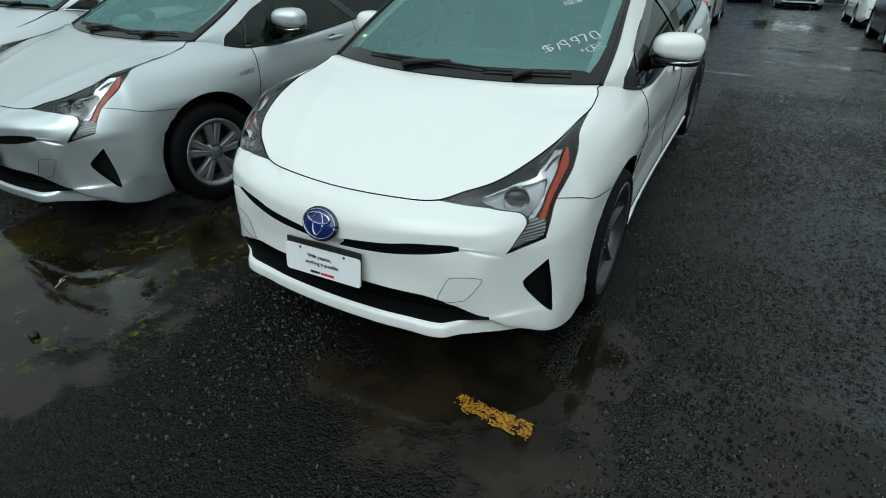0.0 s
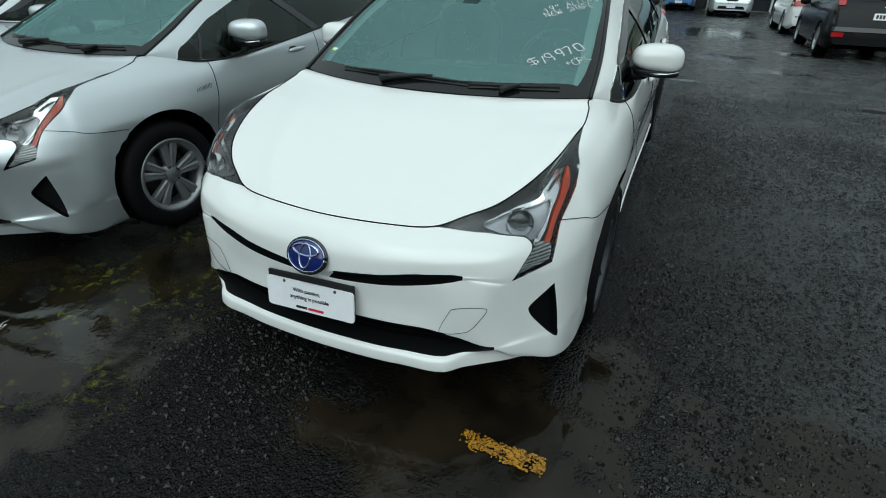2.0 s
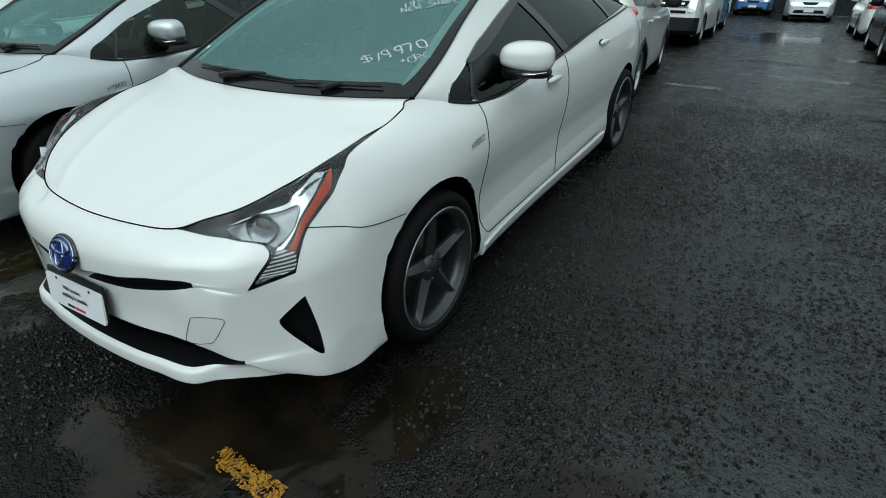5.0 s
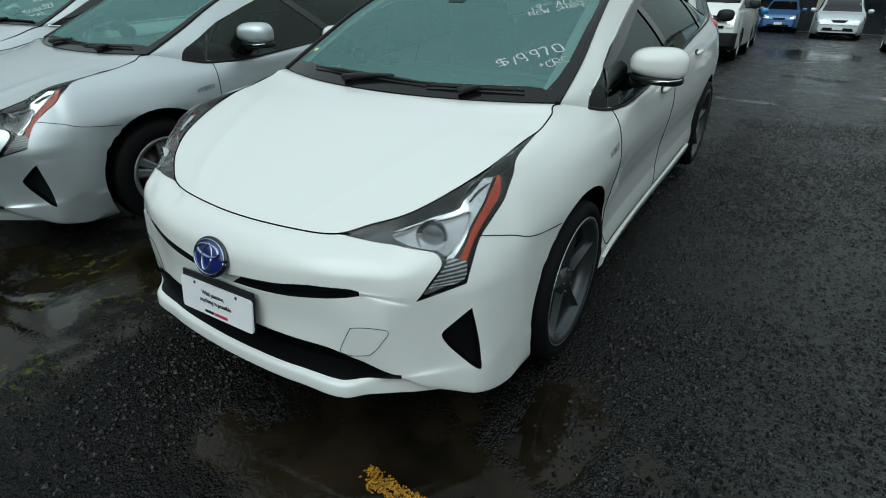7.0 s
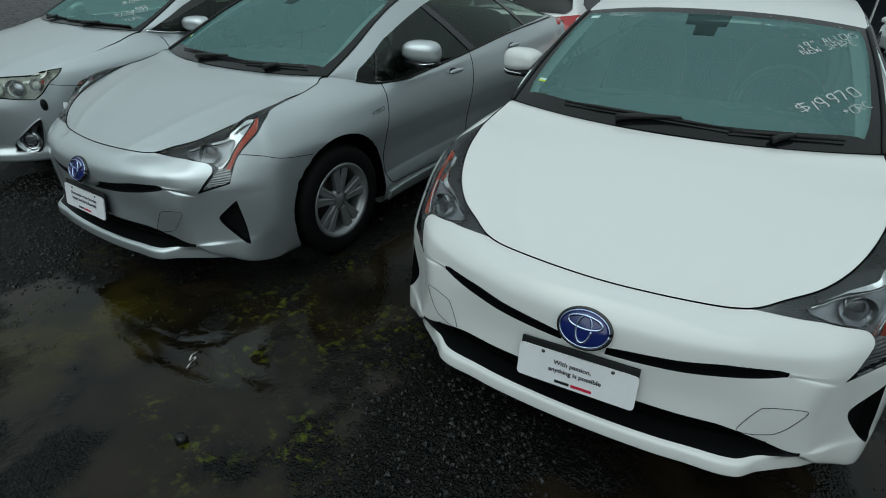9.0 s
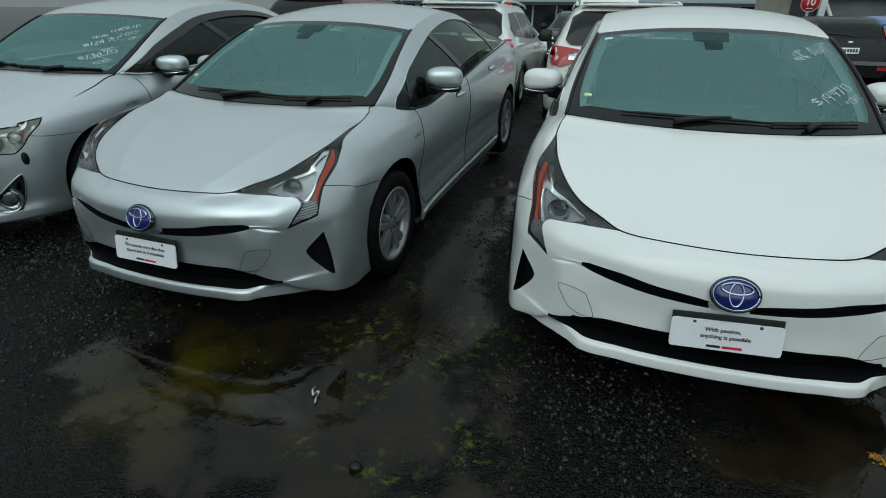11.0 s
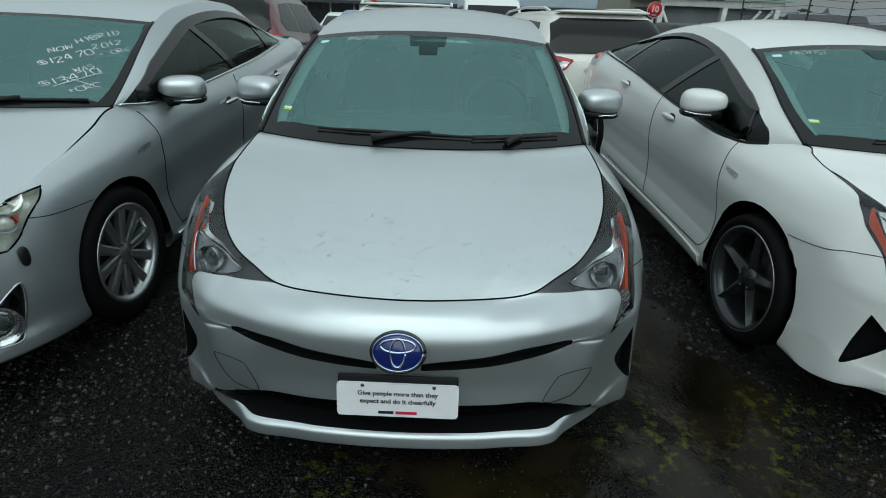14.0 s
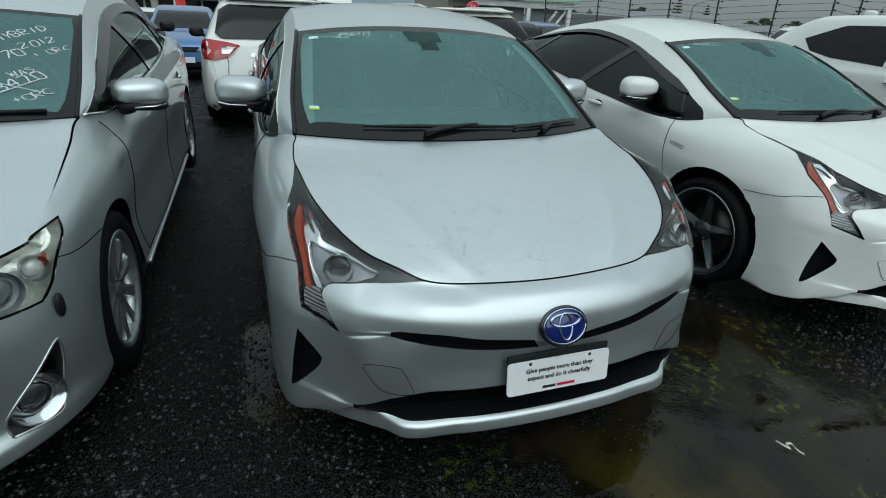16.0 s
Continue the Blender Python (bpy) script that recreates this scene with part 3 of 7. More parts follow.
# -- the hybrid hatchback, seen twice (white and silver)
def hatch_shell():
    plan = [(0, .040), (.24, .053), (.39, .084), (.507, .122), (.634, .178), (.731, .274), (.799, .352), (.842, .463), (.866, .60),
            (.889, .95), (.884, 1.30), (.872, 1.55), (.868, 2.1), (.878, 3.0), (.875, 3.65), (.84, 4.1), (.70, 4.44), (0, 4.53)]
    top = [(0, .150, .700), (.24, .168, .703), (.387, .204, .708), (.476, .259, .738), (.561, .333, .766), (.629, .437, .807),
           (.686, .597, .855), (.713, .760, .895), (.722, .87, .910), (.713, .97, .934), (.705, 1.06, .953), (.818, 1.44, .872),
           (.826, 2.1, .905), (.80, 3.0, .985), (.765, 3.65, 1.02), (.70, 4.1, 1.03), (.55, 4.40, 1.0), (0, 4.48, .98)]
    lines = [
        ([(0, .215), (7, .168), (17, .22)], [(0, .12), (17, .12)]),
        # the lip: underside, lower and upper edge; past its corner it runs in behind the wing of the bumper
        ([(0, .231), (2.6, .231), (4, .224), (5, .210), (6, .188), (7, .168), (8, .170), (10, .170), (14, .17), (17, .24)], [(0, -.010), (1.8, -.016), (2.6, -.030), (3.4, .018), (4.2, .040), (5, .040), (6, .022), (8, .03), (10, .05), (17, .05)]),
        ([(0, .238), (2.6, .237), (4, .231), (5, .216), (6, .192), (7, .172), (8, .178), (10, .178), (17, .25)], [(0, -.026), (1.4, -.031), (2.5, -.050), (2.7, -.049), (3.3, -.014), (4, .011), (5, .015), (6, .002), (7, .004), (8, .012), (10, .03), (17, .02)]),
        ([(0, .270), (2.6, .270), (3.4, .274), (3.95, .276), (4.4, .248), (5, .221), (6, .195), (7, .175), (8, .198), (10, .22), (17, .30)], [(0, -.022), (1.4, -.027), (2.5, -.045), (2.7, -.044), (3.3, -.010), (3.95, .011), (4.4, .013), (5, .012), (6, -.004), (7, .0), (8, .004), (10, .015), (17, .012)]),
        ([(0, .284), (2.6, .285), (3.4, .291), (3.95, .298), (4.4, .260), (5, .229), (6, .199), (7, .180), (8, .215), (10, .25), (17, .34)], [(0, -.006), (1.4, -.010), (2.6, -.026), (3.3, -.003), (3.95, -.004), (5, -.006), (6, -.014), (7, -.005), (8, .002), (10, .012), (17, .01)]),
        ([(0, .290), (3, .297), (3.95, .303), (4.4, .276), (5, .252), (6, .226), (7, .212), (8, .245), (10, .27), (17, .37)], [(0, .065), (3.2, .055), (3.95, -.007), (5, -.009), (6, -.016), (7, -.005), (8, .0), (10, .012), (17, .01)]),
        ([(0, .376), (2, .368), (3, .340), (3.95, .308), (5, .300), (6, .306), (8, .31), (10, .33), (17, .42)], [(0, .065), (3.2, .055), (3.95, -.007), (5, -.006), (6, -.013), (7, -.004), (8, -.002), (10, .022), (17, .01)]),
        ([(0, .390), (2, .381), (3, .351), (3.95, .314), (5, .324), (6, .335), (8, .34), (10, .36), (17, .45)], [(0, .004), (3, .0), (3.95, -.006), (4.5, .003), (5.2, -.001), (6.2, -.008), (8, .002), (10, .028), (17, .01)]),
        ([(0, .46), (3, .46), (5, .44), (8, .44), (10, .46), (17, .52)], [(0, .012), (2, .010), (3.55, -.007), (4.2, .010), (4.8, .008), (5.4, .003), (6.2, -.001), (8, .003), (10, .03), (17, .005)]),
        ([(0, .516), (.5, .520), (1, .528), (2, .546), (2.9, .566), (3.2, .576), (5, .52), (8, .53), (10, .55), (17, .58)], [(0, .010), (3, .010), (3.7, .004), (4.3, .012), (5.2, .006), (6.2, .003), (8, .004), (10, .018), (17, .0)]),
        ([(0, .519), (.5, .523), (1, .531), (2, .549), (2.9, .569), (3.2, .578), (5, .54), (8, .55), (10, .57), (17, .60)], [(0, .03), (.4, .04), (2.6, .04), (3.1, .008), (4.3, .012), (5.2, .006), (8, .004), (10, .015), (17, .0)]),
        ([(0, .540), (.5, .556), (1, .569), (2, .590), (2.9, .594), (3.2, .588), (5, .57), (8, .58), (10, .60), (17, .63)], [(0, .03), (.4, .04), (2.6, .04), (3.1, .006), (4.3, .012), (5.2, .007), (8, .005), (10, .010), (17, .0)]),
        ([(0, .543), (.5, .560), (1, .573), (2, .594), (2.9, .597), (3.2, .591), (5, .59), (8, .60), (10, .62), (17, .65)], [(0, -.001), (1, .0), (2, .002), (3.1, .007), (4.2, .013), (5.2, .010), (8, .006), (10, .006), (17, .0)]),
        ([(0, .61), (2, .628), (3.2, .634), (5, .65), (8, .67), (10, .69), (12, .72), (17, .75)], [(0, .006), (2, .007), (3.2, .016), (4, .026), (5, .028), (6, .028), (8, .008), (10, .0), (12, .0), (17, .0)]),
        ([(0, .660), (2, .672), (3.2, .682), (4.2, .700), (5, .727), (6, .764), (7, .792), (8, .80), (9, .815), (10, .815), (12, .83), (14, .89), (17, .90)], [(0, .033), (1.2, .035), (2, .041), (3.2, .064), (4, .086), (5, .083), (6, .085), (7, .079), (8, .055), (10, .03), (12, .012), (14, .03), (17, .02)]),
        ([(0, .688), (2, .695), (3.2, .710), (4.2, .735), (5, .772), (6, .818), (7, .855), (8, .868), (9, .885), (10, .892), (11, .868), (12, .885), (14, .97), (17, .95)], [(0, .064), (1, .070), (1.6, .098), (2.2, .104), (3.2, .110), (4, .128), (5, .133), (6, .135), (7, .131), (8, .105), (10, .095), (11, .035), (12, .028), (14, .07), (17, .03)]),
    ]
    return Shell(plan, lines, top)


HATCH = hatch_shell()
class Cabin:
    """Greenhouse and bonnet over a shell: roof rail, belt stations, centre line, and the bonnet's middle and rear edge."""

    def __init__(self, shell, rail, belt, centre, front, corner, middle, crease=0.006):
        self.shell, self.rail, self.belt, self.centre = shell, np.array(rail), belt, np.array(centre)
        self.front, self.corner, self.middle, self.crease = front, corner, np.array(middle), crease

    def side(self, g, v, depth=0.0):
        """v from the belt up to the roof rail."""
        a = self.shell.pts(np.interp(g, range(9), self.belt), self.shell.n - 1)[0]
        b = catmull(self.rail, g)
        p = a + (b - a) * v
        bulge = 0.028 * math.sin(math.pi * min(max(v, 0), 1)) * min(1, max(0, g) / 1.5)
        return Vector((p[0] + bulge - depth, p[1], p[2] - 0.25 * depth))

    def top(self, g, u, depth=0.0):
        """Windscreen (g 0 to 3) and roof (g 3 to 8): u from -1 to 1 across."""
        r, c = catmull(self.rail, g), catmull(self.centre, g)
        k = abs(u) ** 2.3
        return Vector((u * r[0], c[0] + (r[1] - c[0]) * k - depth * 0.3, c[1] + (r[2] - c[1]) * k - depth))

    def bonnet(self, u, v, depth=0.0):
        """u from the middle to the seam, v from the front edge to the screen."""
        top, n0 = self.shell.top, self.front
        c0, r0 = self.centre[0], self.rail[0]
        F = lambda a: catmull(top, n0 * a, True)
        S = lambda b: catmull(top, n0 + (self.corner - n0) * b)
        R = lambda a: np.array([r0[0] * a, c0[0] + (r0[1] - c0[0]) * a**2, c0[1] + (r0[2] - c0[1]) * a**2])
        C = lambda b: catmull(self.middle, 4 * b)
        au = abs(u)
        wu = np.array([au, au**1.9, au**1.9])
        p = (1 - v) * F(au) + v * R(au) + (1 - wu) * C(v) + wu * S(v)
        p -= (1 - wu) * ((1 - v) * F(0) + v * R(0)) + wu * ((1 - v) * F(1) + v * R(1))
        crest = 0.485 + 0.05 * v + 0.33 * v ** 2.4
        p[2] += self.crease * max(0.0, 1 - abs(au - crest) / 0.15) ** 1.4 * min(1.0, 0.35 + 4 * v) * max(0.0, 1 - max(0.0, v - 0.45) / 0.40) - depth
        p[0] *= 1 if u >= 0 else -1
        return Vector(p)


HC = Cabin(HATCH,
           [(.705, 1.06, .953), (.690, 1.30, 1.065), (.655, 1.55, 1.185), (.618, 1.82, 1.283), (.600, 2.15, 1.345), (.585, 2.6, 1.362), (.555, 3.2, 1.275), (.50, 3.8, 1.13), (.45, 4.35, 1.02)],
           [10, 10.55, 11, 12, 12.5, 13, 14, 15, 16],
           [(.885, .952), (1.13, 1.085), (1.42, 1.215), (1.755, 1.330), (2.12, 1.395), (2.6, 1.415), (3.2, 1.325), (3.8, 1.17), (4.35, 1.05)],
           2, 10, [(0, .150, .700), (0, .27, .762), (0, .47, .838), (0, .68, .906), (0, .885, .952)])
cabin_side, cabin_top, bonnet = HC.side, HC.top, HC.bonnet


# outlines on the body, as station and height
LAMP_EDGE = [(q, float(HATCH.pts(q, HATCH.n - 1)[0][2]) + (.004 if 2 < q < 7.7 else 0)) for q in (2.0, 2.6, 3.2, 3.8, 4.4, 5.0, 5.6, 6.2, 7.0, 7.8)]
LAMP = LAMP_EDGE + [(7.94, .866), (7.40, .809), (6.72, .758), (6.16, .712), (5.77, .656), (5.53, .602), (4.95, .585), (4.33, .563), (4.60, .612), (4.90, .656), (4.86, .682), (4.62, .693), (3.84, .701), (2.8, .706)]
LAMP_CORNERS = (0, 9, 15, 17)
LAMP_OUT = HATCH.sz(rounded_outline(LAMP, 4, LAMP_CORNERS))
FOG = HATCH.sz(rounded_outline([(5.62, .515), (5.73, .502), (5.93, .394), (5.98, .306), (5.88, .299), (5.62, .322), (5.12, .378), (4.87, .425), (4.96, .456)], 4))
ARCH_F = HATCH.arch(.950, .325, .370)
ARCH_R = HATCH.arch(3.655, .325, .355)


def hatch_body():
    ss = lin(0, 3.95, 44)[:-1] + lin(3.95, 8, 45)[:-1] + lin(8, 11, 36)[:-1] + lin(11, 17, 60)
    bm = HATCH.mesh(ss, 5, [LAMP_OUT, FOG, ARCH_F, ARCH_R])
    # the openings of the two grilles are parts of their own
    opened = [f for f in bm.faces if (4 < f.calc_center_median().y < 7 and f.calc_center_median().x < 3.95) or (9 < f.calc_center_median().y < 12 and .3 < f.calc_center_median().x < 3.1)]
    bmesh.ops.delete(bm, geom=opened, context="FACES")
    return both(HATCH.lift(bm))


def hatch_strip(w0, w1, s0, s1):
    return HATCH.lift(flat_grid(lin(s0, s1, 50), lin(w0, w1, 15)))


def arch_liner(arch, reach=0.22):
    """The inside of a wheel arch; its shade is put in as near-black colour."""
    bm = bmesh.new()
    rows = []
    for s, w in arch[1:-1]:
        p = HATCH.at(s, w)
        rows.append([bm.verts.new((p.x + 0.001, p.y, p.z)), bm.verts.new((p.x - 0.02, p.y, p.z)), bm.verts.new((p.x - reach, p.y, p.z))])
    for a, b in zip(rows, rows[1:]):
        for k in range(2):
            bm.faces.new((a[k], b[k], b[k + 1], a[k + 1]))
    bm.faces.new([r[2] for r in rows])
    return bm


def on_screen(bm, g, u, tilt, scale=1.0):
    """Lays flat letters on the outside of the windscreen at (g, u)."""
    a = radians(tilt)
    for v in bm.verts:
        x, y = v.co.x * math.cos(a) - v.co.y * math.sin(a), v.co.x * math.sin(a) + v.co.y * math.cos(a)
        v.co = cabin_top(g + (y * scale) / 0.30, u + (x * scale) / 0.65, -0.004)
    return bm


def headlamp(car, side):
    flip = (lambda b: b) if side > 0 else mirrored
    key = "R" if side > 0 else "L"
    lamp = thing("headlamp")
    lamp.parent = car
    out = LAMP_OUT
    part("lens", keep("lens" + key, lambda: flip(sheet(out, (0.16, 0.35), lambda s, w, d: HATCH.at(s, w, d - 0.001), 0.01))), M["lens"], lamp, "clear wet plastic lens")
    def bowl(s, w, d):
        return HATCH.at(s, w, 0.034 + d)
    part("housing", keep("house" + key, lambda: flip(sheet(out, (0.2, 0.4), bowl, -0.032))), M["lampdark"], lamp)
    ref = HATCH.sz(rounded_outline([(7.46, .872), (7.02, .826), (6.50, .786), (5.72, .722), (5.18, .668), (5.08, .676), (5.56, .724), (6.14, .772), (6.04, .787), (5.3, .772), (4.5, .757), (3.9, .742), (4.4, .756), (5.3, .783), (6.5, .825)], 4))
    part("reflector", keep("refl" + key, lambda: flip(sheet(ref, (0.2, 0.4), lambda s, w, d: HATCH.at(s, w, 0.022 + d), 0.01))), M["lampchrome"], lamp, "bright chrome reflector")
    amb = HATCH.sz(rounded_outline([(7.60, .860), (7.26, .812), (6.54, .755), (6.02, .709), (5.68, .670), (5.42, .646), (5.32, .656), (5.64, .698), (6.02, .735), (6.60, .785), (7.16, .830)], 4))
    part("indicator", keep("amb" + key, lambda: flip(sheet(amb, (0.2, 0.3), lambda s, w, d: HATCH.at(s, w, 0.017 + d), 0.012))), M["amber"], lamp, "orange indicator reflector")
    low = HATCH.sz(rounded_outline([(5.60, .662), (5.62, .645), (5.50, .610), (4.95, .592), (4.50, .574), (4.72, .612), (5.02, .655), (5.12, .672)], 4))
    part("sidelight", keep("low" + key, lambda: flip(sheet(low, (0.12, 0.035), lambda s, w, d: HATCH.at(s, w, 0.014 + d + 0.0011 * math.sin(40 * w - 6 * s)), 0.01))), M["ribbed"], lamp)
    tear = [(3.62, .727), (4.68, .753), (5.98, .783), (6.12, .773), (5.82, .743), (5.12, .682), (4.86, .697), (4.30, .708)]
    part("projector_bowl", keep("bowl" + key, lambda: flip(sheet(HATCH.sz(rounded_outline(tear, 3)), (0.2, 0.3), lambda s, w, d: HATCH.at(s, w, 0.027 + d), 0.006))), M["bowl"], lamp, "brushed grey projector bowl")
    part("bowl_rim", keep("rimb" + key, lambda: flip(tube(bmesh.new(), [HATCH.at(s, w, 0.012) for s, w in HATCH.sz(catmull(np.array(tear[:6]), np.linspace(0, 5, 26)))], .0028, 6))), M["lampchrome"], lamp)
    c = HATCH.at(4.84, HATCH.w_of(4.84, .731), 0.018)
    c.x *= side
    turn = pose(c.x, c.y, c.z, 78, 0, 22 * side)
    def ring():
        bm = revolve([(0.033, 0.0), (0.036, 0.006), (0.040, 0.006), (0.044, 0.0), (0.044, -0.02)], 32)
        bmesh.ops.rotate(bm, verts=bm.verts, matrix=Matrix.Rotation(radians(90), 3, "Y"))
        bmesh.ops.transform(bm, matrix=turn, verts=bm.verts)
        return bm
    part("bezel", keep("bez" + key, ring), M["lampchrome"], lamp)
    part("projector", keep("proj" + key, lambda: blob((0, 0, 0), (0.034, 0.034, 0.011), 2, m=turn)), M["projector"], lamp, "round projector lens")
    part("projector_back", keep("projb" + key, lambda: blob((0, 0, -0.018), (0.034, 0.034, 0.012), 2, m=turn)), M["lampdark"], lamp)
    return lamp


def emblem(car, y, z, tilt):
    m = pose(0, y, z, tilt) @ Matrix.Scale(1.15, 4)
    e = thing("emblem")
    e.parent = car
    def oval(rx, rz, r, yy=0.0, cx=0.0, cz=0.0):
        pts = [(m @ Vector((cx + rx * math.cos(k * math.tau / 40), cz + rz * math.sin(k * math.tau / 40), yy))) for k in range(41)]
        return tube(bmesh.new(), pts, r, 8)
    part("badge_plate", keep("badge", lambda: blob((0, 0, 0.004), (0.062, 0.046, 0.008), 2, 40, 8, m=m)), M["bluebadge"], e, "deep blue enamel oval")
    part("badge_ring", keep("badge_r", lambda: oval(.063, .047, .0030, 0.006)), M["bluechrome"], e, "chrome ring")
    part("badge_bar", keep("badge_o", lambda: joined(oval(.019, .036, .0045, .011), oval(.043, .0165, .0045, .011, 0, .018))), M["bluechrome"], e, "blue-tinted chrome ovals")
    part("badge_recess", keep("badge_b", lambda: oval(.0675, .0515, .0055, 0.0)), M["gloss"], e)


def slogan_plate(car, y, z, tilt, rows, turn=0.0):
    """A white plastic plate with a slogan, on a black backing."""
    sign = thing("slogan_plate")
    sign.parent = car
    m = pose(0, y, z, 90 + tilt, turn, 0)
    part("backing", boxed((-.180, -.048, -.014), (.180, .078, -.003), .004, m), M["plastic"], sign)
    def plate():
        bm = bmesh.new()
        w, h, r = .182, .056, .012
        pts = [(sx * (w - r) + r * math.cos(a), sy * (h - r) + r * math.sin(a)) for sx, sy, a0 in ((1, 1, 0), (-1, 1, 90), (-1, -1, 180), (1, -1, 270)) for a in [radians(a0 + k * 22.5) for k in range(5)]]
        f = bm.faces.new([bm.verts.new((a, b, -.003)) for a, b in pts])
        up = bmesh.ops.extrude_face_region(bm, geom=[f])["geom"]
        bmesh.ops.translate(bm, verts=[v for v in up if isinstance(v, bmesh.types.BMVert)], vec=(0, 0, .006))
        bmesh.ops.recalc_face_normals(bm, faces=bm.faces)
        bmesh.ops.transform(bm, matrix=m, verts=bm.verts)
        return bm
    part("plate", plate(), M["plate"], sign, "white plastic plate", sharp=30)
    for (body, size, dy, dx) in rows:
        t = text_mesh(body, size, bold=0.0006)
        bmesh.ops.transform(t, matrix=m @ pose(dx, dy, .0042), verts=t.verts)
        part("slogan", t, M["ink"], sign, smooth=False)
    part("name_bar", boxed((-.058, -.046, .0032), (-.012, -.037, .0044), 0, m), M["ink"], sign)
    part("name_bar", boxed((-.006, -.046, .0032), (.058, -.037, .0044), 0, m), M["redink"], sign)
    for x in (-.105, .108):
        part("screw", blob((x, .047, .003), (.006, .006, .003), 2, 10, 6, m=m), M["disc"], sign)


def door_mirror(car, side, paint, c, key, r=(.118, .085, .078), yaw=12):
    """c: the middle of the mirror's shell."""
    mr = thing("door_mirror")
    mr.parent = car
    flip = (lambda b: b) if side > 0 else mirrored
    def shell():
        bm = blob((0, 0, 0), r, 2.9, 36, 24)
        for v in bm.verts:
            t = v.co.x / r[0]
            v.co.z *= 0.90 + 0.10 * t
            v.co.y *= 1.0 - 0.12 * t
            if v.co.z < 0:
                v.co.z *= 0.72
            if v.co.y > 0.02:
                v.co.y = 0.02 + (v.co.y - 0.02) * 0.3
        bmesh.ops.transform(bm, matrix=pose(*c, 0, 3, yaw), verts=bm.verts)
        return flip(bm)
    part("mirror_shell", keep("mir" + key + str(side), shell), paint, mr)
    part("lower_trim", keep("mirl" + key + str(side), lambda: flip(blob((0, 0, 0), (r[0] * .93, r[1] * .86, .026), 2.8, m=pose(c[0], c[1] + .004, c[2] - r[2] * .70, 0, 3, yaw)))), M["plastic"], mr)
    part("repeater", keep("mirr" + key + str(side), lambda: flip(tube(bmesh.new(), [(c[0] - .02, c[1] - r[1] * .90, c[2] - r[2] * .72), (c[0] + .06, c[1] - r[1] * .74, c[2] - r[2] * .70), (c[0] + .105, c[1] - r[1] * .34, c[2] - r[2] * .62)], .005, 6))), M["chrome"], mr, "slim clear repeater strip")
    part("stalk", keep("mirs" + key + str(side), lambda: flip(joined(blob((c[0] - .10, c[1] + .01, c[2] - r[2] * .95), (.075, .045, .030), 2.6), blob((c[0] - .15, c[1] + .0, c[2] - r[2] * 1.1), (.03, .06, .05), 2.6)))), M["plastic"], mr)
    part("mirror_glass", keep("mirg" + key + str(side), lambda: flip(blob((c[0], c[1] + r[1] * .32, c[2] + .008), (r[0] * .86, .006, r[2] * .72), 3))), M["chrome"], mr)
    return mr


def wiper(car, points, arm, key):
    w = thing("wiper")
    w.parent = car
    part("wiper_blade", keep("wb" + key, lambda: joined(tube(bmesh.new(), [cabin_top(g, u, -.016) for g, u in points], [.004] + [.008] * (len(points) - 2) + [.004], 6), tube(bmesh.new(), [cabin_top(g, u, -.005) for g, u in points], .004, 5))), M["plastic"], w)
    part("wiper_arm", keep("wa" + key, lambda: tube(bmesh.new(), [cabin_top(g, u, -.024) for g, u in arm], [.015, .013] + [.008] * (len(arm) - 2), 8)), M["plastic"], w)


def beads(n, seed, surfaces, key):
    """Rain drops standing on the car: many small flat domes in one mesh."""
    rnd = random.Random(seed)
    verts, faces = [], []
    for _ in range(n):
        fn, lo, hi, r0, r1 = rnd.choice(surfaces)
        u, v = rnd.uniform(lo[0], hi[0]), rnd.uniform(lo[1], hi[1])
        p = fn(u, v)
        e = 0.02
        a = fn(u + e, v) - p
        b = fn(u, v + e) - p
        nrm = a.cross(b).normalized()
        if nrm.z < 0:
            nrm = -nrm
        ax = nrm.orthogonal().normalized()
        ay = nrm.cross(ax)
        r = r0 + (r1 - r0) * rnd.random() ** 3
        k0 = len(verts)
        turn = rnd.random() * math.tau
        el = rnd.uniform(0.92, 1.09)
        for ring, hgt in ((1.0, 0.0), (0.72, 0.13)):
            for k in range(7):
                c = math.cos(turn + k * math.tau / 7) * r * ring * el
                d = math.sin(turn + k * math.tau / 7) * r * ring / el
                verts.append(p + ax * c + ay * d + nrm * (hgt * r + 0.0006))
        verts.append(p + nrm * (0.18 * r + 0.0006))
        for k in range(7):
            j = (k + 1) % 7
            faces.append((k0 + k, k0 + j, k0 + 7 + j, k0 + 7 + k))
            faces.append((k0 + 7 + k, k0 + 7 + j, k0 + 14))
    me = bpy.data.meshes.new(key)
    me.from_pydata([v[:] for v in verts], [], faces)
    for f in me.polygons:
        f.use_smooth = True
    return me


DLO = [(.92, .02), (.93, .30), (1.08, .46), (1.5, .62), (2, .72), (3, .80), (4, .85), (5, .86), (5.7, .80), (6.3, .66), (6.75, .42), (6.85, .20), (6.3, .10), (5, .04), (4, .03), (3, .03), (2, .03), (1.4, .02)]


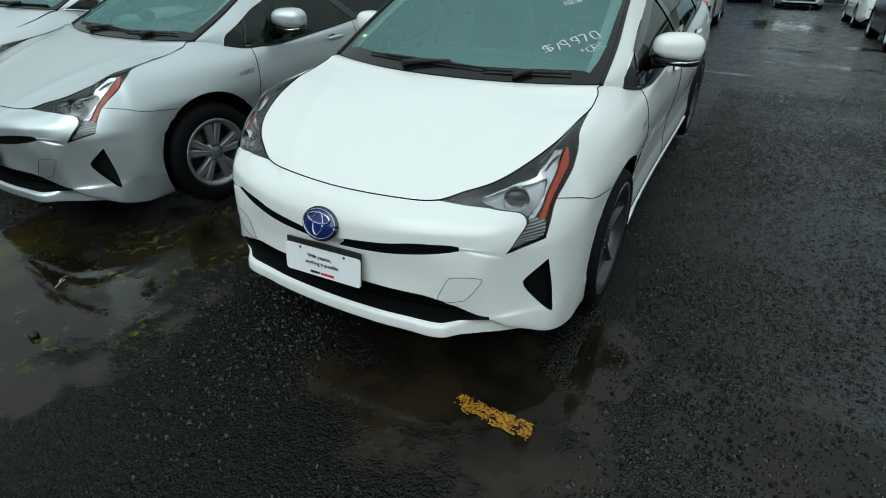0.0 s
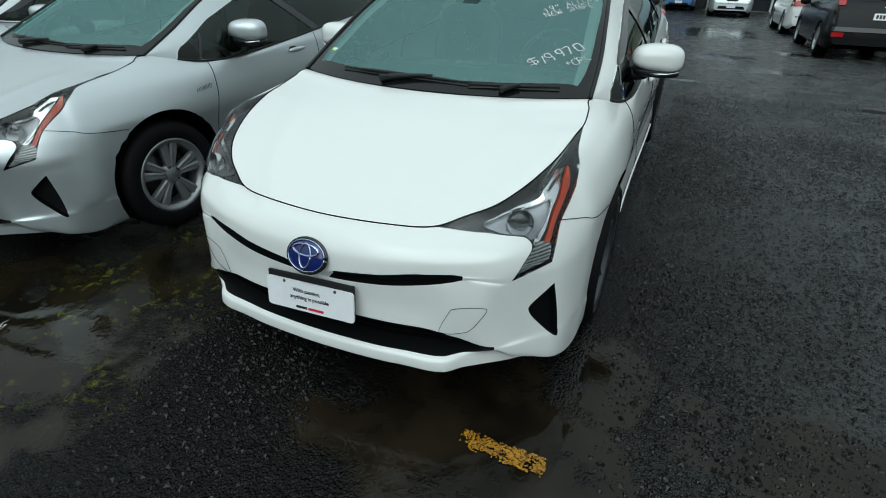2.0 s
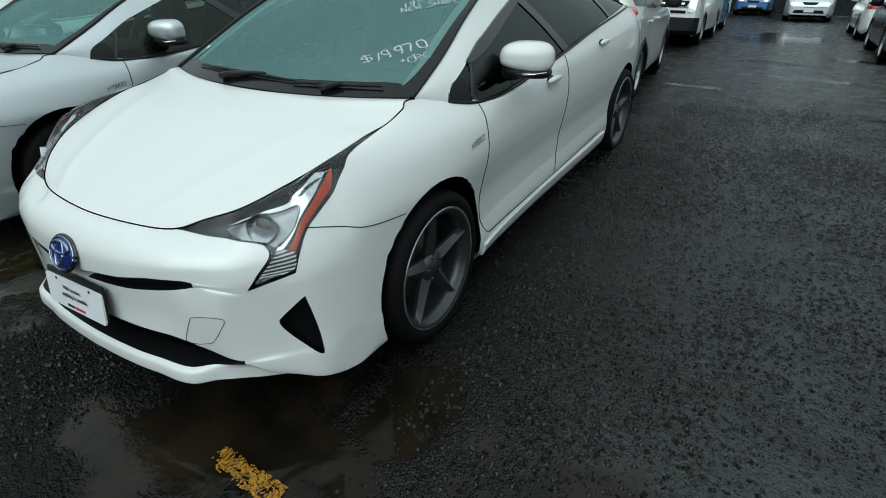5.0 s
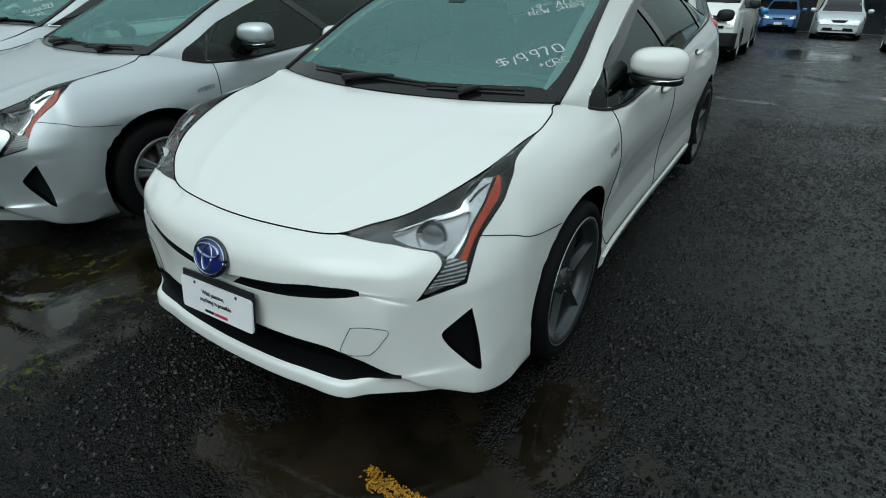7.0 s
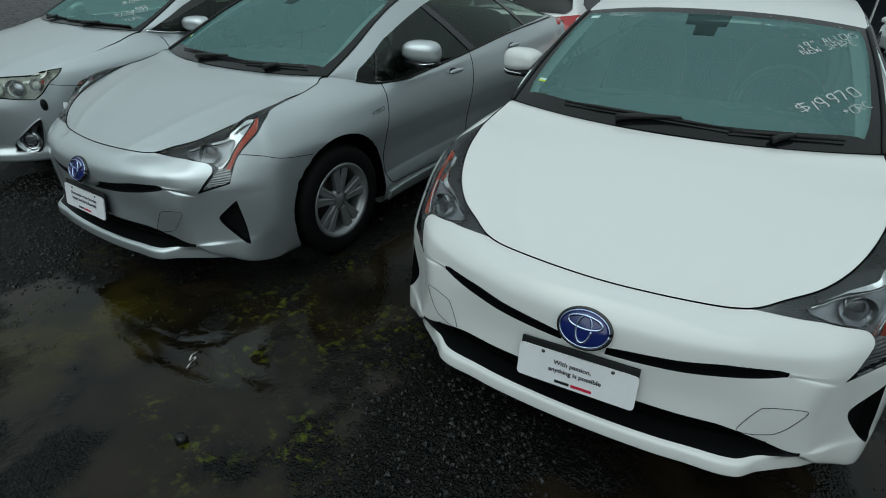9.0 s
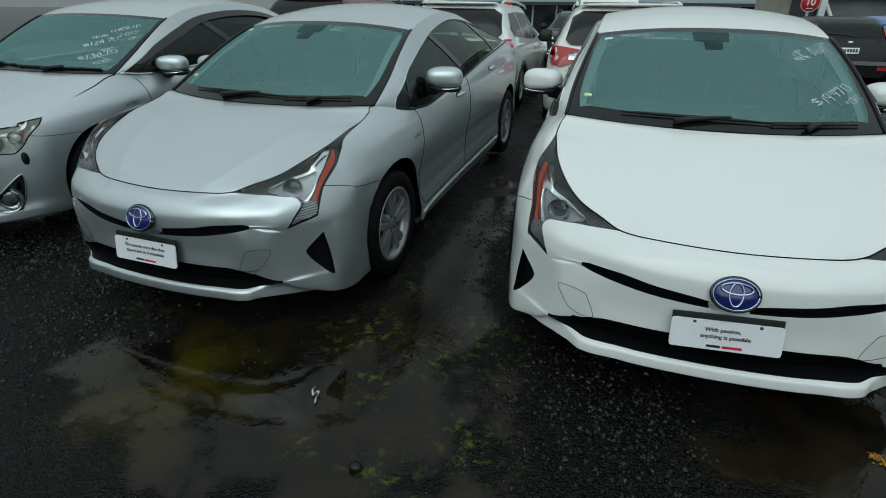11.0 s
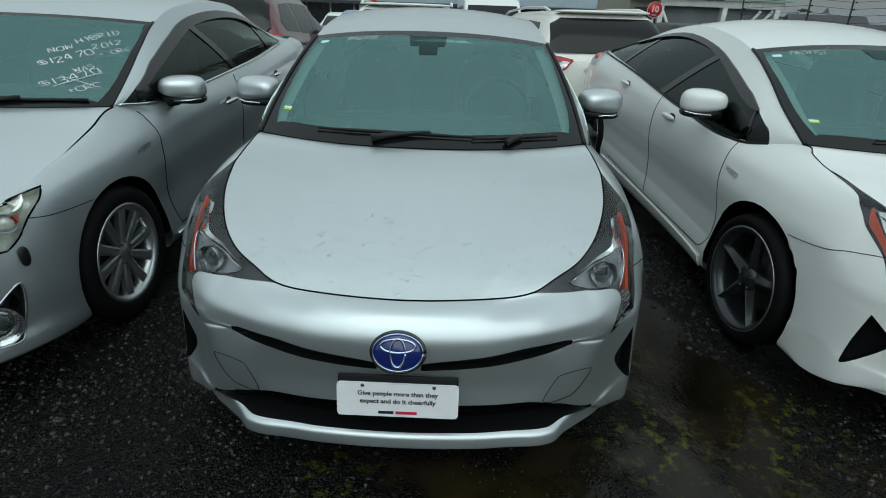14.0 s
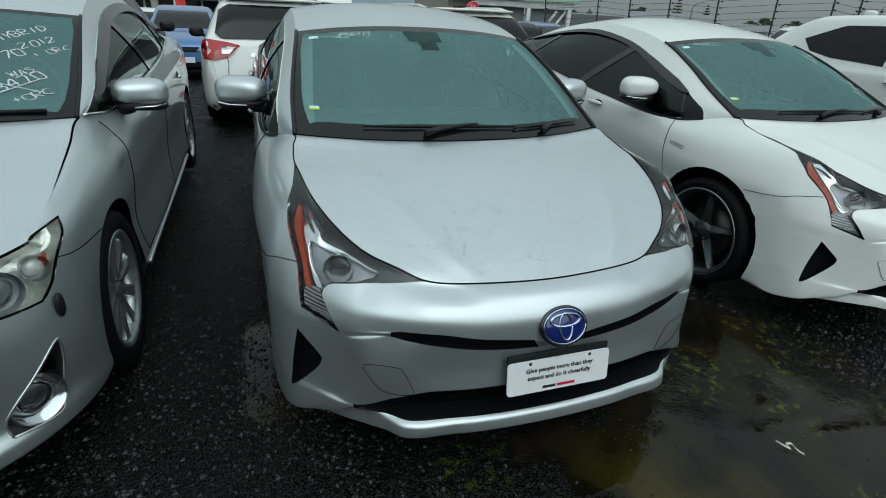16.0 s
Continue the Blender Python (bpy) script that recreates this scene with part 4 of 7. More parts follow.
def hatch_car(name, m, paint, wheel, slogan, label, screen_text, window, bead_n, plate_turn=0.0):
    car = thing(name, m, label, "car", "parked cars")
    part("body", keep("h_body", hatch_body), paint, car)
    lower = thing("lower_grille")
    lower.parent = car
    part("grille_recess", keep("h_g1", lambda: both(hatch_strip(4, 7, 0, 3.95))), M["grille"], lower)
    for z in (.310, .332, .354):
        def slat(z=z):
            pts = [HATCH.at(s, HATCH.w_of(s, z), 0) for s in lin(0, 3.2, 24)]
            pts = [(p.x, p.y - .016, p.z) for p in pts]
            pts = [(-x, y, q) for x, y, q in pts[:0:-1]] + pts
            return tube(bmesh.new(), pts, .005, 6)
        part("grille_slat", keep(f"h_slat{z}", slat), M["gap"], lower)
    upper = part("upper_grille", keep("h_g2", lambda: both(hatch_strip(9, 12, .3, 3.1))), M["grille"], car, "narrow black upper grille slit")
    part("bonnet", keep("h_bonnet", lambda: both(grid_on(bonnet, lin(0, 1, 44), lin(0, 1, 44)))), paint, car)
    def hood_gap():
        pts = [HATCH.at(s, HATCH.n - 1.02, -.0005) for s in lin(0.001, 10, 90)]
        pts = [(-p.x, p.y, p.z) for p in pts[::-1]] + [tuple(p) for p in pts]
        return tube(bmesh.new(), pts, .0027, 6)
    part("bonnet_gap", keep("h_gap", hood_gap), M["gap"], car)
    # greenhouse
    def side():
        bm = flat_grid(lin(0, 8, 96), lin(0, 1, 20))
        bmesh.ops.delete(bm, geom=cut_outline(bm, rounded_outline(DLO, 3, (0,))), context="FACES")
        for v in bm.verts:
            v.co = cabin_side(v.co.x, v.co.y)
        bm = joined(bm, mirrored(bm))
        return bm
    part("pillar", keep("h_side", side), paint, car)
    part("roof", keep("h_roof", lambda: grid_on(lambda g, u: cabin_top(g, u), lin(3, 5.6, 24), lin(-1, 1, 40))), paint, car)
    part("rear_screen", keep("h_rear", lambda: grid_on(lambda g, u: cabin_top(g, u), lin(5.6, 8, 20), lin(-1, 1, 30))), window, car, "sloping tinted rear window")
    # windscreen: glass inside a black border
    lo, hi, wd = 0.36, 2.82, 0.945
    def hole(bm):
        o = rounded_outline([(lo + .10 * 0, -.80), (lo + .02, -wd + .03), (1.6, -wd), (hi - .1, -wd), (hi, -.82), (hi, 0), (hi, .82), (hi - .1, wd), (1.6, wd), (lo + .02, wd - .03), (lo, .80), (lo - .06, 0)], 4)
        return cut_outline(bm, o), o
    def border():
        bm = flat_grid(lin(0.02, 3, 40), lin(-1, 1, 48))
        bmesh.ops.delete(bm, geom=hole(bm)[0], context="FACES")
        for v in bm.verts:
            v.co = cabin_top(v.co.x, v.co.y, -.002)
        return bm
    def pane():
        bm = flat_grid(lin(0.02, 3, 40), lin(-1, 1, 48))
        keepf = set(hole(bm)[0])
        bmesh.ops.delete(bm, geom=[f for f in bm.faces if f not in keepf], context="FACES")
        for v in bm.verts:
            v.co = cabin_top(v.co.x, v.co.y, -.002)
        bmesh.ops.reverse_faces(bm, faces=bm.faces)
        return bm
    ws = part("windscreen", keep("h_pane", pane), M["screen"], car, "green-tinted windscreen speckled with rain")
    ws.visible_shadow = False
    part("windscreen_border", keep("h_border", border), M["frit"], ws)
    def edge(sd):
        return tube(bmesh.new(), [cabin_top(g, sd * .995, -.004) for g in lin(0, 3, 20)], .009, 6)
    for sd in (-1, 1):
        part("screen_trim", keep(f"h_trim{sd}", lambda sd=sd: edge(sd)), M["plastic"], ws)
    part("cowl", keep("h_cowl", lambda: grid_on(lambda g, u: cabin_top(g, u, .012 if g > -.05 else .02), lin(-.12, .12, 4), lin(-1, 1, 30))), M["plastic"], car)
    part("camera_pod", keep("h_pod", lambda: joined(grid_on(lambda g, u: cabin_top(g, u * (1 + .4 * (g - 2.5)), -.0035), lin(2.82, 2.48, 6), lin(-.15, .12, 12)), grid_on(lambda g, u: cabin_top(g, u * (1 + .5 * (g - 2.2)), -.0035), lin(2.478, 2.22, 5), lin(-.07, .06, 5)))), M["podglass"], ws)
    wiper(car, [(.22, -.62), (.245, -.4), (.25, -.2), (.235, .05), (.19, .32)], [(.05, -.28), (.13, -.2), (.22, -.02), (.23, .06)], "d")
    wiper(car, [(.16, .30), (.185, .45), (.19, .62), (.17, .82)], [(.03, .50), (.08, .53), (.16, .60)], "p")
    # side windows
    for sd in (1, -1):
        flip = (lambda b: b) if sd > 0 else mirrored
        glass = part("side_window", keep(f"h_dlo{sd}", lambda: flip(sheet(rounded_outline(DLO, 3, (0,)), (.3, .12), lambda g, v, d: cabin_side(g, v, d + .006), -.01))), window, car)
        glass.visible_shadow = False
        vis = [(1.5, .64), (2, .72), (3, .80), (4, .85), (5, .86), (5.7, .80), (6.2, .70), (6.1, .64), (5.6, .74), (5, .79), (4, .79), (3.45, .76), (3, .725), (2.45, .645), (1.95, .575), (1.62, .585)]
        if window is M["darkglass"]:
            part("rain_visor", keep(f"h_vis{sd}", lambda: flip(sheet(rounded_outline(vis, 3), (.25, .1), lambda g, v, d: cabin_side(g, v, d - .012), .01))), M["visor"], glass, "smoked plastic rain visor")
        for g0, g1, w in ((3.75, 3.45, .09), (5.55, 5.45, .05), (1.55, 1.62, .035)):
            part("window_pillar", keep(f"h_pil{sd}{g0}", lambda g0=g0, g1=g1, w=w: flip(sheet([(g0 - w, .02), (g0 + w, .02), (g1 + w, .84 if g0 > 2 else .6), (g1 - w, .84 if g0 > 2 else .6)], (.1, .1), lambda g, v, d: cabin_side(g, v, d + .001), .01))), M["gloss"], glass)
        part("corner_trim", keep(f"h_tri{sd}", lambda: flip(sheet(rounded_outline([(.92, .02), (.93, .30), (1.08, .46), (1.35, .40), (1.5, .02)], 3, (0,)), (.1, .1), lambda g, v, d: cabin_side(g, v, d - .002), .01))), M["plastic"], glass)
        part("belt_trim", keep(f"h_belt{sd}", lambda: flip(tube(bmesh.new(), [cabin_side(g, .02, -.002) for g in lin(.92, 6.8, 50)], .007, 6))), M["plastic"], glass)
        # door handles and panel gaps
        for y, z in ((2.12, .842), (3.02, .905)):
            def handle(y=y, z=z):
                p = HATCH.yz(y, z, -.018)
                return flip(blob(p, (.016, .085, .015), 2.6, 20, 12))
            hd = part("door_handle", keep(f"h_han{sd}{y}", handle), paint, car)
            part("handle_cup", keep(f"h_cup{sd}{y}", lambda y=y, z=z: flip(blob(HATCH.yz(y - .02, z, .004), (.008, .05, .026), 2.2, 16, 10))), M["plastic"], hd)
        gaps = [[(1.385, .880), (1.372, .80), (1.345, .65), (1.325, .5), (1.33, .38), (1.37, .30), (1.42, .272)], [(2.36, .925), (2.36, .8), (2.34, .6), (2.31, .4), (2.27, .28)], [(1.42, .272), (1.8, .268), (2.27, .272), (2.7, .285), (3.1, .30)]]
        for k, g in enumerate(gaps):
            part("door_gap", keep(f"h_dg{sd}{k}", lambda g=g: flip(seam([HATCH.yz(y, z, -.0005) for y, z in catmull(np.array(g), np.linspace(0, len(g) - 1, 24))]))), M["gap"], car)
        part("bumper_gap", keep(f"h_bg{sd}", lambda: flip(seam([HATCH.at(s, HATCH.w_of(s, z), -.0005) for s, z in zip(lin(6.15, 8.45, 24), np.interp(lin(6.15, 8.45, 24), [6.15, 6.6, 7.3, 8.45], [.722, .714, .695, .648]))], .0016))), M["gap"], car)
        part("side_sill", keep(f"h_sill{sd}", lambda: flip(sheet([(HATCH.s_of(1.36), 1.6), (HATCH.s_of(3.25), 1.6), (HATCH.s_of(3.25), 3.2), (HATCH.s_of(1.36), 3.2)], (.1, .3), lambda s, w, d: HATCH.at(s, w, d - .012), .02))), paint, car)
        # lamps, fog pockets, tow-eye covers, badges
        headlamp(car, sd)
        part("fog_recess", keep(f"h_fog{sd}", lambda: flip(sheet(FOG, (.15, .3), lambda s, w, d: HATCH.inward(s, w, .034 + d), -.034))), M["grille"], car, "black triangular fog lamp recess")
        cover = HATCH.sz([(2.62, .366), (2.56, .386), (2.82, .452), (2.98, .470), (3.70, .476), (3.56, .428), (3.34, .386), (3.20, .374)])
        part("tow_cover_gap", keep(f"h_tow{sd}", lambda: flip(seam([HATCH.at(s, w, -.0008) for s, w in rounded_outline(cover, 4) + [cover[0]]], .0009))), M["gap"], car)
        part("tail_lamp", keep(f"h_tail{sd}", lambda: flip(blob((0, 0, 0), (.05, .14, .03), 2.6, m=pose(.70, 4.24, .975, 4, -14, 24)))), M["redlamp"], car, "red tail lamp")
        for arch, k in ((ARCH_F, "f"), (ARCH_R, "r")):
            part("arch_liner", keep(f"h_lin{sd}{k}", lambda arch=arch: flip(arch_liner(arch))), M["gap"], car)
        t = text_mesh("HYBRID", .034, .25)
        for v in t.verts:
            q = HATCH.yz(1.265 + (v.co.x if sd > 0 else -v.co.x), .752 + v.co.y + .10 * (v.co.x if sd > 0 else -v.co.x), -.003)
            v.co = (q.x * sd, q.y, q.z)
        part("badge", t, M["gunmetal"], car, "small grey script badge")
        door_mirror(car, sd, paint, (.900, 1.665, 1.022), "h")
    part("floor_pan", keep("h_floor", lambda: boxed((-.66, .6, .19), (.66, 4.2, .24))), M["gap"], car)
    part("dashboard", keep("h_dash", lambda: joined(grid_on(lambda a, b: Vector((a, 1.05 + .65 * b + .06 * (1 - (a / .7) ** 2) * b, .90 + .02 * math.sin(b * 3) - (.10 * max(0, b - .8) * 5))), lin(-.68, .68, 20), lin(0, 1, 10)), blob((0.0, 1.68, .80), (.66, .09, .13), 4))), M["dash"], car)
    part("steering_wheel", keep("h_steer", lambda: tube(bmesh.new(), [(pose(.37, 1.78, .93, -25) @ Vector((.18 * math.cos(a), 0, .18 * math.sin(a)))) for a in lin(0, math.tau, 28)], .015, 8)), M["dash"], car)
    seats(car, 2.10, .52, .37, "h", 1.12)
    part("headlining", keep("h_lining", lambda: grid_on(lambda g, u: cabin_top(g, u, .035), lin(3.05, 6, 10), lin(-.95, .95, 14))), M["lining"], car)
    for sd in (-1, 1):
        part("pillar_trim", keep(f"h_ptrim{sd}", lambda sd=sd: grid_on(lambda g, u: cabin_top(g, sd * u, .022 + .05 * (.965 - u)), lin(.42, 2.9, 14), lin(.875, .965, 4))), M["lining"], car, "pale grey pillar trim")
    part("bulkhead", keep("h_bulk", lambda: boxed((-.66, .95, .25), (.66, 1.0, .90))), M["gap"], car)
    emblem(car, .036, .595, 66)
    slogan_plate(car, .017, .432, -10, slogan, plate_turn)
    rad, wid, rim_r, style, metal, track = wheel
    four_wheels(car, .945, 3.645, track, rad, rad, wid, rim_r, style, metal)
    # words in white pen on the windscreen, stickers
    for body, size, g, u, tilt, shear in screen_text:
        t = on_screen(pen_mesh(body, size), g, u, tilt)
        part("price_writing", t, M["chalk"], ws, "white pen handwriting", smooth=False)
    def sticker(g, u, a, b, mt):
        part("sticker", grid_on(lambda p, q: cabin_top(p, q, -.0035), lin(g, g + a, 2), lin(u, u + b, 2)), mt, ws)
    sticker(.64, -.90, .045, .055, M["lime"])
    sticker(.685, -.90, .045, .055, M["palesticker"])
    sticker(2.62, -.90, .09, .07, M["palesticker"])
    bon, top = [(lambda u, v: bonnet(u, v)), (-.97, .03), (.97, .98), .0013, .0046], [(lambda g, u: cabin_top(g, u, -.002)), (.3, -.93), (2.9, .93), .0015, .0046]
    roof = [(lambda g, u: cabin_top(g, u)), (3.05, -.9), (4.6, .9), .0012, .005]
    drops = part("rain_water", beads(bead_n, 7, [bon, bon, bon, bon, roof] if bead_n > 3000 else [roof], "beads"), M["water"], car, "beads of rain water")
    drops["kind"] = "stuff"
    wet = part("rain_water", beads(1100, 17, [top], "screen_beads"), M["drop"], ws, "fine rain drops on the glass")
    wet["kind"] = "stuff"
    return car


# -- the silver saloon beside the silver hatchback
def saloon_shell():
    plan = [(0, .0), (.25, .012), (.45, .055), (.60, .125), (.70, .20), (.775, .29), (.825, .38), (.862, .48), (.888, .62),
            (.905, .97), (.902, 1.35), (.902, 1.6), (.905, 2.2), (.908, 3.0), (.905, 3.76), (.87, 4.3), (.73, 4.72), (0, 4.80)]
    top = [(0, .10, .745), (.25, .115, .748), (.45, .16, .755), (.60, .24, .762), (.70, .34, .766), (.765, .44, .768),
           (.800, .53, .777), (.800, .68, .815), (.795, .85, .860), (.787, 1.05, .915), (.780, 1.25, .970), (.838, 1.55, .935),
           (.852, 2.2, .945), (.845, 3.1, .975), (.80, 3.75, 1.01), (.75, 4.25, 1.03), (.60, 4.66, 1.02), (0, 4.75, 1.0)]
    lines = [
        ([(0, .215), (17, .24)], [(0, .12), (17, .12)]),
        ([(0, .215), (6, .205), (8, .185), (10, .18), (17, .24)], [(0, .0), (6, .01), (8, .03), (10, .05), (17, .05)]),
        ([(0, .230), (6, .222), (8, .198), (10, .20), (17, .26)], [(0, -.02), (6, -.012), (8, .012), (10, .03), (17, .02)]),
        ([(0, .265), (6, .262), (8, .24), (10, .26), (17, .32)], [(0, -.02), (6, -.012), (8, .002), (10, .012), (17, .01)]),
        ([(0, .30), (6, .32), (8, .31), (10, .34), (17, .40)], [(0, .02), (4, .012), (6, .0), (8, .0), (10, .02), (17, .01)]),
        ([(0, .42), (6, .43), (8, .43), (10, .46), (17, .50)], [(0, .02), (4, .008), (6, -.004), (8, -.002), (10, .03), (17, .0)]),
        ([(0, .55), (6, .55), (8, .56), (10, .58), (17, .62)], [(0, .02), (4, .006), (6, .002), (8, .0), (10, .016), (17, .0)]),
        ([(0, .64), (6, .64), (8, .66), (10, .68), (17, .74)], [(0, .03), (4, .02), (6, .014), (8, .006), (10, .004), (17, .0)]),
        ([(0, .705), (6, .715), (7, .745), (8, .765), (10, .79), (12, .83), (17, .88)], [(0, .055), (4, .04), (6, .03), (8, .022), (10, .008), (12, .004), (17, .01)]),
        ([(0, .735), (5, .752), (6, .760), (7, .79), (8, .825), (9, .87), (10, .90), (11, .895), (12, .905), (14, .97), (17, .97)], [(0, .085), (4, .06), (6, .055), (8, .07), (9, .075), (10, .075), (11, .035), (12, .03), (14, .06), (17, .03)]),
    ]
    return Shell(plan, lines, top)


SALOON = saloon_shell()
SC = Cabin(SALOON,
           [(.780, 1.25, .970), (.765, 1.46, 1.085), (.740, 1.68, 1.205), (.712, 1.90, 1.305), (.690, 2.2, 1.375), (.675, 2.7, 1.395), (.655, 3.2, 1.345), (.64, 3.75, 1.17), (.66, 4.2, 1.03)],
           [10, 10.5, 11, 12, 12.45, 12.9, 13.5, 14.2, 15],
           [(1.05, .985), (1.27, 1.10), (1.53, 1.22), (1.82, 1.335), (2.15, 1.415), (2.65, 1.44), (3.2, 1.40), (3.8, 1.19), (4.2, 1.05)],
           6, 10, [(0, .10, .745), (0, .30, .80), (0, .55, .875), (0, .80, .935), (0, 1.05, .985)])


def saloon_car(m):
    car = thing("silver_saloon", m, "silver hybrid saloon with white price writing on its windscreen", "car", "parked cars")
    paint = M["silver_b"]
    H = SALOON
    lamp = H.sz([(2.6, None), (3.6, None), (4.6, None), (5.4, None), (6.0, None), (6.5, .782), (7.0, .789), (7.95, .800), (7.65, .760), (7.1, .715), (6.7, .665), (6.1, .622), (5.2, .632), (4.0, .652), (2.9, .685), (2.4, .71)])
    corners = (0, 4, 7, 11)
    fog = [(4.2, .285), (4.25, .345), (5.1, .430), (5.85, .488), (6.08, .484), (5.98, .40), (5.68, .305), (5.35, .270)]
    arches = [H.arch(.965, .33, .372), H.arch(3.74, .33, .365)]
    lo = rounded_outline(lamp, 4, corners)
    fo = H.sz(rounded_outline(fog, 4, (0,)))

    def body():
        ss = lin(0, 8, 64)[:-1] + lin(8, 11, 30)[:-1] + lin(11, 17, 48)
        return both(H.lift(H.mesh(ss, 4, [lo, fo] + arches)))

    part("body", keep("s_body", body), paint, car)
    part("bonnet", keep("s_bonnet", lambda: both(grid_on(SC.bonnet, lin(0, 1, 24), lin(0, 1, 36)))), paint, car)
    part("bonnet_gap", keep("s_gap", lambda: joined(*[tube(bmesh.new(), [(sd * p.x, p.y, p.z) for p in (H.at(s, H.n - 1.02, -.0005) for s in lin(.01, 10, 70))], .004, 6) for sd in (1, -1)])), M["gap"], car)
    dlo = [(.35, .03), (.75, .42), (1.2, .60), (2, .74), (3, .82), (4, .86), (5, .86), (5.8, .80), (6.5, .62), (7.0, .32), (7.05, .12), (6.2, .07), (5, .05), (3, .04), (1.5, .03)]

    def side():
        bm = flat_grid(lin(0, 8, 80), lin(0, 1, 18))
        bmesh.ops.delete(bm, geom=cut_outline(bm, rounded_outline(dlo, 3, (0,))), context="FACES")
        for v in bm.verts:
            v.co = SC.side(v.co.x, v.co.y)
        return joined(bm, mirrored(bm))

    part("pillar", keep("s_side", side), paint, car)
    part("roof", keep("s_roof", lambda: grid_on(SC.top, lin(3, 6.3, 26), lin(-1, 1, 36))), paint, car)
    part("rear_screen", keep("s_rear", lambda: grid_on(SC.top, lin(6.3, 7.9, 12), lin(-1, 1, 26))), M["frit"], car)
    part("boot_lid", keep("s_boot", lambda: grid_on(lambda a, b: Vector((a, 4.05 + .68 * b, 1.045 - .02 * b - .04 * (a / .7) ** 2)), lin(-.68, .68, 16), lin(0, 1, 8))), paint, car)
    hole = rounded_outline([(.22, -.80), (.26, -.93), (1.6, -.955), (2.75, -.955), (2.86, -.85), (2.88, 0), (2.86, .85), (2.75, .955), (1.6, .955), (.26, .93), (.22, .80), (.18, 0)], 4)

    def screen(inner):
        bm = flat_grid(lin(0.02, 3, 36), lin(-1, 1, 40))
        inn = set(cut_outline(bm, hole))
        bmesh.ops.delete(bm, geom=[f for f in bm.faces if (f in inn) != inner], context="FACES")
        for v in bm.verts:
            v.co = SC.top(v.co.x, v.co.y, -.002)
        bmesh.ops.reverse_faces(bm, faces=bm.faces)
        return bm

    ws = part("windscreen", keep("s_pane", lambda: screen(True)), M["screen"], car, "green-tinted windscreen with white pen writing")
    ws.visible_shadow = False
    part("windscreen_border", keep("s_border", lambda: screen(False)), M["frit"], ws)
    for sd in (-1, 1):
        part("screen_trim", tube(bmesh.new(), [SC.top(g, sd * .995, -.003) for g in lin(0, 3, 20)], .008, 6), M["plastic"], ws)
    part("cowl", keep("s_cowl", lambda: grid_on(lambda g, u: SC.top(g, u, .012), lin(-.12, .1, 4), lin(-1, 1, 24))), M["plastic"], car)
    for a, b, c in (([(.16, .05), (.17, .3), (.16, .6), (.13, .88)], [(.02, .35), (.1, .42), (.16, .55)], "a"), ([(.2, -.7), (.22, -.4), (.2, .0)], [(.02, -.35), (.1, -.3), (.2, -.2)], "b")):
        w = thing("wiper")
        w.parent = car
        part("wiper_blade", tube(bmesh.new(), [SC.top(g, u, -.014) for g, u in a], .008, 6), M["plastic"], w)
        part("wiper_arm", tube(bmesh.new(), [SC.top(g, u, -.022) for g, u in b], .011, 6), M["plastic"], w)
    for sd in (1, -1):
        flip = (lambda b: b) if sd > 0 else mirrored
        glass = part("side_window", flip(sheet(rounded_outline(dlo, 3, (0,)), (.3, .12), lambda g, v, d: SC.side(g, v, d + .006), -.01)), M["sideglass"], car)
        glass.visible_shadow = False
        vis = [(1.0, .54), (1.5, .66), (2, .74), (3, .82), (4, .86), (5, .86), (5.8, .80), (6.4, .64), (6.25, .56), (5.7, .70), (5, .75), (4, .75), (3, .69), (2.2, .57), (1.6, .44), (1.15, .42)]
        part("rain_visor", flip(sheet(rounded_outline(vis, 3), (.25, .1), lambda g, v, d: SC.side(g, v, d - .012), .01)), M["visor"], glass, "smoked plastic rain visor")
        for g0, g1, w in ((4.1, 3.85, .10), (6.1, 5.95, .05)):
            part("window_pillar", flip(sheet([(g0 - w, .03), (g0 + w, .03), (g1 + w, .82), (g1 - w, .82)], (.1, .1), lambda g, v, d: SC.side(g, v, d), .01)), M["gloss"], glass)
        part("corner_trim", flip(sheet([(.35, .03), (.75, .42), (1.0, .50), (1.15, .03)], (.1, .1), lambda g, v, d: SC.side(g, v, d - .002), .01)), M["plastic"], glass)
        part("belt_trim", flip(tube(bmesh.new(), [SC.side(g, .03, -.003) for g in lin(.35, 7, 40)], .008, 6)), M["chrome"], glass, "thin chrome belt strip")
        for y, z in ((2.32, .805), (3.34, .835)):
            hd = part("door_handle", flip(blob(H.yz(y, z, -.02), (.016, .095, .014), 2.6, 20, 12)), M["chrome"], car, "chrome pull handle")
            part("handle_cup", flip(blob(H.yz(y - .01, z, .004), (.008, .055, .028), 2.2, 16, 10)), M["plastic"], hd)
        for g in ([(1.40, .925), (1.405, .80), (1.40, .6), (1.42, .4), (1.46, .28)], [(2.52, .94), (2.53, .8), (2.52, .6), (2.50, .4), (2.46, .27)], [(1.46, .28), (2.0, .265), (2.46, .27), (3.2, .29)]):
            part("door_gap", flip(seam([H.yz(y, z, -.0005) for y, z in catmull(np.array(g), np.linspace(0, len(g) - 1, 20))])), M["gap"], car)
        part("bumper_gap", flip(seam([H.at(s, H.w_of(s, z), -.0005) for s, z in zip(lin(7.1, 8.55, 16), lin(.712, .672, 16))], .0018)), M["gap"], car)
        part("side_strip", flip(tube(bmesh.new(), [H.yz(y, .235, -.006) for y in lin(1.4, 3.3, 20)], .010, 6)), M["satin"], car)
        t = text_mesh("HYBRID", .036, .25)
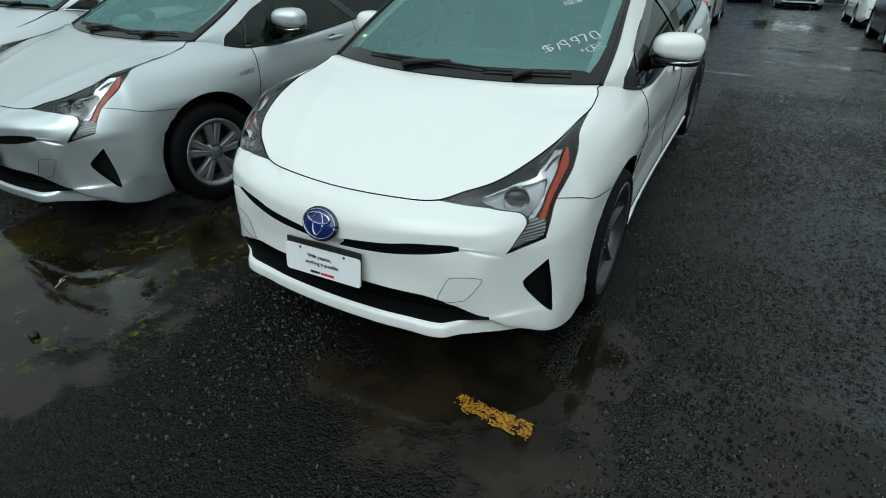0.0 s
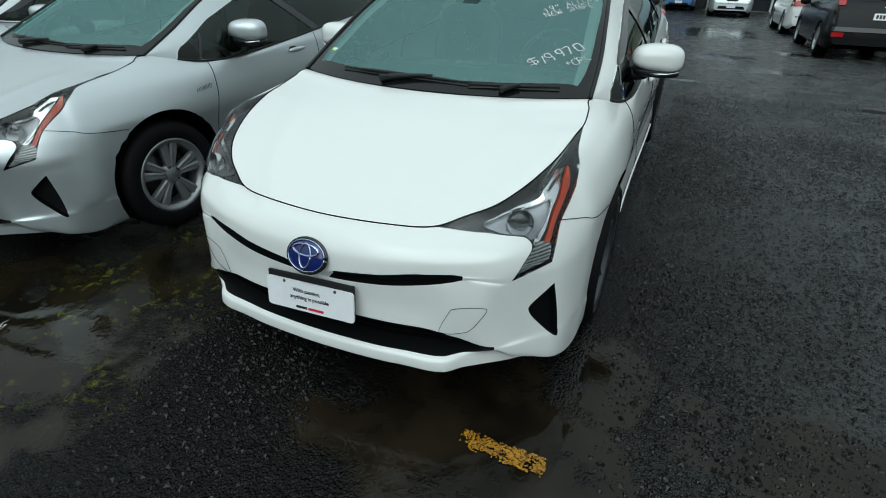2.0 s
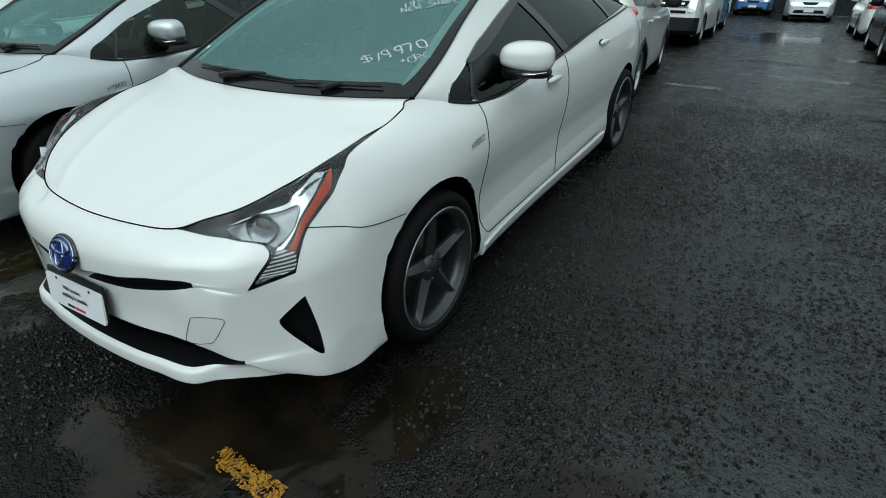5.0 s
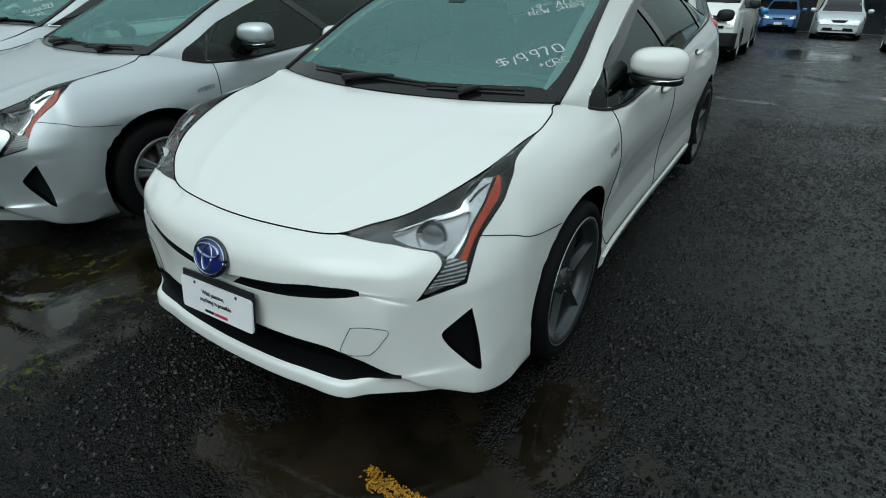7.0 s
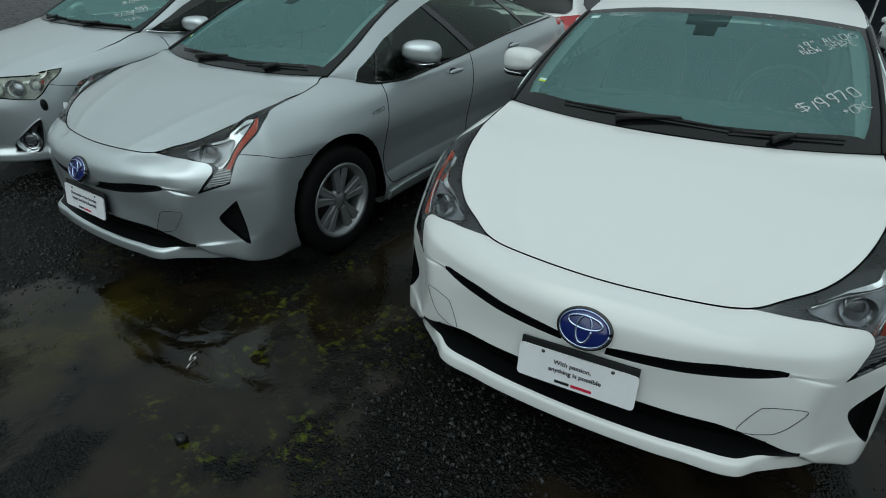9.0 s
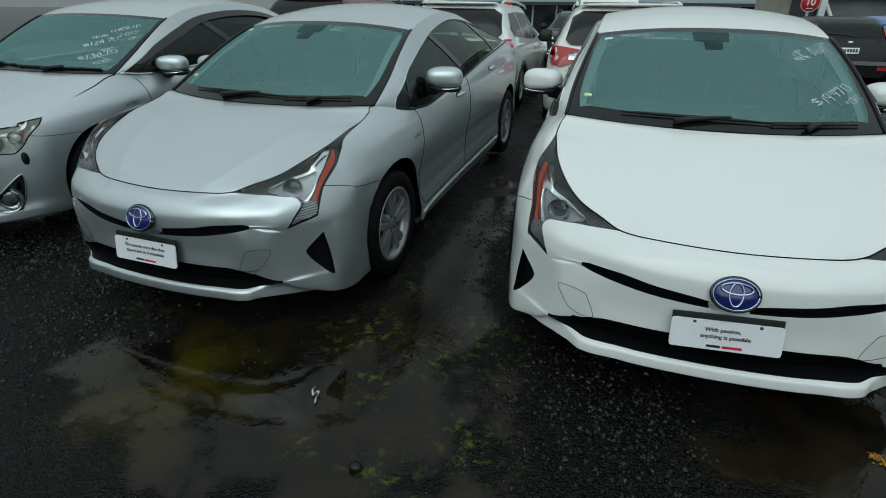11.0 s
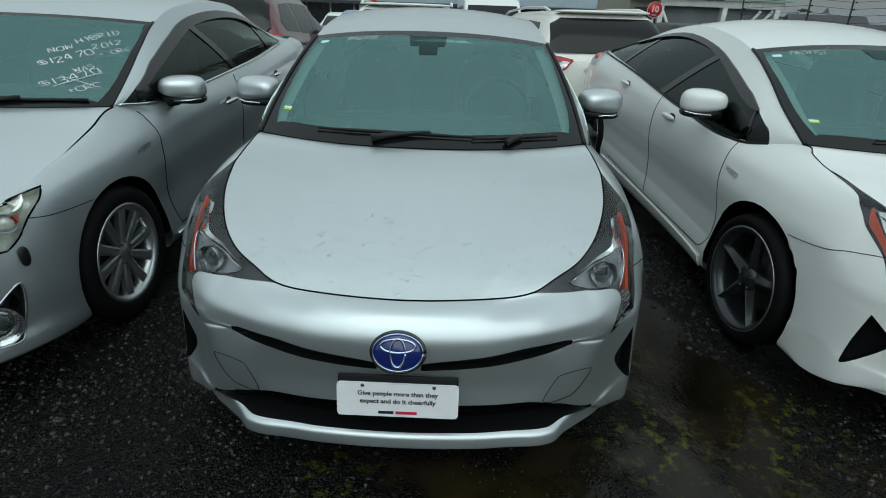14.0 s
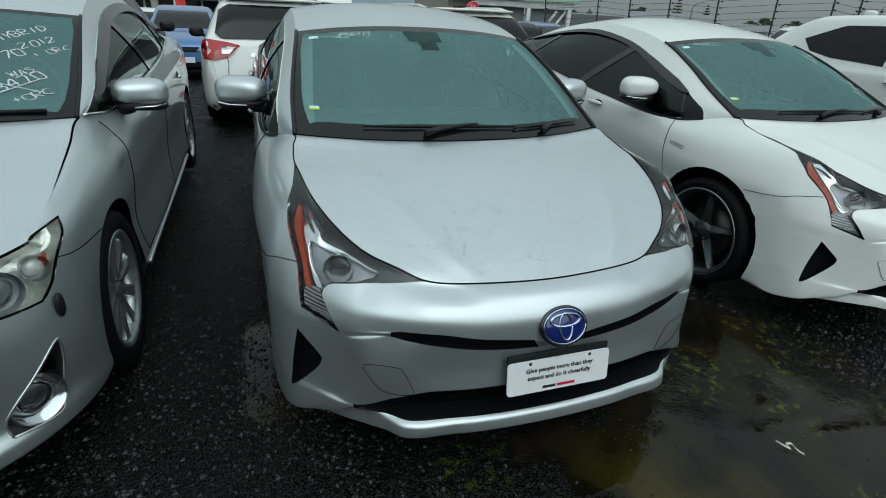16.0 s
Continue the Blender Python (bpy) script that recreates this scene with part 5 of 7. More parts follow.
        for v in t.verts:
            q = H.yz(1.24 + (v.co.x if sd > 0 else -v.co.x), .775 + v.co.y + .06 * (v.co.x if sd > 0 else -v.co.x), -.003)
            v.co = (q.x * sd, q.y, q.z)
        part("badge", t, M["disc"], car, "small grey script badge")
        hl = thing("headlamp")
        hl.parent = car
        part("lens", flip(sheet(lo, (.2, .3), lambda s, w, d: H.at(s, w, d - .001), .01)), M["lens"], hl, "clear wet plastic lens")
        part("housing", flip(sheet(lo, (.2, .3), lambda s, w, d: H.at(s, w, .045 + d + .006 * math.sin(9 * s)), -.043)), M["lamppale"], hl, "pale chrome reflector housing")
        part("lamp_trim", flip(tube(bmesh.new(), [H.at(s, w, .002) for s, w in lo + lo[:1]], .004, 6)), M["gap"], hl)
        for s, z, r, mt in ((5.2, .698, .056, "projector"), (4.1, .70, .050, "lamppale"), (6.45, .715, .036, "lamppale")):
            c = H.at(s, H.w_of(s, z), .024)
            t2 = pose(c.x, c.y, c.z, 80, 0, 40)
            ring = revolve([(r * .8, 0), (r * .88, .012), (r, .012), (r * 1.06, 0), (r * 1.06, -.02)], 28)
            bmesh.ops.rotate(ring, verts=ring.verts, matrix=Matrix.Rotation(radians(90), 3, "Y"))
            bmesh.ops.transform(ring, matrix=t2, verts=ring.verts)
            part("bezel", flip(ring), M["satin"], hl)
            part("bulb_lens", flip(blob((0, 0, -.004), (r * .8, r * .8, .018), 2, m=t2)), M[mt], hl)
            if mt == "projector":
                part("projector_back", flip(blob((0, 0, -.022), (r * .8, r * .8, .012), 2, m=t2)), M["satin"], hl)
        am = H.sz([(6.6, .735), (6.95, .74), (6.85, .71), (6.55, .70)])
        part("indicator", flip(sheet(am, (.1, .2), lambda s, w, d: H.at(s, w, .012 + d), .01)), M["amber"], hl, "small orange indicator bulb")
        fg = thing("fog_lamp")
        fg.parent = car
        part("fog_recess", flip(sheet(fo, (.2, .3), lambda s, w, d: H.at(s, w, .04 + d), -.039)), M["gunmetal"], fg, "dark triangular surround")
        part("fog_border", flip(tube(bmesh.new(), [H.at(s, w, .001) for s, w in fo + fo[:1]], .0045, 6)), M["satin"], fg, "bright surround edge")
        c = H.at(5.0, H.w_of(5.0, .350), .016)
        t2 = pose(c.x, c.y, c.z, 86, 0, 44)
        ring = revolve([(.05, 0), (.056, .02), (.068, .022), (.078, .006), (.08, -.02)], 32)
        bmesh.ops.rotate(ring, verts=ring.verts, matrix=Matrix.Rotation(radians(90), 3, "Y"))
        bmesh.ops.transform(ring, matrix=t2, verts=ring.verts)
        part("fog_ring", flip(ring), M["chrome"], fg, "chrome fog lamp ring")
        part("fog_glass", flip(blob((0, 0, -.004), (.052, .052, .018), 2, m=t2)), M["projector"], fg)
        part("fog_slot", flip(sheet(H.sz([(5.55, .412), (5.80, .452), (5.86, .425), (5.74, .395)]), (.1, .2), lambda s, w, d: H.at(s, w, .012 + d), .02)), M["gap"], fg)
        part("fog_back", flip(blob((0, 0, -.026), (.05, .05, .012), 2, m=t2)), M["lampchrome"], fg)
        part("washer_cover", flip(blob(H.at(6.5, H.w_of(6.5, .585), -.003), (.012, .022, .04), 2.2, 16, 10)), M["plastic"], car)
        # arch linings, with the arch's shade in their near-black colour
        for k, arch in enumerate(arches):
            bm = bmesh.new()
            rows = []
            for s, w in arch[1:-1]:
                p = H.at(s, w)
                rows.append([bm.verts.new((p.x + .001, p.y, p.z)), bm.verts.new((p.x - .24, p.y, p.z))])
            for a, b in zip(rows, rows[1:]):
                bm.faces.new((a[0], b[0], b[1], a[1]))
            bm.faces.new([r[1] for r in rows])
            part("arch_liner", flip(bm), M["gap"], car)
        door_mirror(car, sd, paint, (.945, 1.64, 1.000), "s", (.120, .085, .075), 10)
    part("grille", boxed((-.42, .02, .55), (.42, .07, .72), .01), M["grille"], car)
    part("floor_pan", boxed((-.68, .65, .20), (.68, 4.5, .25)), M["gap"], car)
    part("dashboard", joined(grid_on(lambda a, b: Vector((a, 1.2 + .62 * b, .93 - (.5 * max(0, b - .8)))), lin(-.72, .72, 16), lin(0, 1, 8)), blob((0, 1.82, .82), (.70, .09, .13), 4)), M["dash"], car)
    part("steering_wheel", tube(bmesh.new(), [(pose(.37, 1.92, .95, -25) @ Vector((.18 * math.cos(a), 0, .18 * math.sin(a)))) for a in lin(0, math.tau, 28)], .015, 8), M["dash"], car)
    seats(car, 2.25, .55, .37, "s", 1.14)
    part("headlining", grid_on(lambda g, u: SC.top(g, u, .035), lin(3.05, 6, 10), lin(-.95, .95, 12)), M["lining"], car)
    part("bulkhead", boxed((-.70, 1.1, .25), (.70, 1.15, .92)), M["gap"], car)
    four_wheels(car, .965, 3.74, .785, .33, .33, .205, .240, "ten", M["satin"])
    for body_, size, g, u, tilt in (("HYBRID", .052, 2.25, .72, 27), ("NOW", .050, 1.80, .55, 27), ("2012", .052, 1.98, .80, 26), ("$12470", .060, 1.52, .62, 28), ("+ ORC", .040, 1.74, .87, 25), ("WAS", .042, 1.20, .76, 26), ("$13470", .062, .90, .72, 28), ("+ORC", .050, .60, .82, 28)):
        t = pen_mesh(body_, size * 1.15, 3)
        a = radians(tilt + 9)
        for v in t.verts:
            x, y = v.co.x * math.cos(a) - v.co.y * math.sin(a), v.co.x * math.sin(a) + v.co.y * math.cos(a)
            v.co = SC.top(g + y / .30, u + x / .72, -.004)
        part("price_writing", t, M["chalk"], ws, "white pen handwriting", smooth=False)
    for p, q in (((.62, .66), (1.02, .84)), ((.95, .66), (.66, .86))):
        part("crossing_line", tube(bmesh.new(), [SC.top(p[0] + (q[0] - p[0]) * t, p[1] + (q[1] - p[1]) * t, -.004) for t in lin(0, 1, 6)], .0025, 5), M["chalk"], ws)
    drops = part("rain_water", beads(1500, 9, [[(lambda u, v: SC.bonnet(u, v)), (-.97, .03), (.97, .98), .0010, .0034], [(lambda g, u: SC.top(g, u, -.002)), (.3, -.93), (2.9, .93), .001, .0026]], "beads_s"), M["water"], car, "beads of rain water")
    drops["kind"] = "stuff"
    return car


# -- cars further off, from a side outline and a few sections
def far_car(name, m, paint, label, L=4.6, W=1.78, front=.95, wheelbase=2.7, top=(), belt=.95, roof_w=.62, ends=(.72, .80), wheel=(.34, .21, .24, "ten"), window="darkglass", low=.18, side_win=None):
    """top: (y, height) knots of the centre line from nose to tail, belt: the sill of the windows, roof_w: half width of the roof."""
    car = thing(name, m, label, "car", "cars further off")
    ys = sorted(set(lin(0, L, 64)))
    hw = W / 2
    ky, kz = zip(*top)

    def width(y):
        f = min(1, max(0, y) / .55) ** .5
        r = min(1, max(0, L - y) / .40) ** .5
        return hw * (ends[0] + (1 - ends[0]) * f) * (ends[1] + (1 - ends[1]) * r)

    def section(y):
        zc = float(pchip(ky, kz, y))
        w = width(y)
        b = min(belt, zc - .03)
        k = max(0, min(1, (zc - b) / .42))
        wt = w * .93 + (roof_w - w * .93) * k
        lowz = low + .10 * (max(0, 1 - y / .25) ** 2 + max(0, 1 - (L - y) / .25) ** 2)
        pts = [(w * .90, lowz), (w * .985, lowz + .08), (w, .45), (w * .995, .62), (w * .975, b - .07), (w * .94, b), ((w * .94 + wt) / 2 + .012, (b + zc) / 2 - .0), (wt, zc - .045), (wt * .86, zc - .012), (wt * .5, zc - .002), (0, zc)]
        t = np.linspace(0, len(pts) - 1, 41)
        return pchip(range(len(pts)), np.array(pts), t)

    def shell():
        bm = bmesh.new()
        rows = []
        for y in ys:
            sec = section(y)
            rows.append([bm.verts.new((x, y, z)) for x, z in sec] + [bm.verts.new((-x, y, z)) for x, z in sec[-2::-1]])
        for a, b in zip(rows, rows[1:]):
            for k in range(len(a) - 1):
                bm.faces.new((a[k], a[k + 1], b[k + 1], b[k]))
        for r in (rows[0], rows[-1]):
            bm.faces.new(r)
        bmesh.ops.recalc_face_normals(bm, faces=bm.faces)
        return bm

    from mathutils.bvhtree import BVHTree
    bm = shell()
    tree = BVHTree.FromBMesh(bm)
    for yc in (front, front + wheelbase):
        for f in [f for f in bm.faces if (f.calc_center_median().y - yc) ** 2 + (f.calc_center_median().z - wheel[0]) ** 2 < (wheel[0] + .035) ** 2 and abs(f.calc_center_median().x) > hw * .6]:
            bm.faces.remove(f)
        for v in bm.verts:
            if v.is_boundary and abs(v.co.x) > hw * .6:
                d = Vector((0, v.co.y - yc, v.co.z - wheel[0]))
                if 0.7 * wheel[0] < d.length < wheel[0] + .12 and v.co.z > low + .03:
                    d.normalize()
                    v.co.y, v.co.z = yc + d.y * (wheel[0] + .035), wheel[0] + d.z * (wheel[0] + .035)
    part("body", bm, paint, car)

    def from_side(sd):
        def place(y, z, d):
            hit = tree.ray_cast(Vector((sd * 3, y, z)), Vector((-sd, 0, 0)))[0]
            x = hit.x if hit is not None else sd * hw * .8
            return Vector((x + sd * (.004 - d), y, z))
        return place

    def from_end(back):
        def place(x, z, d):
            o = Vector((x, L + 3 if back else -3, z))
            hit = tree.ray_cast(o, Vector((0, -1 if back else 1, 0)))[0]
            y = hit.y if hit is not None else (L - .1 if back else .1)
            return Vector((x, y + (1 if back else -1) * (.004 - d), z))
        return place

    for sd in (1, -1):
        if side_win:
            for k, o in enumerate(side_win):
                part("side_window", sheet(o, .12, from_side(sd), .012), M["gloss"] if window == "gloss" else M["frit"], car)
        for y in (front, front + wheelbase):
            # near-black disc behind each wheel, standing in for the arch's shade
            bmx = bmesh.new()
            tube(bmx, [(sd * (hw - .24), y, wheel[0]), (sd * (hw - .20), y, wheel[0])], wheel[0] + .03, 20)
            part("arch_liner", bmx, M["gap"], car)
    part("floor_pan", boxed((-hw * .8, .4, low), (hw * .8, L - .3, low + .05)), M["gap"], car)
    four_wheels(car, front, front + wheelbase, hw - wheel[1] / 2 - .01, wheel[0], wheel[0], wheel[1], wheel[2], wheel[3], M["satin"])
    return car, from_side, from_end


def stick(car, name, outline, place, material, step=.08, lift=.0, label="", smooth=0, thick=.014):
    """A lamp, window or trim laid on a far car; smooth rounds its outline."""
    o = rounded_outline(outline, smooth) if smooth else outline
    return part(name, sheet(o, step, lambda u, v, d: place(u, v, d - lift), thick), material, car, label)


def mirror_pair(car, paint, x, y, z):
    for sd in (1, -1):
        mr = part("door_mirror", blob((sd * x, y, z), (.11, .07, .085), 2.8), paint, car)
        part("stalk", blob((sd * (x - .12), y, z - .06), (.06, .03, .025), 2.4), M["plastic"], mr)


def plate_at(car, place, x, z, w=.36, h=.115, bars=True, mt=None):
    p = stick(car, "number_plate", [(x - w / 2, z - h / 2), (x + w / 2, z - h / 2), (x + w / 2, z + h / 2), (x - w / 2, z + h / 2)], place, mt or M["plate"], .2, .012)
    if bars:
        for k in range(6):
            a = x - w * .42 + k * w * .145
            stick(p, "plate_bar", [(a, z - h * .28), (a + w * .10, z - h * .28), (a + w * .10, z + h * .28), (a, z + h * .28)], place, M["ink"], .2, .018)


def wagon(name, m, label, paint, rear=True):
    """A tall estate seen from behind."""
    top = [(0, .80), (.12, .90), (.6, 1.02), (1.15, 1.08), (1.6, 1.32), (2.0, 1.52), (2.5, 1.60), (3.5, 1.60), (4.2, 1.56), (4.45, 1.38), (4.62, 1.05), (4.75, .98), (4.80, .60)]
    sw = [[(1.62, 1.09), (2.1, 1.40), (2.35, 1.46), (2.55, 1.47), (2.5, 1.05)], [(2.58, 1.05), (2.62, 1.475), (3.4, 1.47), (3.38, 1.08)], [(3.46, 1.09), (3.48, 1.47), (4.0, 1.44), (4.30, 1.22), (4.2, 1.12)]]
    car, side, end = far_car(name, m, paint, label, 4.80, 1.84, .98, 2.745, top, 1.02, .60, (.75, .84), (.355, .22, .23, "ten"), side_win=sw, low=.22)
    b = end(True)
    stick(car, "rear_window", [(-.64, 1.10), (.64, 1.10), (.71, 1.16), (.645, 1.43), (.53, 1.50), (-.53, 1.50), (-.645, 1.43), (-.71, 1.16)], b, M["frit"], .04, .016, label="dark rear window")
    part("spoiler", blob((0, 4.22, 1.575), (.58, .14, .022), 3), paint, car)
    for sd in (1, -1):
        stick(car, "tail_lamp", [(sd * x, z) for x, z in ((.86, .86), (.60, .89), (.50, .99), (.46, 1.03), (.72, 1.08), (.86, 1.07))], b, M["redlamp"], .06, .02, "red and clear tail lamp", 2)
        stick(car, "reversing_lamp", [(sd * x, z) for x, z in ((.66, .93), (.58, .93), (.51, 1.005), (.66, 1.02))], b, M["lampchrome"], .06, .028)
        stick(car, "rear_reflector", [(sd * .72, .40), (sd * .58, .40), (sd * .58, .47), (sd * .72, .47)], b, M["redlamp"], .06, .02)
        part("roof_rail", tube(bmesh.new(), [(sd * .60, 1.9, 1.56), (sd * .60, 2.1, 1.60), (sd * .60, 3.0, 1.64), (sd * .60, 3.9, 1.62), (sd * .60, 4.1, 1.58)], .018, 8), paint, car)
        stick(car, "wheel_cladding", [(.45, .25), (.5, .45), (.98 - .42, .58), (.98, .76), (.98 + .42, .58), (1.5, .30), (3.2, .30), (3.725 - .42, .58), (3.725, .76), (3.725 + .42, .58), (4.3, .42), (4.3, .25), (4.1, .40), (3.725 + .30, .62), (3.725, .705), (3.725 - .36, .5), (3.3, .24), (1.45, .24), (.98 + .36, .5), (.98, .705), (.98 - .36, .5), (.55, .25)], side(sd), M["plastic"], .1, .012, thick=.03)
    part("bumper_lower", blob((0, 4.62, .36), (.84, .17, .13), 4), M["plastic"], car, "dark grey lower bumper")
    stick(car, "tailgate_bar", [(-.34, .90), (.34, .90), (.34, .935), (-.34, .935)], b, M["chrome"], .1, .015)
    plate_at(car, b, 0, .78)
    for pts in ([(-.62, 1.06), (-.60, .85), (-.50, .58), (.50, .58), (.60, .85), (.62, 1.06)],):
        part("tailgate_gap", seam([b(x, z, -.001) for x, z in catmull(np.array(pts), np.linspace(0, len(pts) - 1, 40))], .004), M["gap"], car)
    mirror_pair(car, M["plastic"], 1.0, 1.75, 1.12)
    for sd in (1, -1):
        for y in (2.42, 3.3):
            part("door_handle", blob(side(sd)(y, .92, -.012), (.016, .09, .014), 2.6, 14, 8), paint, car)
    return car


# ---- the yard ----
def smooth(a, b, x):
    t = min(1, max(0, (x - a) / (b - a)))
    return t * t * (3 - 2 * t)


def ground_z(x, y):
    """Level where the front cars stand, falling away behind them."""
    d = y - 3.4
    fall = d if d > 1 else (d + 1) ** 2 / 4 if d > -1 else 0
    return -0.058 * min(fall, 27) - 0.040 * max(0, fall - 27)


def stand(x, y, yaw, length, wheels=0.0):
    """The pose of a car whose nose is at (x, y), tilted with the ground."""
    a = radians(yaw)
    tx, ty = x - math.sin(a) * length, y + math.cos(a) * length
    z0, z1 = ground_z(x, y), ground_z(tx, ty)
    return Matrix.Translation((x, y, z0)) @ Matrix.Rotation(a, 4, "Z") @ Matrix.Rotation(math.atan2(z1 - z0, length), 4, "X")


def asphalt_mat():
    """Wet tarmac: stones set in black binder, standing water in the hollows, moss and rust-brown silt."""
    m = bpy.data.materials.new("wet_asphalt")
    m.use_nodes = True
    t = m.node_tree
    b = t.nodes["Principled BSDF"]
    L = t.links.new

    def node(kind, **kw):
        n = t.nodes.new("ShaderNode" + kind)
        for k, v in kw.items():
            n.inputs[k.replace("_", " ")].default_value = v
        return n

    def math_(op, a, c=None, clamp=False):
        n = t.nodes.new("ShaderNodeMath")
        n.operation, n.use_clamp = op, clamp
        for i, v in enumerate((a, c)):
            if v is None:
                continue
            if isinstance(v, (int, float)):
                n.inputs[i].default_value = v
            else:
                L(v, n.inputs[i])
        return n.outputs[0]

    def ramp(v, lo, hi, to0=0.0, to1=1.0):
        n = t.nodes.new("ShaderNodeMapRange")
        n.interpolation_type = "SMOOTHSTEP"
        for k, q in (("From Min", lo), ("From Max", hi), ("To Min", to0), ("To Max", to1)):
            n.inputs[k].default_value = q
        L(v, n.inputs["Value"])
        return n.outputs[0]

    def mix(f, a, c):
        n = t.nodes.new("ShaderNodeMix")
        n.data_type = "RGBA"
        L(f, n.inputs["Factor"])
        for k, v in (("A", a), ("B", c)):
            if isinstance(v, tuple):
                n.inputs[k].default_value = (*v, 1)
            else:
                L(v, n.inputs[k])
        return n.outputs["Result"]

    co = t.nodes.new("ShaderNodeTexCoord").outputs["Object"]
    wide, mid, fine = node("TexNoise", Scale=0.55, Detail=4.0), node("TexNoise", Scale=3.2, Detail=5.0), node("TexNoise", Scale=38.0, Detail=4.0)
    stones, pebbles = node("TexVoronoi", Scale=105.0), node("TexVoronoi", Scale=42.0)
    for n in (wide, mid, fine, stones, pebbles):
        L(co, n.inputs["Vector"])
    # hollows where the water stands
    wet = math_("SUBTRACT", math_("MULTIPLY", mid.outputs["Fac"], 0.55), 0.28)
    pools = ((-1.55, -0.36, 1.15, 0.72), (-2.3, -0.30, 0.6, 0.5), (0.62, 0.08, 0.78, 0.50), (1.0, 0.50, 0.30, 0.38), (1.75, 0.40, 0.75, 0.30), (-1.23, 1.55, 0.24, 1.6), (-1.2, 0.42, 0.32, 0.6), (-3.36, 0.75, 0.14, 0.40),
             (3.1, 6.35, 0.5, 0.14), (0.9, 7.5, 0.6, 0.16), (2.3, 9.2, 0.9, 0.35), (1.7, 11.0, 1.0, 0.9), (3.2, 12.4, 0.9, 0.5), (1.6, 17.5, 1.5, 3.0))
    total = None
    for x, y, rx, ry in pools:
        mp = t.nodes.new("ShaderNodeMapping")
        mp.vector_type = "TEXTURE"
        mp.inputs["Location"].default_value = (x, y, 0)
        mp.inputs["Scale"].default_value = (rx, ry, 100)
        L(co, mp.inputs["Vector"])
        d = t.nodes.new("ShaderNodeVectorMath")
        d.operation = "LENGTH"
        L(mp.outputs[0], d.inputs[0])
        inv = math_("SUBTRACT", 1.0, d.outputs["Value"])
        total = inv if total is None else math_("MAXIMUM", total, inv)
    level = math_("ADD", math_("ADD", math_("MULTIPLY", total, 0.8), math_("MULTIPLY", wet, 2.6)), math_("MULTIPLY", math_("SUBTRACT", wide.outputs["Fac"], 0.5), 0.8))
    pool = ramp(level, 0.10, 0.34)
    # colour
    grit = ramp(stones.outputs["Distance"], 0.1, 0.6)
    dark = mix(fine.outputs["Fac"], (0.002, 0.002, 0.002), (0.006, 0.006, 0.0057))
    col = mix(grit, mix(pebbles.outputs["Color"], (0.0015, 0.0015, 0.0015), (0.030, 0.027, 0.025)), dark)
    # towards +x the colour pales: the lane's low-angle wet sheen painted in
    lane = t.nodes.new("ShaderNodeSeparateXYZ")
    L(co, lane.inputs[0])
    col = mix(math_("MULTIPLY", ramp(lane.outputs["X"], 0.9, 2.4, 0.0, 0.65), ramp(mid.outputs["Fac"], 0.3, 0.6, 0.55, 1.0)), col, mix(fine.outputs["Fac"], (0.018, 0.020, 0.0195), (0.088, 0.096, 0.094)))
    silt = mix(ramp(mid.outputs["Fac"], 0.3, 0.7), (0.003, 0.0026, 0.0018), (0.017, 0.0125, 0.0075))
    col = mix(pool, col, silt)
    # moss in the damp strip in front of and between the cars
    mn = node("TexNoise", Scale=17.0, Detail=7.0, Roughness=0.72)
    L(co, mn.inputs["Vector"])
    patch = None
    for x, y, r in ((-1.52, 0.22, 0.36), (-1.57, 0.14, 0.26), (-0.92, 0.33, 0.36), (-1.44, -0.52, 0.12), (-1.11, -0.58, 0.24), (-0.84, -0.34, 0.27), (-1.12, 0.12, 0.24), (-1.35, -0.14, 0.22), (-1.46, 0.75, 0.20), (-2.72, 0.06, 0.22)):
        d = t.nodes.new("ShaderNodeVectorMath")
        d.operation = "DISTANCE"
        d.inputs[1].default_value = (x, y, 0)
        L(co, d.inputs[0])
        v = ramp(d.outputs["Value"], 0.0, r, 1.0, 0.0)
        patch = v if patch is None else math_("MAXIMUM", patch, v)
    # a drift of olive silt under the water's edge
    drift = t.nodes.new("ShaderNodeVectorMath")
    drift.operation = "DISTANCE"
    drift.inputs[1].default_value = (-2.15, -0.37, 0)
    L(co, drift.inputs[0])
    col = mix(math_("MULTIPLY", ramp(drift.outputs["Value"], 0.06, 0.55, 1.0, 0.0), ramp(mid.outputs["Fac"], 0.34, 0.62), True), col, mix(fine.outputs["Fac"], (0.018, 0.014, 0.0015), (0.055, 0.046, 0.004)))
    moss = math_("MULTIPLY", patch, ramp(mn.outputs["Fac"], 0.515, 0.63), True)
    col = mix(moss, col, mix(fine.outputs["Fac"], (0.012, 0.015, 0.002), (0.105, 0.12, 0.012)))
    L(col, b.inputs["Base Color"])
    L(math_("ADD", ramp(pool, 0, 1, 0.13, 0.0), math_("MULTIPLY", math_("SUBTRACT", 1.0, pool), math_("ADD", math_("MULTIPLY", fine.outputs["Fac"], 0.10), math_("MULTIPLY", ramp(mid.outputs["Fac"], 0.42, 0.60), 0.12)))), b.inputs["Roughness"])
    # reflectance also rises towards +x, to go with that painted sheen
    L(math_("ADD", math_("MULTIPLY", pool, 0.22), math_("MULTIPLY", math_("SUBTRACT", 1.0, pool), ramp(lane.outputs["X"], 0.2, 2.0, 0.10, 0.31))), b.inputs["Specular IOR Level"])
    # relief: stones outside the water, faint ripples on it
    rip = node("TexNoise", Scale=20.0, Detail=3.0, Distortion=1.8)
    L(co, rip.inputs["Vector"])
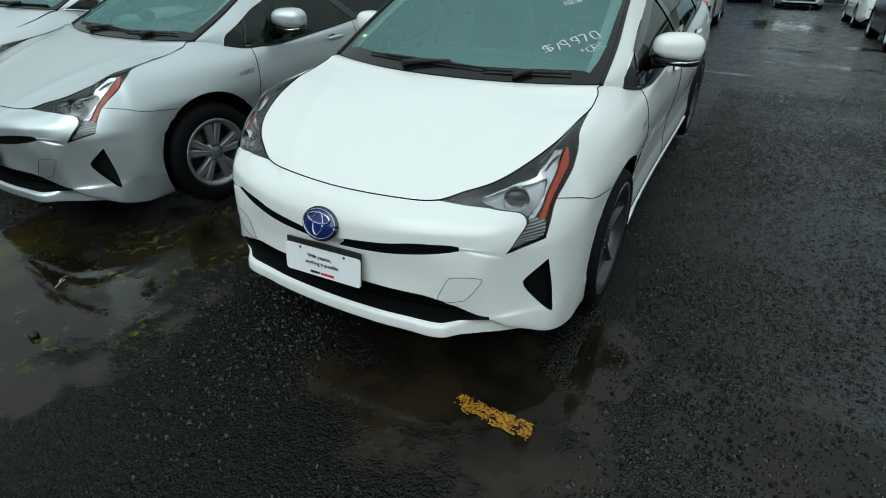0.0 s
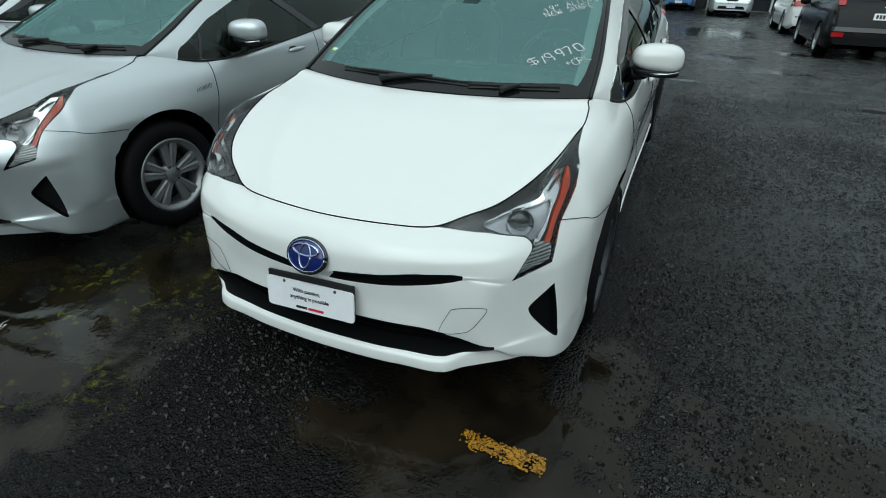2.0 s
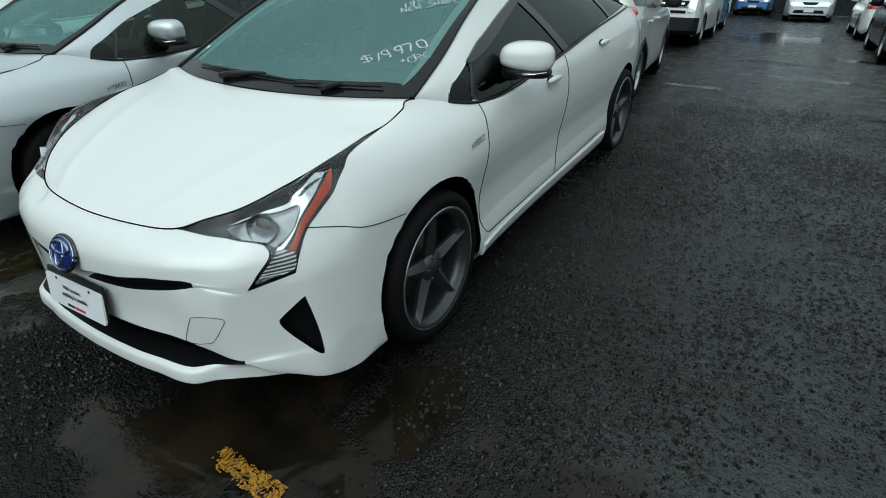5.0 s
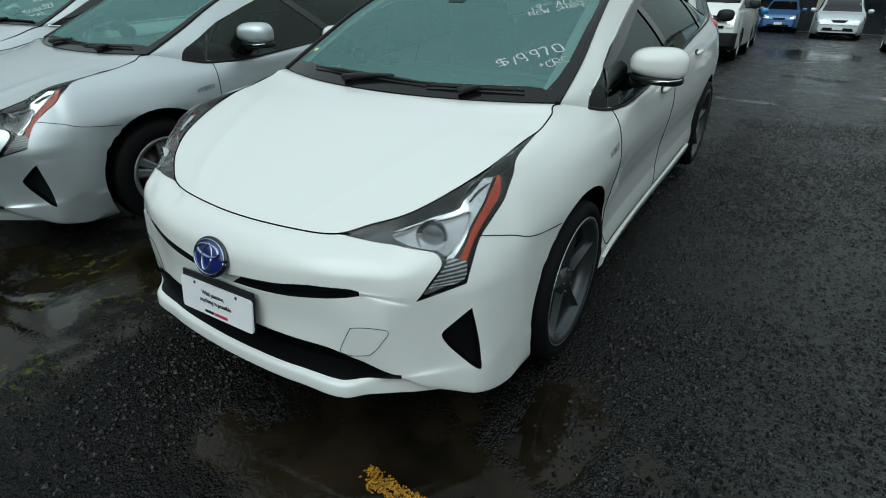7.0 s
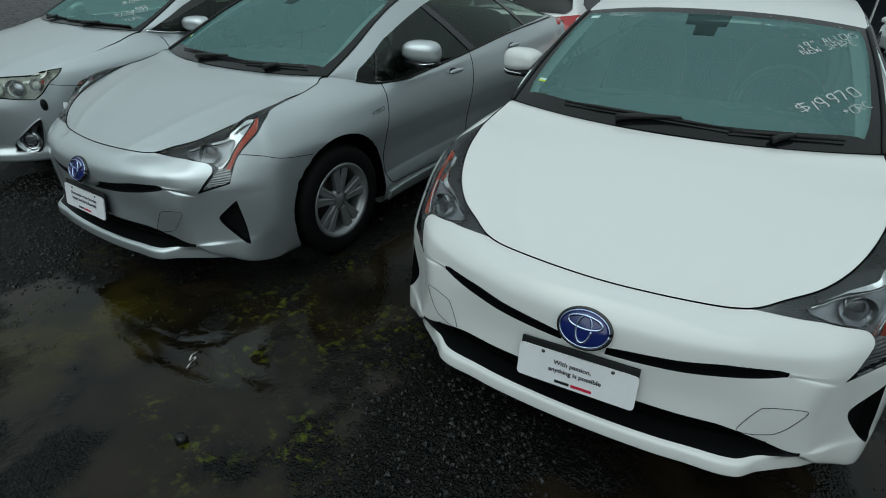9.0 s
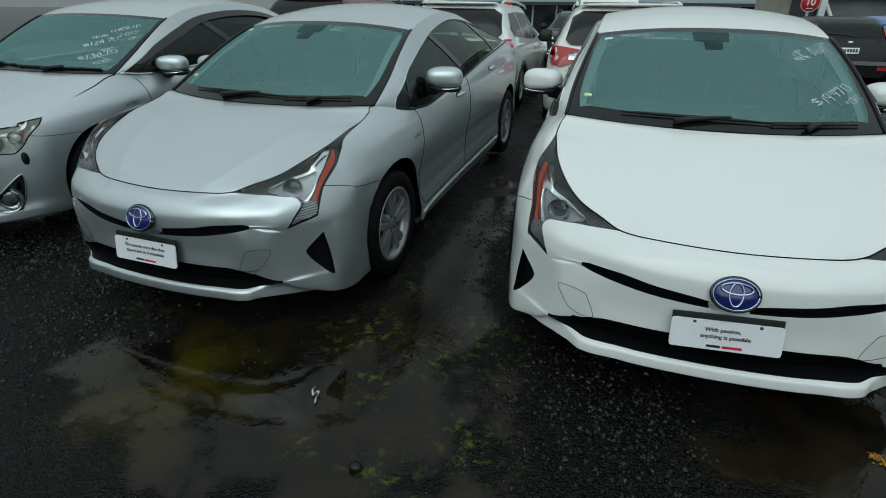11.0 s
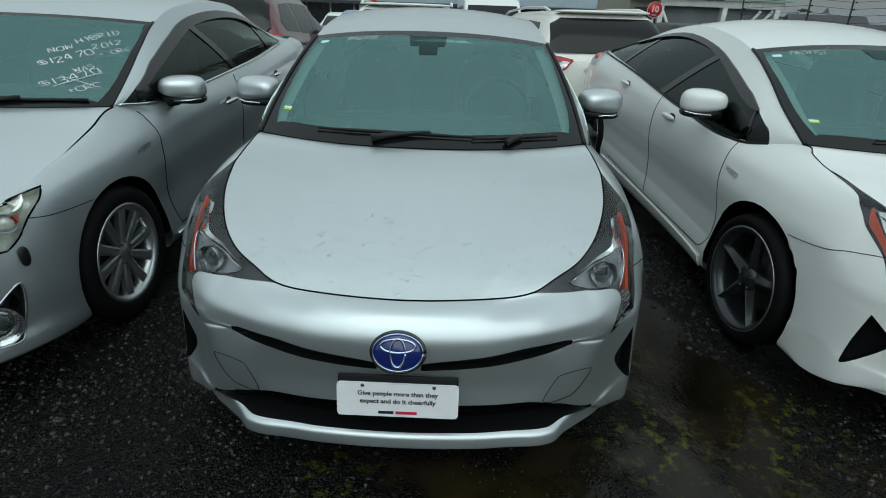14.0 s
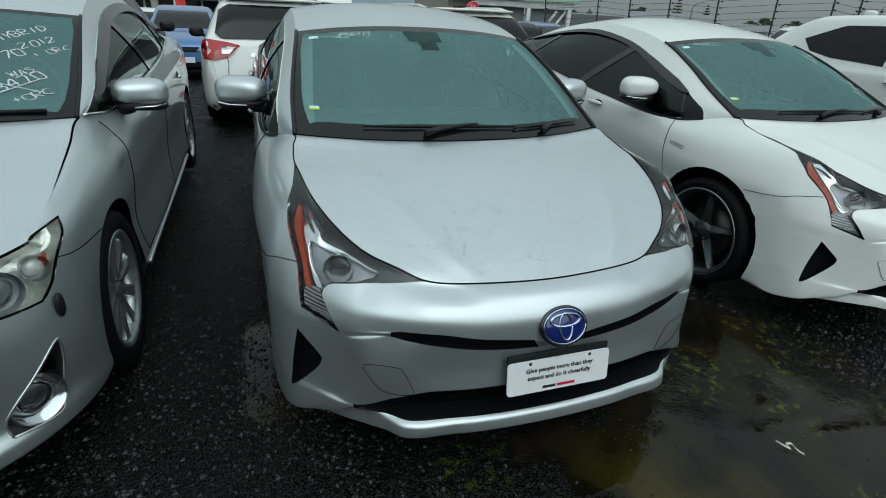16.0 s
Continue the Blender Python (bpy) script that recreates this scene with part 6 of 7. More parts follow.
    h = math_("ADD", math_("MULTIPLY", math_("SUBTRACT", 1.0, stones.outputs["Distance"]), 0.6), math_("MULTIPLY", math_("SUBTRACT", 1.0, pebbles.outputs["Distance"]), 0.5))
    dry = math_("SUBTRACT", 1.0, pool)
    h = math_("ADD", math_("MULTIPLY", h, dry), math_("MULTIPLY", rip.outputs["Fac"], ramp(wide.outputs["Fac"], 0.40, 0.62, 0.03, 0.22)))
    bp = t.nodes.new("ShaderNodeBump")
    bp.inputs["Strength"].default_value, bp.inputs["Distance"].default_value = 0.95, 0.010
    L(h, bp.inputs["Height"])
    L(bp.outputs[0], b.inputs["Normal"])
    return m


M["asphalt"] = asphalt_mat()
M["yellow"] = mat("worn_yellow_paint", (0.46, 0.22, 0.008), 0.5, color2=(0.20, 0.085, 0.006), scale=120, mottle=30)
M["gravel"] = mat("loose_wet_gravel", (0.014, 0.013, 0.0125), 0.3, spec=0.3, grain=0.8, scale=25, mottle=60)
M["ribbon"] = mat("white_plastic_ribbon", (0.62, 0.60, 0.56), 0.5, grain=0.2, scale=90)
M["mossleaf"] = mat("moss", (0.055, 0.068, 0.010), 0.9, grain=0.6, scale=60)
M["wall"] = mat("weathered_grey_wall", (0.34, 0.35, 0.35), 0.8, grain=0.25, scale=6, mottle=0.6)
M["fascia"] = mat("pale_blue_fascia", (0.46, 0.55, 0.63), 0.5, grain=0.12, scale=3, mottle=0.4)
M["beige"] = mat("beige_wall", (0.36, 0.34, 0.28), 0.8, grain=0.25, scale=5, mottle=0.7)
M["mesh"] = mat("grey_shade_mesh", (0.17, 0.18, 0.18), 0.85, grain=0.3, scale=30, mottle=0.8)
M["steel"] = mat("white_painted_steel", (0.62, 0.63, 0.60), 0.5, grain=0.2, scale=8)
M["green"] = mat("pale_green_trim", (0.34, 0.48, 0.38), 0.5, grain=0.15, scale=5)
M["signred"] = mat("red_sign", (0.55, 0.016, 0.02), 0.4, grain=0.1, scale=10)
M["roofing"] = mat("grey_roofing", (0.22, 0.23, 0.24), 0.7, grain=0.3, scale=2)
M["darkroof"] = mat("dark_roofing", (0.05, 0.05, 0.055), 0.7, grain=0.3, scale=2)
M["timber"] = mat("weathered_post", (0.045, 0.04, 0.036), 0.85, grain=0.4, scale=15)
M["wire"] = mat("fence_wire", (0.06, 0.06, 0.06), 0.5, 0.6)
M["leaf"] = mat("dark_foliage", (0.035, 0.055, 0.022), 0.85, grain=0.5, scale=3)
M["window_far"] = mat("dark_shop_window", (0.012, 0.016, 0.020), 0.06, grain=0.2, scale=2)
M["redflag"] = mat("red_banner_cloth", (0.70, 0.04, 0.025), 0.6, grain=0.2, scale=10)


def make_ground():
    xs = lin(-400, -40, 10)[:-1] + lin(-40, -8, 12)[:-1] + lin(-8, 8, 90)[:-1] + lin(8, 40, 16)[:-1] + lin(40, 400, 10)
    ys = lin(-300, -30, 8)[:-1] + lin(-30, -4, 10)[:-1] + lin(-4, 26, 130)[:-1] + lin(26, 80, 16)[:-1] + lin(80, 700, 12)
    bm = flat_grid(xs, ys)
    for v in bm.verts:
        r = math.hypot(v.co.x - 0, v.co.y)
        near = 0.004 * noise.noise((v.co.x * 1.1, v.co.y * 1.1, 0)) if r < 8 else 0
        v.co.z = max(ground_z(v.co.x, v.co.y), -40) + near
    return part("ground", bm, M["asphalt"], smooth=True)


tagged(make_ground(), "wet black asphalt yard with puddles, grit and moss", "ground", kind="structure")

hatch_car("white_hatchback", pose(0, 0, 0), M["white"], (.318, .21, .253, "star", M["gunmetal"], .782), [("With passion,", .021, .022, -.01), ("anything is possible", .021, -.004, 0)], "white hybrid hatchback with dark five-spoke wheels, wet with rain", [("$19970", .072, 1.04, .735, 40, .15), ("+ORC", .048, .93, .87, 38, .1), ("19\" ALLOYS", .050, 2.42, .74, 37, .1), ("NEW SHAPE", .046, 2.24, .74, 35, .1), ("P604751", .045, 2.72, -.62, -2, .3)], M["darkglass"], 1100, -2.8)
hatch_car("silver_hatchback", pose(-2.489, -.056, 0, 0, 0, -2.85), M["silver"], (.313, .20, .212, "cover", M["covergrey"], .765), [("Give people more than they", .021, .022, 0), ("expect and do it cheerfully", .021, -.004, 0)], "silver hybrid hatchback beaded with rain, parked beside the white one", [("#66414", .05, 2.72, -.55, -2, .3)], M["sideglass"], 4600)
saloon_car(pose(-4.78, .16, 0, 0, 0, -3.0))

# -- estates and cars behind
wagon("white_estate", stand(-.78, 9.57, 185.5, 4.8) @ Matrix.Diagonal((1, 1, .92, 1)), "pearl white estate backed up to the white hatchback", M["cream"])
wagon("white_estate", stand(-2.71, 5.68 + 4.8, 180, 4.8) @ Matrix.Diagonal((1, 1, .94, 1)), "white estate with dark tinted rear window behind the silver hatchback", M["white"])
wagon("red_estate", stand(-5.12, 5.7 + 4.8, 180, 4.8), "dark red estate with silver roof rails behind the saloon", M["red_car"])


def front_face(car, end, side, lamp, grille, screen, plate_z, W):
    f = end(False)
    for sd in (1, -1):
        stick(car, "headlamp", [(sd * x, z) for x, z in lamp], f, M["lampchrome"], .06, .01, smooth=2)
    if grille:
        stick(car, "grille", grille, f, M["grille"], .08, .01)
    stick(car, "windscreen", screen, f, M["frit"], .08, .006)
    plate_at(car, f, 0, plate_z, mt=M["paleplate"], bars=False)


def suv_front(name, m, paint, label):
    top = [(0, .78), (.10, .90), (.5, 1.00), (1.05, 1.07), (1.5, 1.32), (1.95, 1.53), (2.5, 1.60), (3.5, 1.58), (4.1, 1.45), (4.4, 1.05), (4.5, .6)]
    sw = [[(1.65, 1.09), (2.05, 1.42), (2.6, 1.47), (2.6, 1.07)], [(2.66, 1.07), (2.66, 1.47), (3.5, 1.44), (3.8, 1.2), (3.5, 1.1)]]
    car, side, end = far_car(name, m, paint, label, 4.5, 1.78, .9, 2.63, top, 1.02, .60, (.78, .84), side_win=sw, low=.22)
    front_face(car, end, side, [(.80, .78), (.52, .76), (.50, .84), (.62, .90), (.80, .93)], [(-.42, .70), (.42, .70), (.47, .84), (-.47, .84)], [(-.66, 1.10), (.66, 1.10), (.54, 1.47), (-.54, 1.47)], .52, 1.78)
    stick(car, "grille_bar", [(-.38, .755), (.38, .755), (.38, .785), (-.38, .785)], end(False), M["chrome"], .1, .02)
    stick(car, "lower_grille", [(-.60, .36), (.60, .36), (.55, .46), (-.55, .46)], end(False), M["grille"], .1, .01)
    mirror_pair(car, M["plastic"], 1.0, 1.55, 1.12)
    for sd in (1, -1):
        part("roof_rail", tube(bmesh.new(), [(sd * .58, 1.9, 1.54), (sd * .58, 2.1, 1.62), (sd * .58, 3.5, 1.61), (sd * .58, 3.7, 1.54)], .018, 8), M["plastic"], car)
    return car


suv_front("dark_estate", stand(-1.72, 15.0, 0, 4.5), M["darkpaint"], "charcoal estate facing the lane between the cars")


def small_hatch(name, m, paint, label):
    top = [(0, .62), (.08, .76), (.5, .92), (.95, 1.02), (1.4, 1.28), (1.8, 1.46), (2.3, 1.53), (3.1, 1.50), (3.6, 1.30), (3.85, 1.0), (3.95, .6)]
    sw = [[(1.25, 1.0), (1.75, 1.34), (2.3, 1.42), (2.3, .98)], [(2.36, .98), (2.36, 1.42), (3.0, 1.38), (3.4, 1.15), (3.1, 1.02)]]
    car, side, end = far_car(name, m, paint, label, 3.95, 1.70, .82, 2.5, top, .96, .58, (.74, .84), (.30, .18, .20, "ten"), side_win=sw)
    front_face(car, end, side, [(.78, .66), (.50, .64), (.46, .70), (.66, .80), (.78, .80)], [(-.22, .58), (.22, .58), (.30, .68), (-.30, .68)], [(-.64, 1.04), (.64, 1.04), (.52, 1.40), (-.52, 1.40)], .42, 1.70)
    stick(car, "lower_grille", [(-.50, .28), (.50, .28), (.46, .38), (-.46, .38)], end(False), M["grille"], .1, .01)
    b = end(True)
    stick(car, "rear_window", [(-.56, 1.06), (.56, 1.06), (.48, 1.36), (-.48, 1.36)], b, M["frit"], .1)
    for sd in (1, -1):
        stick(car, "tail_lamp", [(sd * x, z) for x, z in ((.80, .80), (.66, .80), (.62, 1.05), (.76, 1.10))], b, M["redlamp"], .08, .01)
    mirror_pair(car, paint, .95, 1.35, 1.05)
    return car


small_hatch("blue_hatchback", stand(-4.1, 11.9, 0, 3.95), M["blue_car"], "light blue hatchback facing down the row")
small_hatch("white_hatchback_small", stand(-5.5, 17.5, 0, 3.95), M["white"], "small white hatchback at the back of the yard")
small_hatch("blue_hatchback", stand(0.0, 32, 0, 3.95), M["blue_car"], "blue people carrier facing the yard across a puddle")
small_hatch("teal_hatchback", stand(-.9, 21.5, 180, 3.95), M["teal_car"], "bright blue hatchback beyond the white van")
small_hatch("blue_coupe", stand(6.1, 11.9, 8, 3.95), M["blue_car"], "blue hatchback parked beside the black one")


def people_mover(name, m, paint, label):
    top = [(0, .60), (.10, .80), (.5, .98), (.85, 1.06), (1.5, 1.42), (2.0, 1.62), (2.6, 1.70), (4.0, 1.66), (4.5, 1.45), (4.7, 1.0), (4.75, .6)]
    sw = [[(1.2, 1.05), (1.9, 1.48), (2.3, 1.55), (2.3, 1.02)], [(2.36, 1.02), (2.36, 1.56), (3.3, 1.56), (3.3, 1.02)], [(3.36, 1.02), (3.36, 1.56), (4.2, 1.5), (4.2, 1.04)]]
    car, side, end = far_car(name, m, paint, label, 4.75, 1.80, .92, 2.85, top, 1.0, .66, (.76, .88), (.32, .2, .21, "ten"), side_win=sw)
    front_face(car, end, side, [(.82, .72), (.52, .68), (.48, .73), (.70, .84), (.82, .86)], [(-.20, .66), (.20, .66), (.30, .76), (-.30, .76)], [(-.70, 1.08), (.70, 1.08), (.58, 1.56), (-.58, 1.56)], .44, 1.8)
    stick(car, "lower_grille", [(-.56, .34), (.56, .34), (.50, .46), (-.50, .46)], end(False), M["grille"], .1, .01)
    mirror_pair(car, paint, 1.02, 1.35, 1.10)
    return car


people_mover("silver_people_carrier", stand(2.35, 27.6, 0, 4.75), M["silver_b"], "silver people carrier facing the yard")


def van(m):
    top = [(0, .85), (.04, 1.05), (.25, 1.25), (.75, 1.75), (1.05, 1.92), (1.6, 1.98), (4.4, 1.98), (4.65, 1.90), (4.70, .6)]
    sw = [[(.55, 1.20), (.95, 1.70), (1.5, 1.74), (1.5, 1.12)], [(1.6, 1.15), (1.6, 1.74), (2.9, 1.74), (2.9, 1.15)]]
    car, side, end = far_car("white_van", m, M["white"], "white delivery van with a black bumper facing the yard", 4.7, 1.70, 1.05, 2.57, top, 1.10, .72, (.90, .95), (.34, .2, .22, "cover"), side_win=sw, low=.22)
    f = end(False)
    stick(car, "bumper", [(-.85, .26), (.85, .26), (.85, .62), (-.85, .62)], f, M["plastic"], .1, .05, "black plastic bumper", thick=.07)
    stick(car, "grille", [(-.55, .84), (.55, .84), (.60, .96), (-.60, .96)], f, M["grille"], .1, .01)
    stick(car, "lower_grille", [(-.55, .70), (.55, .70), (.55, .76), (-.55, .76)], f, M["grille"], .1, .01)
    stick(car, "grille_bar", [(-.50, .885), (.50, .885), (.50, .915), (-.50, .915)], f, M["chrome"], .1, .02)
    for sd in (1, -1):
        stick(car, "headlamp", [(sd * x, z) for x, z in ((.82, .74), (.60, .72), (.60, .96), (.80, 1.0))], f, M["lampchrome"], .08, .015)
    stick(car, "windscreen", [(-.74, 1.22), (.74, 1.22), (.64, 1.74), (-.64, 1.74)], f, M["frit"], .1, .006)
    plate_at(car, f, -.02, .46, mt=M["paleplate"], bars=False)
    mirror_pair(car, M["plastic"], 1.0, .62, 1.20)
    for x in (-.45, .45):
        part("wiper", tube(bmesh.new(), [f(x, 1.22, -.03), f(x + .3, 1.27, -.03)], .008, 6), M["plastic"], car)
    return car


van(stand(-.75, 13.0, 0, 4.7))


def black_hatch(m):
    top = [(0, .62), (.08, .74), (.5, .90), (1.1, .98), (1.6, 1.24), (2.0, 1.42), (2.6, 1.49), (3.5, 1.46), (3.9, 1.32), (4.15, 1.02), (4.28, .92), (4.34, .55)]
    sw = [[(1.45, .98), (1.95, 1.30), (2.5, 1.38), (2.5, .96)], [(2.56, .96), (2.56, 1.38), (3.3, 1.34), (3.6, 1.12), (3.3, 1.0)]]
    car, side, end = far_car("black_hatchback", m, M["black_car"], "black five-door hatchback seen from behind", 4.34, 1.78, .90, 2.64, top, .95, .60, (.76, .86), (.32, .21, .22, "ten"), side_win=sw)
    b = end(True)
    stick(car, "rear_window", [(-.58, 1.06), (.58, 1.06), (.62, 1.12), (.52, 1.36), (-.52, 1.36), (-.62, 1.12)], b, M["frit"], .08)
    stick(car, "rear_wiper", [(-.05, 1.09), (.40, 1.12), (.40, 1.14), (-.05, 1.12)], b, M["plastic"], .1, .02)
    for sd in (1, -1):
        stick(car, "tail_lamp", [(sd * x, z) for x, z in ((.80, .98), (.68, .98), (.60, 1.30), (.68, 1.33))], b, M["redlamp"], .06, .014, "tall red tail lamp")
        stick(car, "rear_reflector", [(sd * .78, .42), (sd * .58, .42), (sd * .58, .50), (sd * .78, .50)], b, M["redlamp"], .06, .014)
    stick(car, "bumper", [(-.86, .52), (.86, .52), (.86, .60), (-.86, .60)], b, M["gloss"], .1, .03, thick=.05)
    blobm = part("emblem", blob(b(0, .96, -.01), (.055, .01, .022), 2, 20, 8), M["chrome"], car)
    plate_at(car, b, 0, .80)
    mirror_pair(car, M["black_car"], .97, 1.5, 1.0)
    return car


black_hatch(stand(4.30, 12.0 + 4.34, 180, 4.34))


def white_saloon(m):
    top = [(0, .62), (.08, .74), (.6, .90), (1.2, .97), (1.7, 1.22), (2.1, 1.38), (2.7, 1.44), (3.3, 1.36), (3.8, 1.10), (4.2, 1.05), (4.5, 1.0), (4.58, .55)]
    sw = [[(1.5, .97), (2.0, 1.26), (2.5, 1.34), (2.5, .96)], [(2.56, .96), (2.56, 1.34), (3.1, 1.28), (3.5, 1.06), (3.2, 1.0)]]
    car, side, end = far_car("white_saloon", m, M["white"], "white saloon with red tail lamps at the back of the lane", 4.58, 1.77, .92, 2.66, top, .94, .58, (.74, .84), (.32, .2, .22, "ten"), side_win=sw)
    b = end(True)
    for sd in (1, -1):
        stick(car, "tail_lamp", [(sd * x, z) for x, z in ((.84, .78), (.50, .80), (.50, .92), (.84, .96))], b, M["redlamp"], .06, .014, "red wrap-round tail lamp")
    stick(car, "rear_window", [(-.55, 1.10), (.55, 1.10), (.48, 1.30), (-.48, 1.30)], b, M["frit"], .1)
    plate_at(car, b, 0, .62)
    mirror_pair(car, M["white"], .96, 1.55, 1.0)
    return car


white_saloon(stand(4.3, 17.8 + 4.58, 180, 4.58))


def white_crossover(m):
    top = [(0, .72), (.10, .86), (.6, .98), (1.15, 1.05), (1.6, 1.32), (2.05, 1.55), (2.6, 1.63), (3.6, 1.60), (4.1, 1.42), (4.4, 1.05), (4.5, .6)]
    sw = [[(1.55, 1.05), (2.05, 1.42), (2.6, 1.50), (2.6, 1.05)], [(2.64, 1.06), (2.64, 1.50), (3.3, 1.48), (3.75, 1.30), (3.6, 1.16), (3.3, 1.10)]]
    car, side, end = far_car("white_crossover", m, M["white"], "white crossover with dark rear windows across the empty bays", 4.5, 1.82, .92, 2.66, top, 1.02, .62, (.76, .84), (.35, .22, .24, "ten"), side_win=sw, low=.22)
    front_face(car, end, side, [(.80, .74), (.50, .72), (.48, .80), (.80, .88)], [(-.42, .60), (.42, .60), (.47, .76), (-.47, .76)], [(-.66, 1.08), (.66, 1.08), (.54, 1.48), (-.54, 1.48)], .48, 1.8)
    mirror_pair(car, M["white"], 1.02, 1.6, 1.10)
    for sd in (1, -1):
        for y in (2.45, 3.25):
            part("door_handle", blob(side(sd)(y, .90, -.014), (.018, .10, .016), 2.6, 14, 8), M["chrome"], car)
    part("fin_aerial", blob((0, 3.5, 1.64), (.03, .09, .04), 2.2, 14, 8), M["white"], car)
    return car


white_crossover(stand(4.65, .35, 0, 4.5))
suv_front("white_estate_far", stand(9.3, 9.0, -75, 4.5), M["white"], "white four-wheel drive beyond the crossover")


# -- buildings behind
def showroom():
    """Long low building with a pale fascia over a row of windows."""
    b = thing("showroom", Matrix.Translation((-4.1, 34, -2.25)), "long grey showroom with a pale blue fascia over dark windows", "building")
    part("wall", boxed((-16, .15, -2), (13, 6, 4.2)), M["wall"], b)
    part("fascia", boxed((-16.2, -.5, 2.85), (13.2, .6, 4.5), .05), M["fascia"], b, "pale blue fascia")
    part("sill_wall", boxed((-16, 0, -2), (13, .14, .55)), M["wall"], b)
    part("soffit_strip", boxed((-16.2, -.55, 2.70), (13.2, .15, 2.84)), M["darkroof"], b)
    for k in range(20):
        x = -15.8 + k * 1.44
        w = part("window", boxed((x + .04, .02, .58), (x + 1.36, .12, 2.68)), M["window_far"], b)
        part("mullion", boxed((x - .05, -.03, .56), (x + .03, .13, 2.70)), M["steel"], w)
    for x in (-9, -2.5, 5.5):
        part("column", boxed((x, -.42, -2), (x + .35, -.1, 2.7), .02), M["beige"], b)
    part("roof", boxed((-16.3, -.6, 4.51), (13.3, 6.2, 4.62)), M["roofing"], b)


showroom()
# unseen wall added behind the camera; it darkens the cars' horizon reflections
tagged(part("unseen_south_wall", boxed((-45, -14.6, -1), (45, -14, 4.2), .03), M["mesh"]), "plain grey wall added out of view to darken low reflections", "wall", kind="structure")


def workshop():
    """Beige block with a number sign, and an open bay closed by shade mesh between braced white posts."""
    b = thing("workshop", Matrix.Translation((3.85, 17.4, -.80)), "beige workshop with grey mesh bays and white braced posts", "building")
    part("wall", boxed((.35, .3, -1), (1.6, 4, 2.6)), M["beige"], b)
    part("doorway", boxed((.55, .24, -1), (1.25, .32, 1.95)), M["darkroof"], b)
    part("beam", boxed((1.2, -.1, 2.02), (5.3, .12, 2.22), .01), M["steel"], b)
    part("gutter", boxed((.2, -.22, 2.24), (5.5, .14, 2.36), .02), M["green"], b, "pale green gutter")
    part("roof", boxed((.3, -.2, 2.62), (5.5, 4.2, 2.72)), M["roofing"], b)
    for x in (1.2, 3.3, 5.05):
        part("post", boxed((x, -.1, -1), (x + .16, .06, 2.02), .01), M["steel"], b)
    for x0, x1 in ((1.38, 3.28), (3.48, 5.03)):
        part("mesh_panel", grid_on(lambda u, v: Vector((u, .12 + .04 * math.sin(u * 5) * v, -1 + 3.0 * v)), lin(x0, x1, 24), lin(0, 1, 8)), M["mesh"], b, "grey shade mesh")
    for p, q in (((1.3, .0, 1.95), (2.2, .0, .5)), ((5.0, .0, 1.95), (4.0, .0, .7)), ((4.6, 0, 1.95), (4.2, 0, 1.4))):
        part("brace", tube(bmesh.new(), [p, q], .06, 4), M["steel"], b)
    part("back_wall", boxed((1.6, 3.8, -1), (5.3, 4, 2.5)), M["wall"], b)


workshop()
s = thing("number_sign", Matrix.Translation((4.47, 16.2, 1.11)), "round red sign with the number ten on a post", "sign")
disc = bmesh.new()
tube(disc, [(0, .02, 0), (0, -.012, 0)], .235, 40)
part("disc", disc, M["signred"], s, "red enamel disc")
ring = tube(bmesh.new(), [(.225 * math.cos(a), -.016, .225 * math.sin(a)) for a in lin(0, math.tau, 40)], .008, 6)
part("rim", ring, M["steel"], s)
t = text_mesh("10", .24, bold=.006)
bmesh.ops.transform(t, matrix=pose(0, -.02, .01, 90), verts=t.verts)
part("number", t, M["steel"], s, smooth=False)
part("caption_bar", boxed((-.08, -.018, -.15), (.08, -.014, -.13)), M["steel"], s)
part("post", boxed((-.03, .02, -2.0), (.03, .06, .1)), M["steel"], s)


# -- far roofs, trees, fence posts and wires under the sky
def shed(x, y, z, w, d, h, roof, wallm, label, pitch=.8, yaw=0):
    b = thing("far_building", pose(x, y, z, 0, 0, yaw), label, "building", "far roofs")
    part("wall", boxed((-w / 2, 0, -3), (w / 2, d, h)), wallm, b)
    bm = bmesh.new()
    a = [bm.verts.new(p) for p in ((-w / 2 - .3, -.3, h), (w / 2 + .3, -.3, h), (w / 2 + .3, d / 2, h + pitch), (-w / 2 - .3, d / 2, h + pitch), (-w / 2 - .3, d + .3, h), (w / 2 + .3, d + .3, h))]
    for f in ((0, 1, 2, 3), (3, 2, 5, 4), (0, 3, 4), (1, 5, 2), (0, 4, 5, 1)):
        bm.faces.new([a[k] for k in f])
    bmesh.ops.recalc_face_normals(bm, faces=bm.faces)
    part("roof", bm, roof, b, smooth=False)
    for k in range(int(w // 3)):
        part("window", boxed((-w / 2 + 1 + k * 3, -.06, h - 1.8), (-w / 2 + 2.4 + k * 3, .04, h - .7)), M["window_far"], b)


def polar(bearing, r):
    """A place by bearing from the lane in front of the cars, clockwise from +y."""
    a = radians(bearing * 0.925 + 2.9)
    return -3.0 + r * math.sin(a), -1.1 + r * math.cos(a)


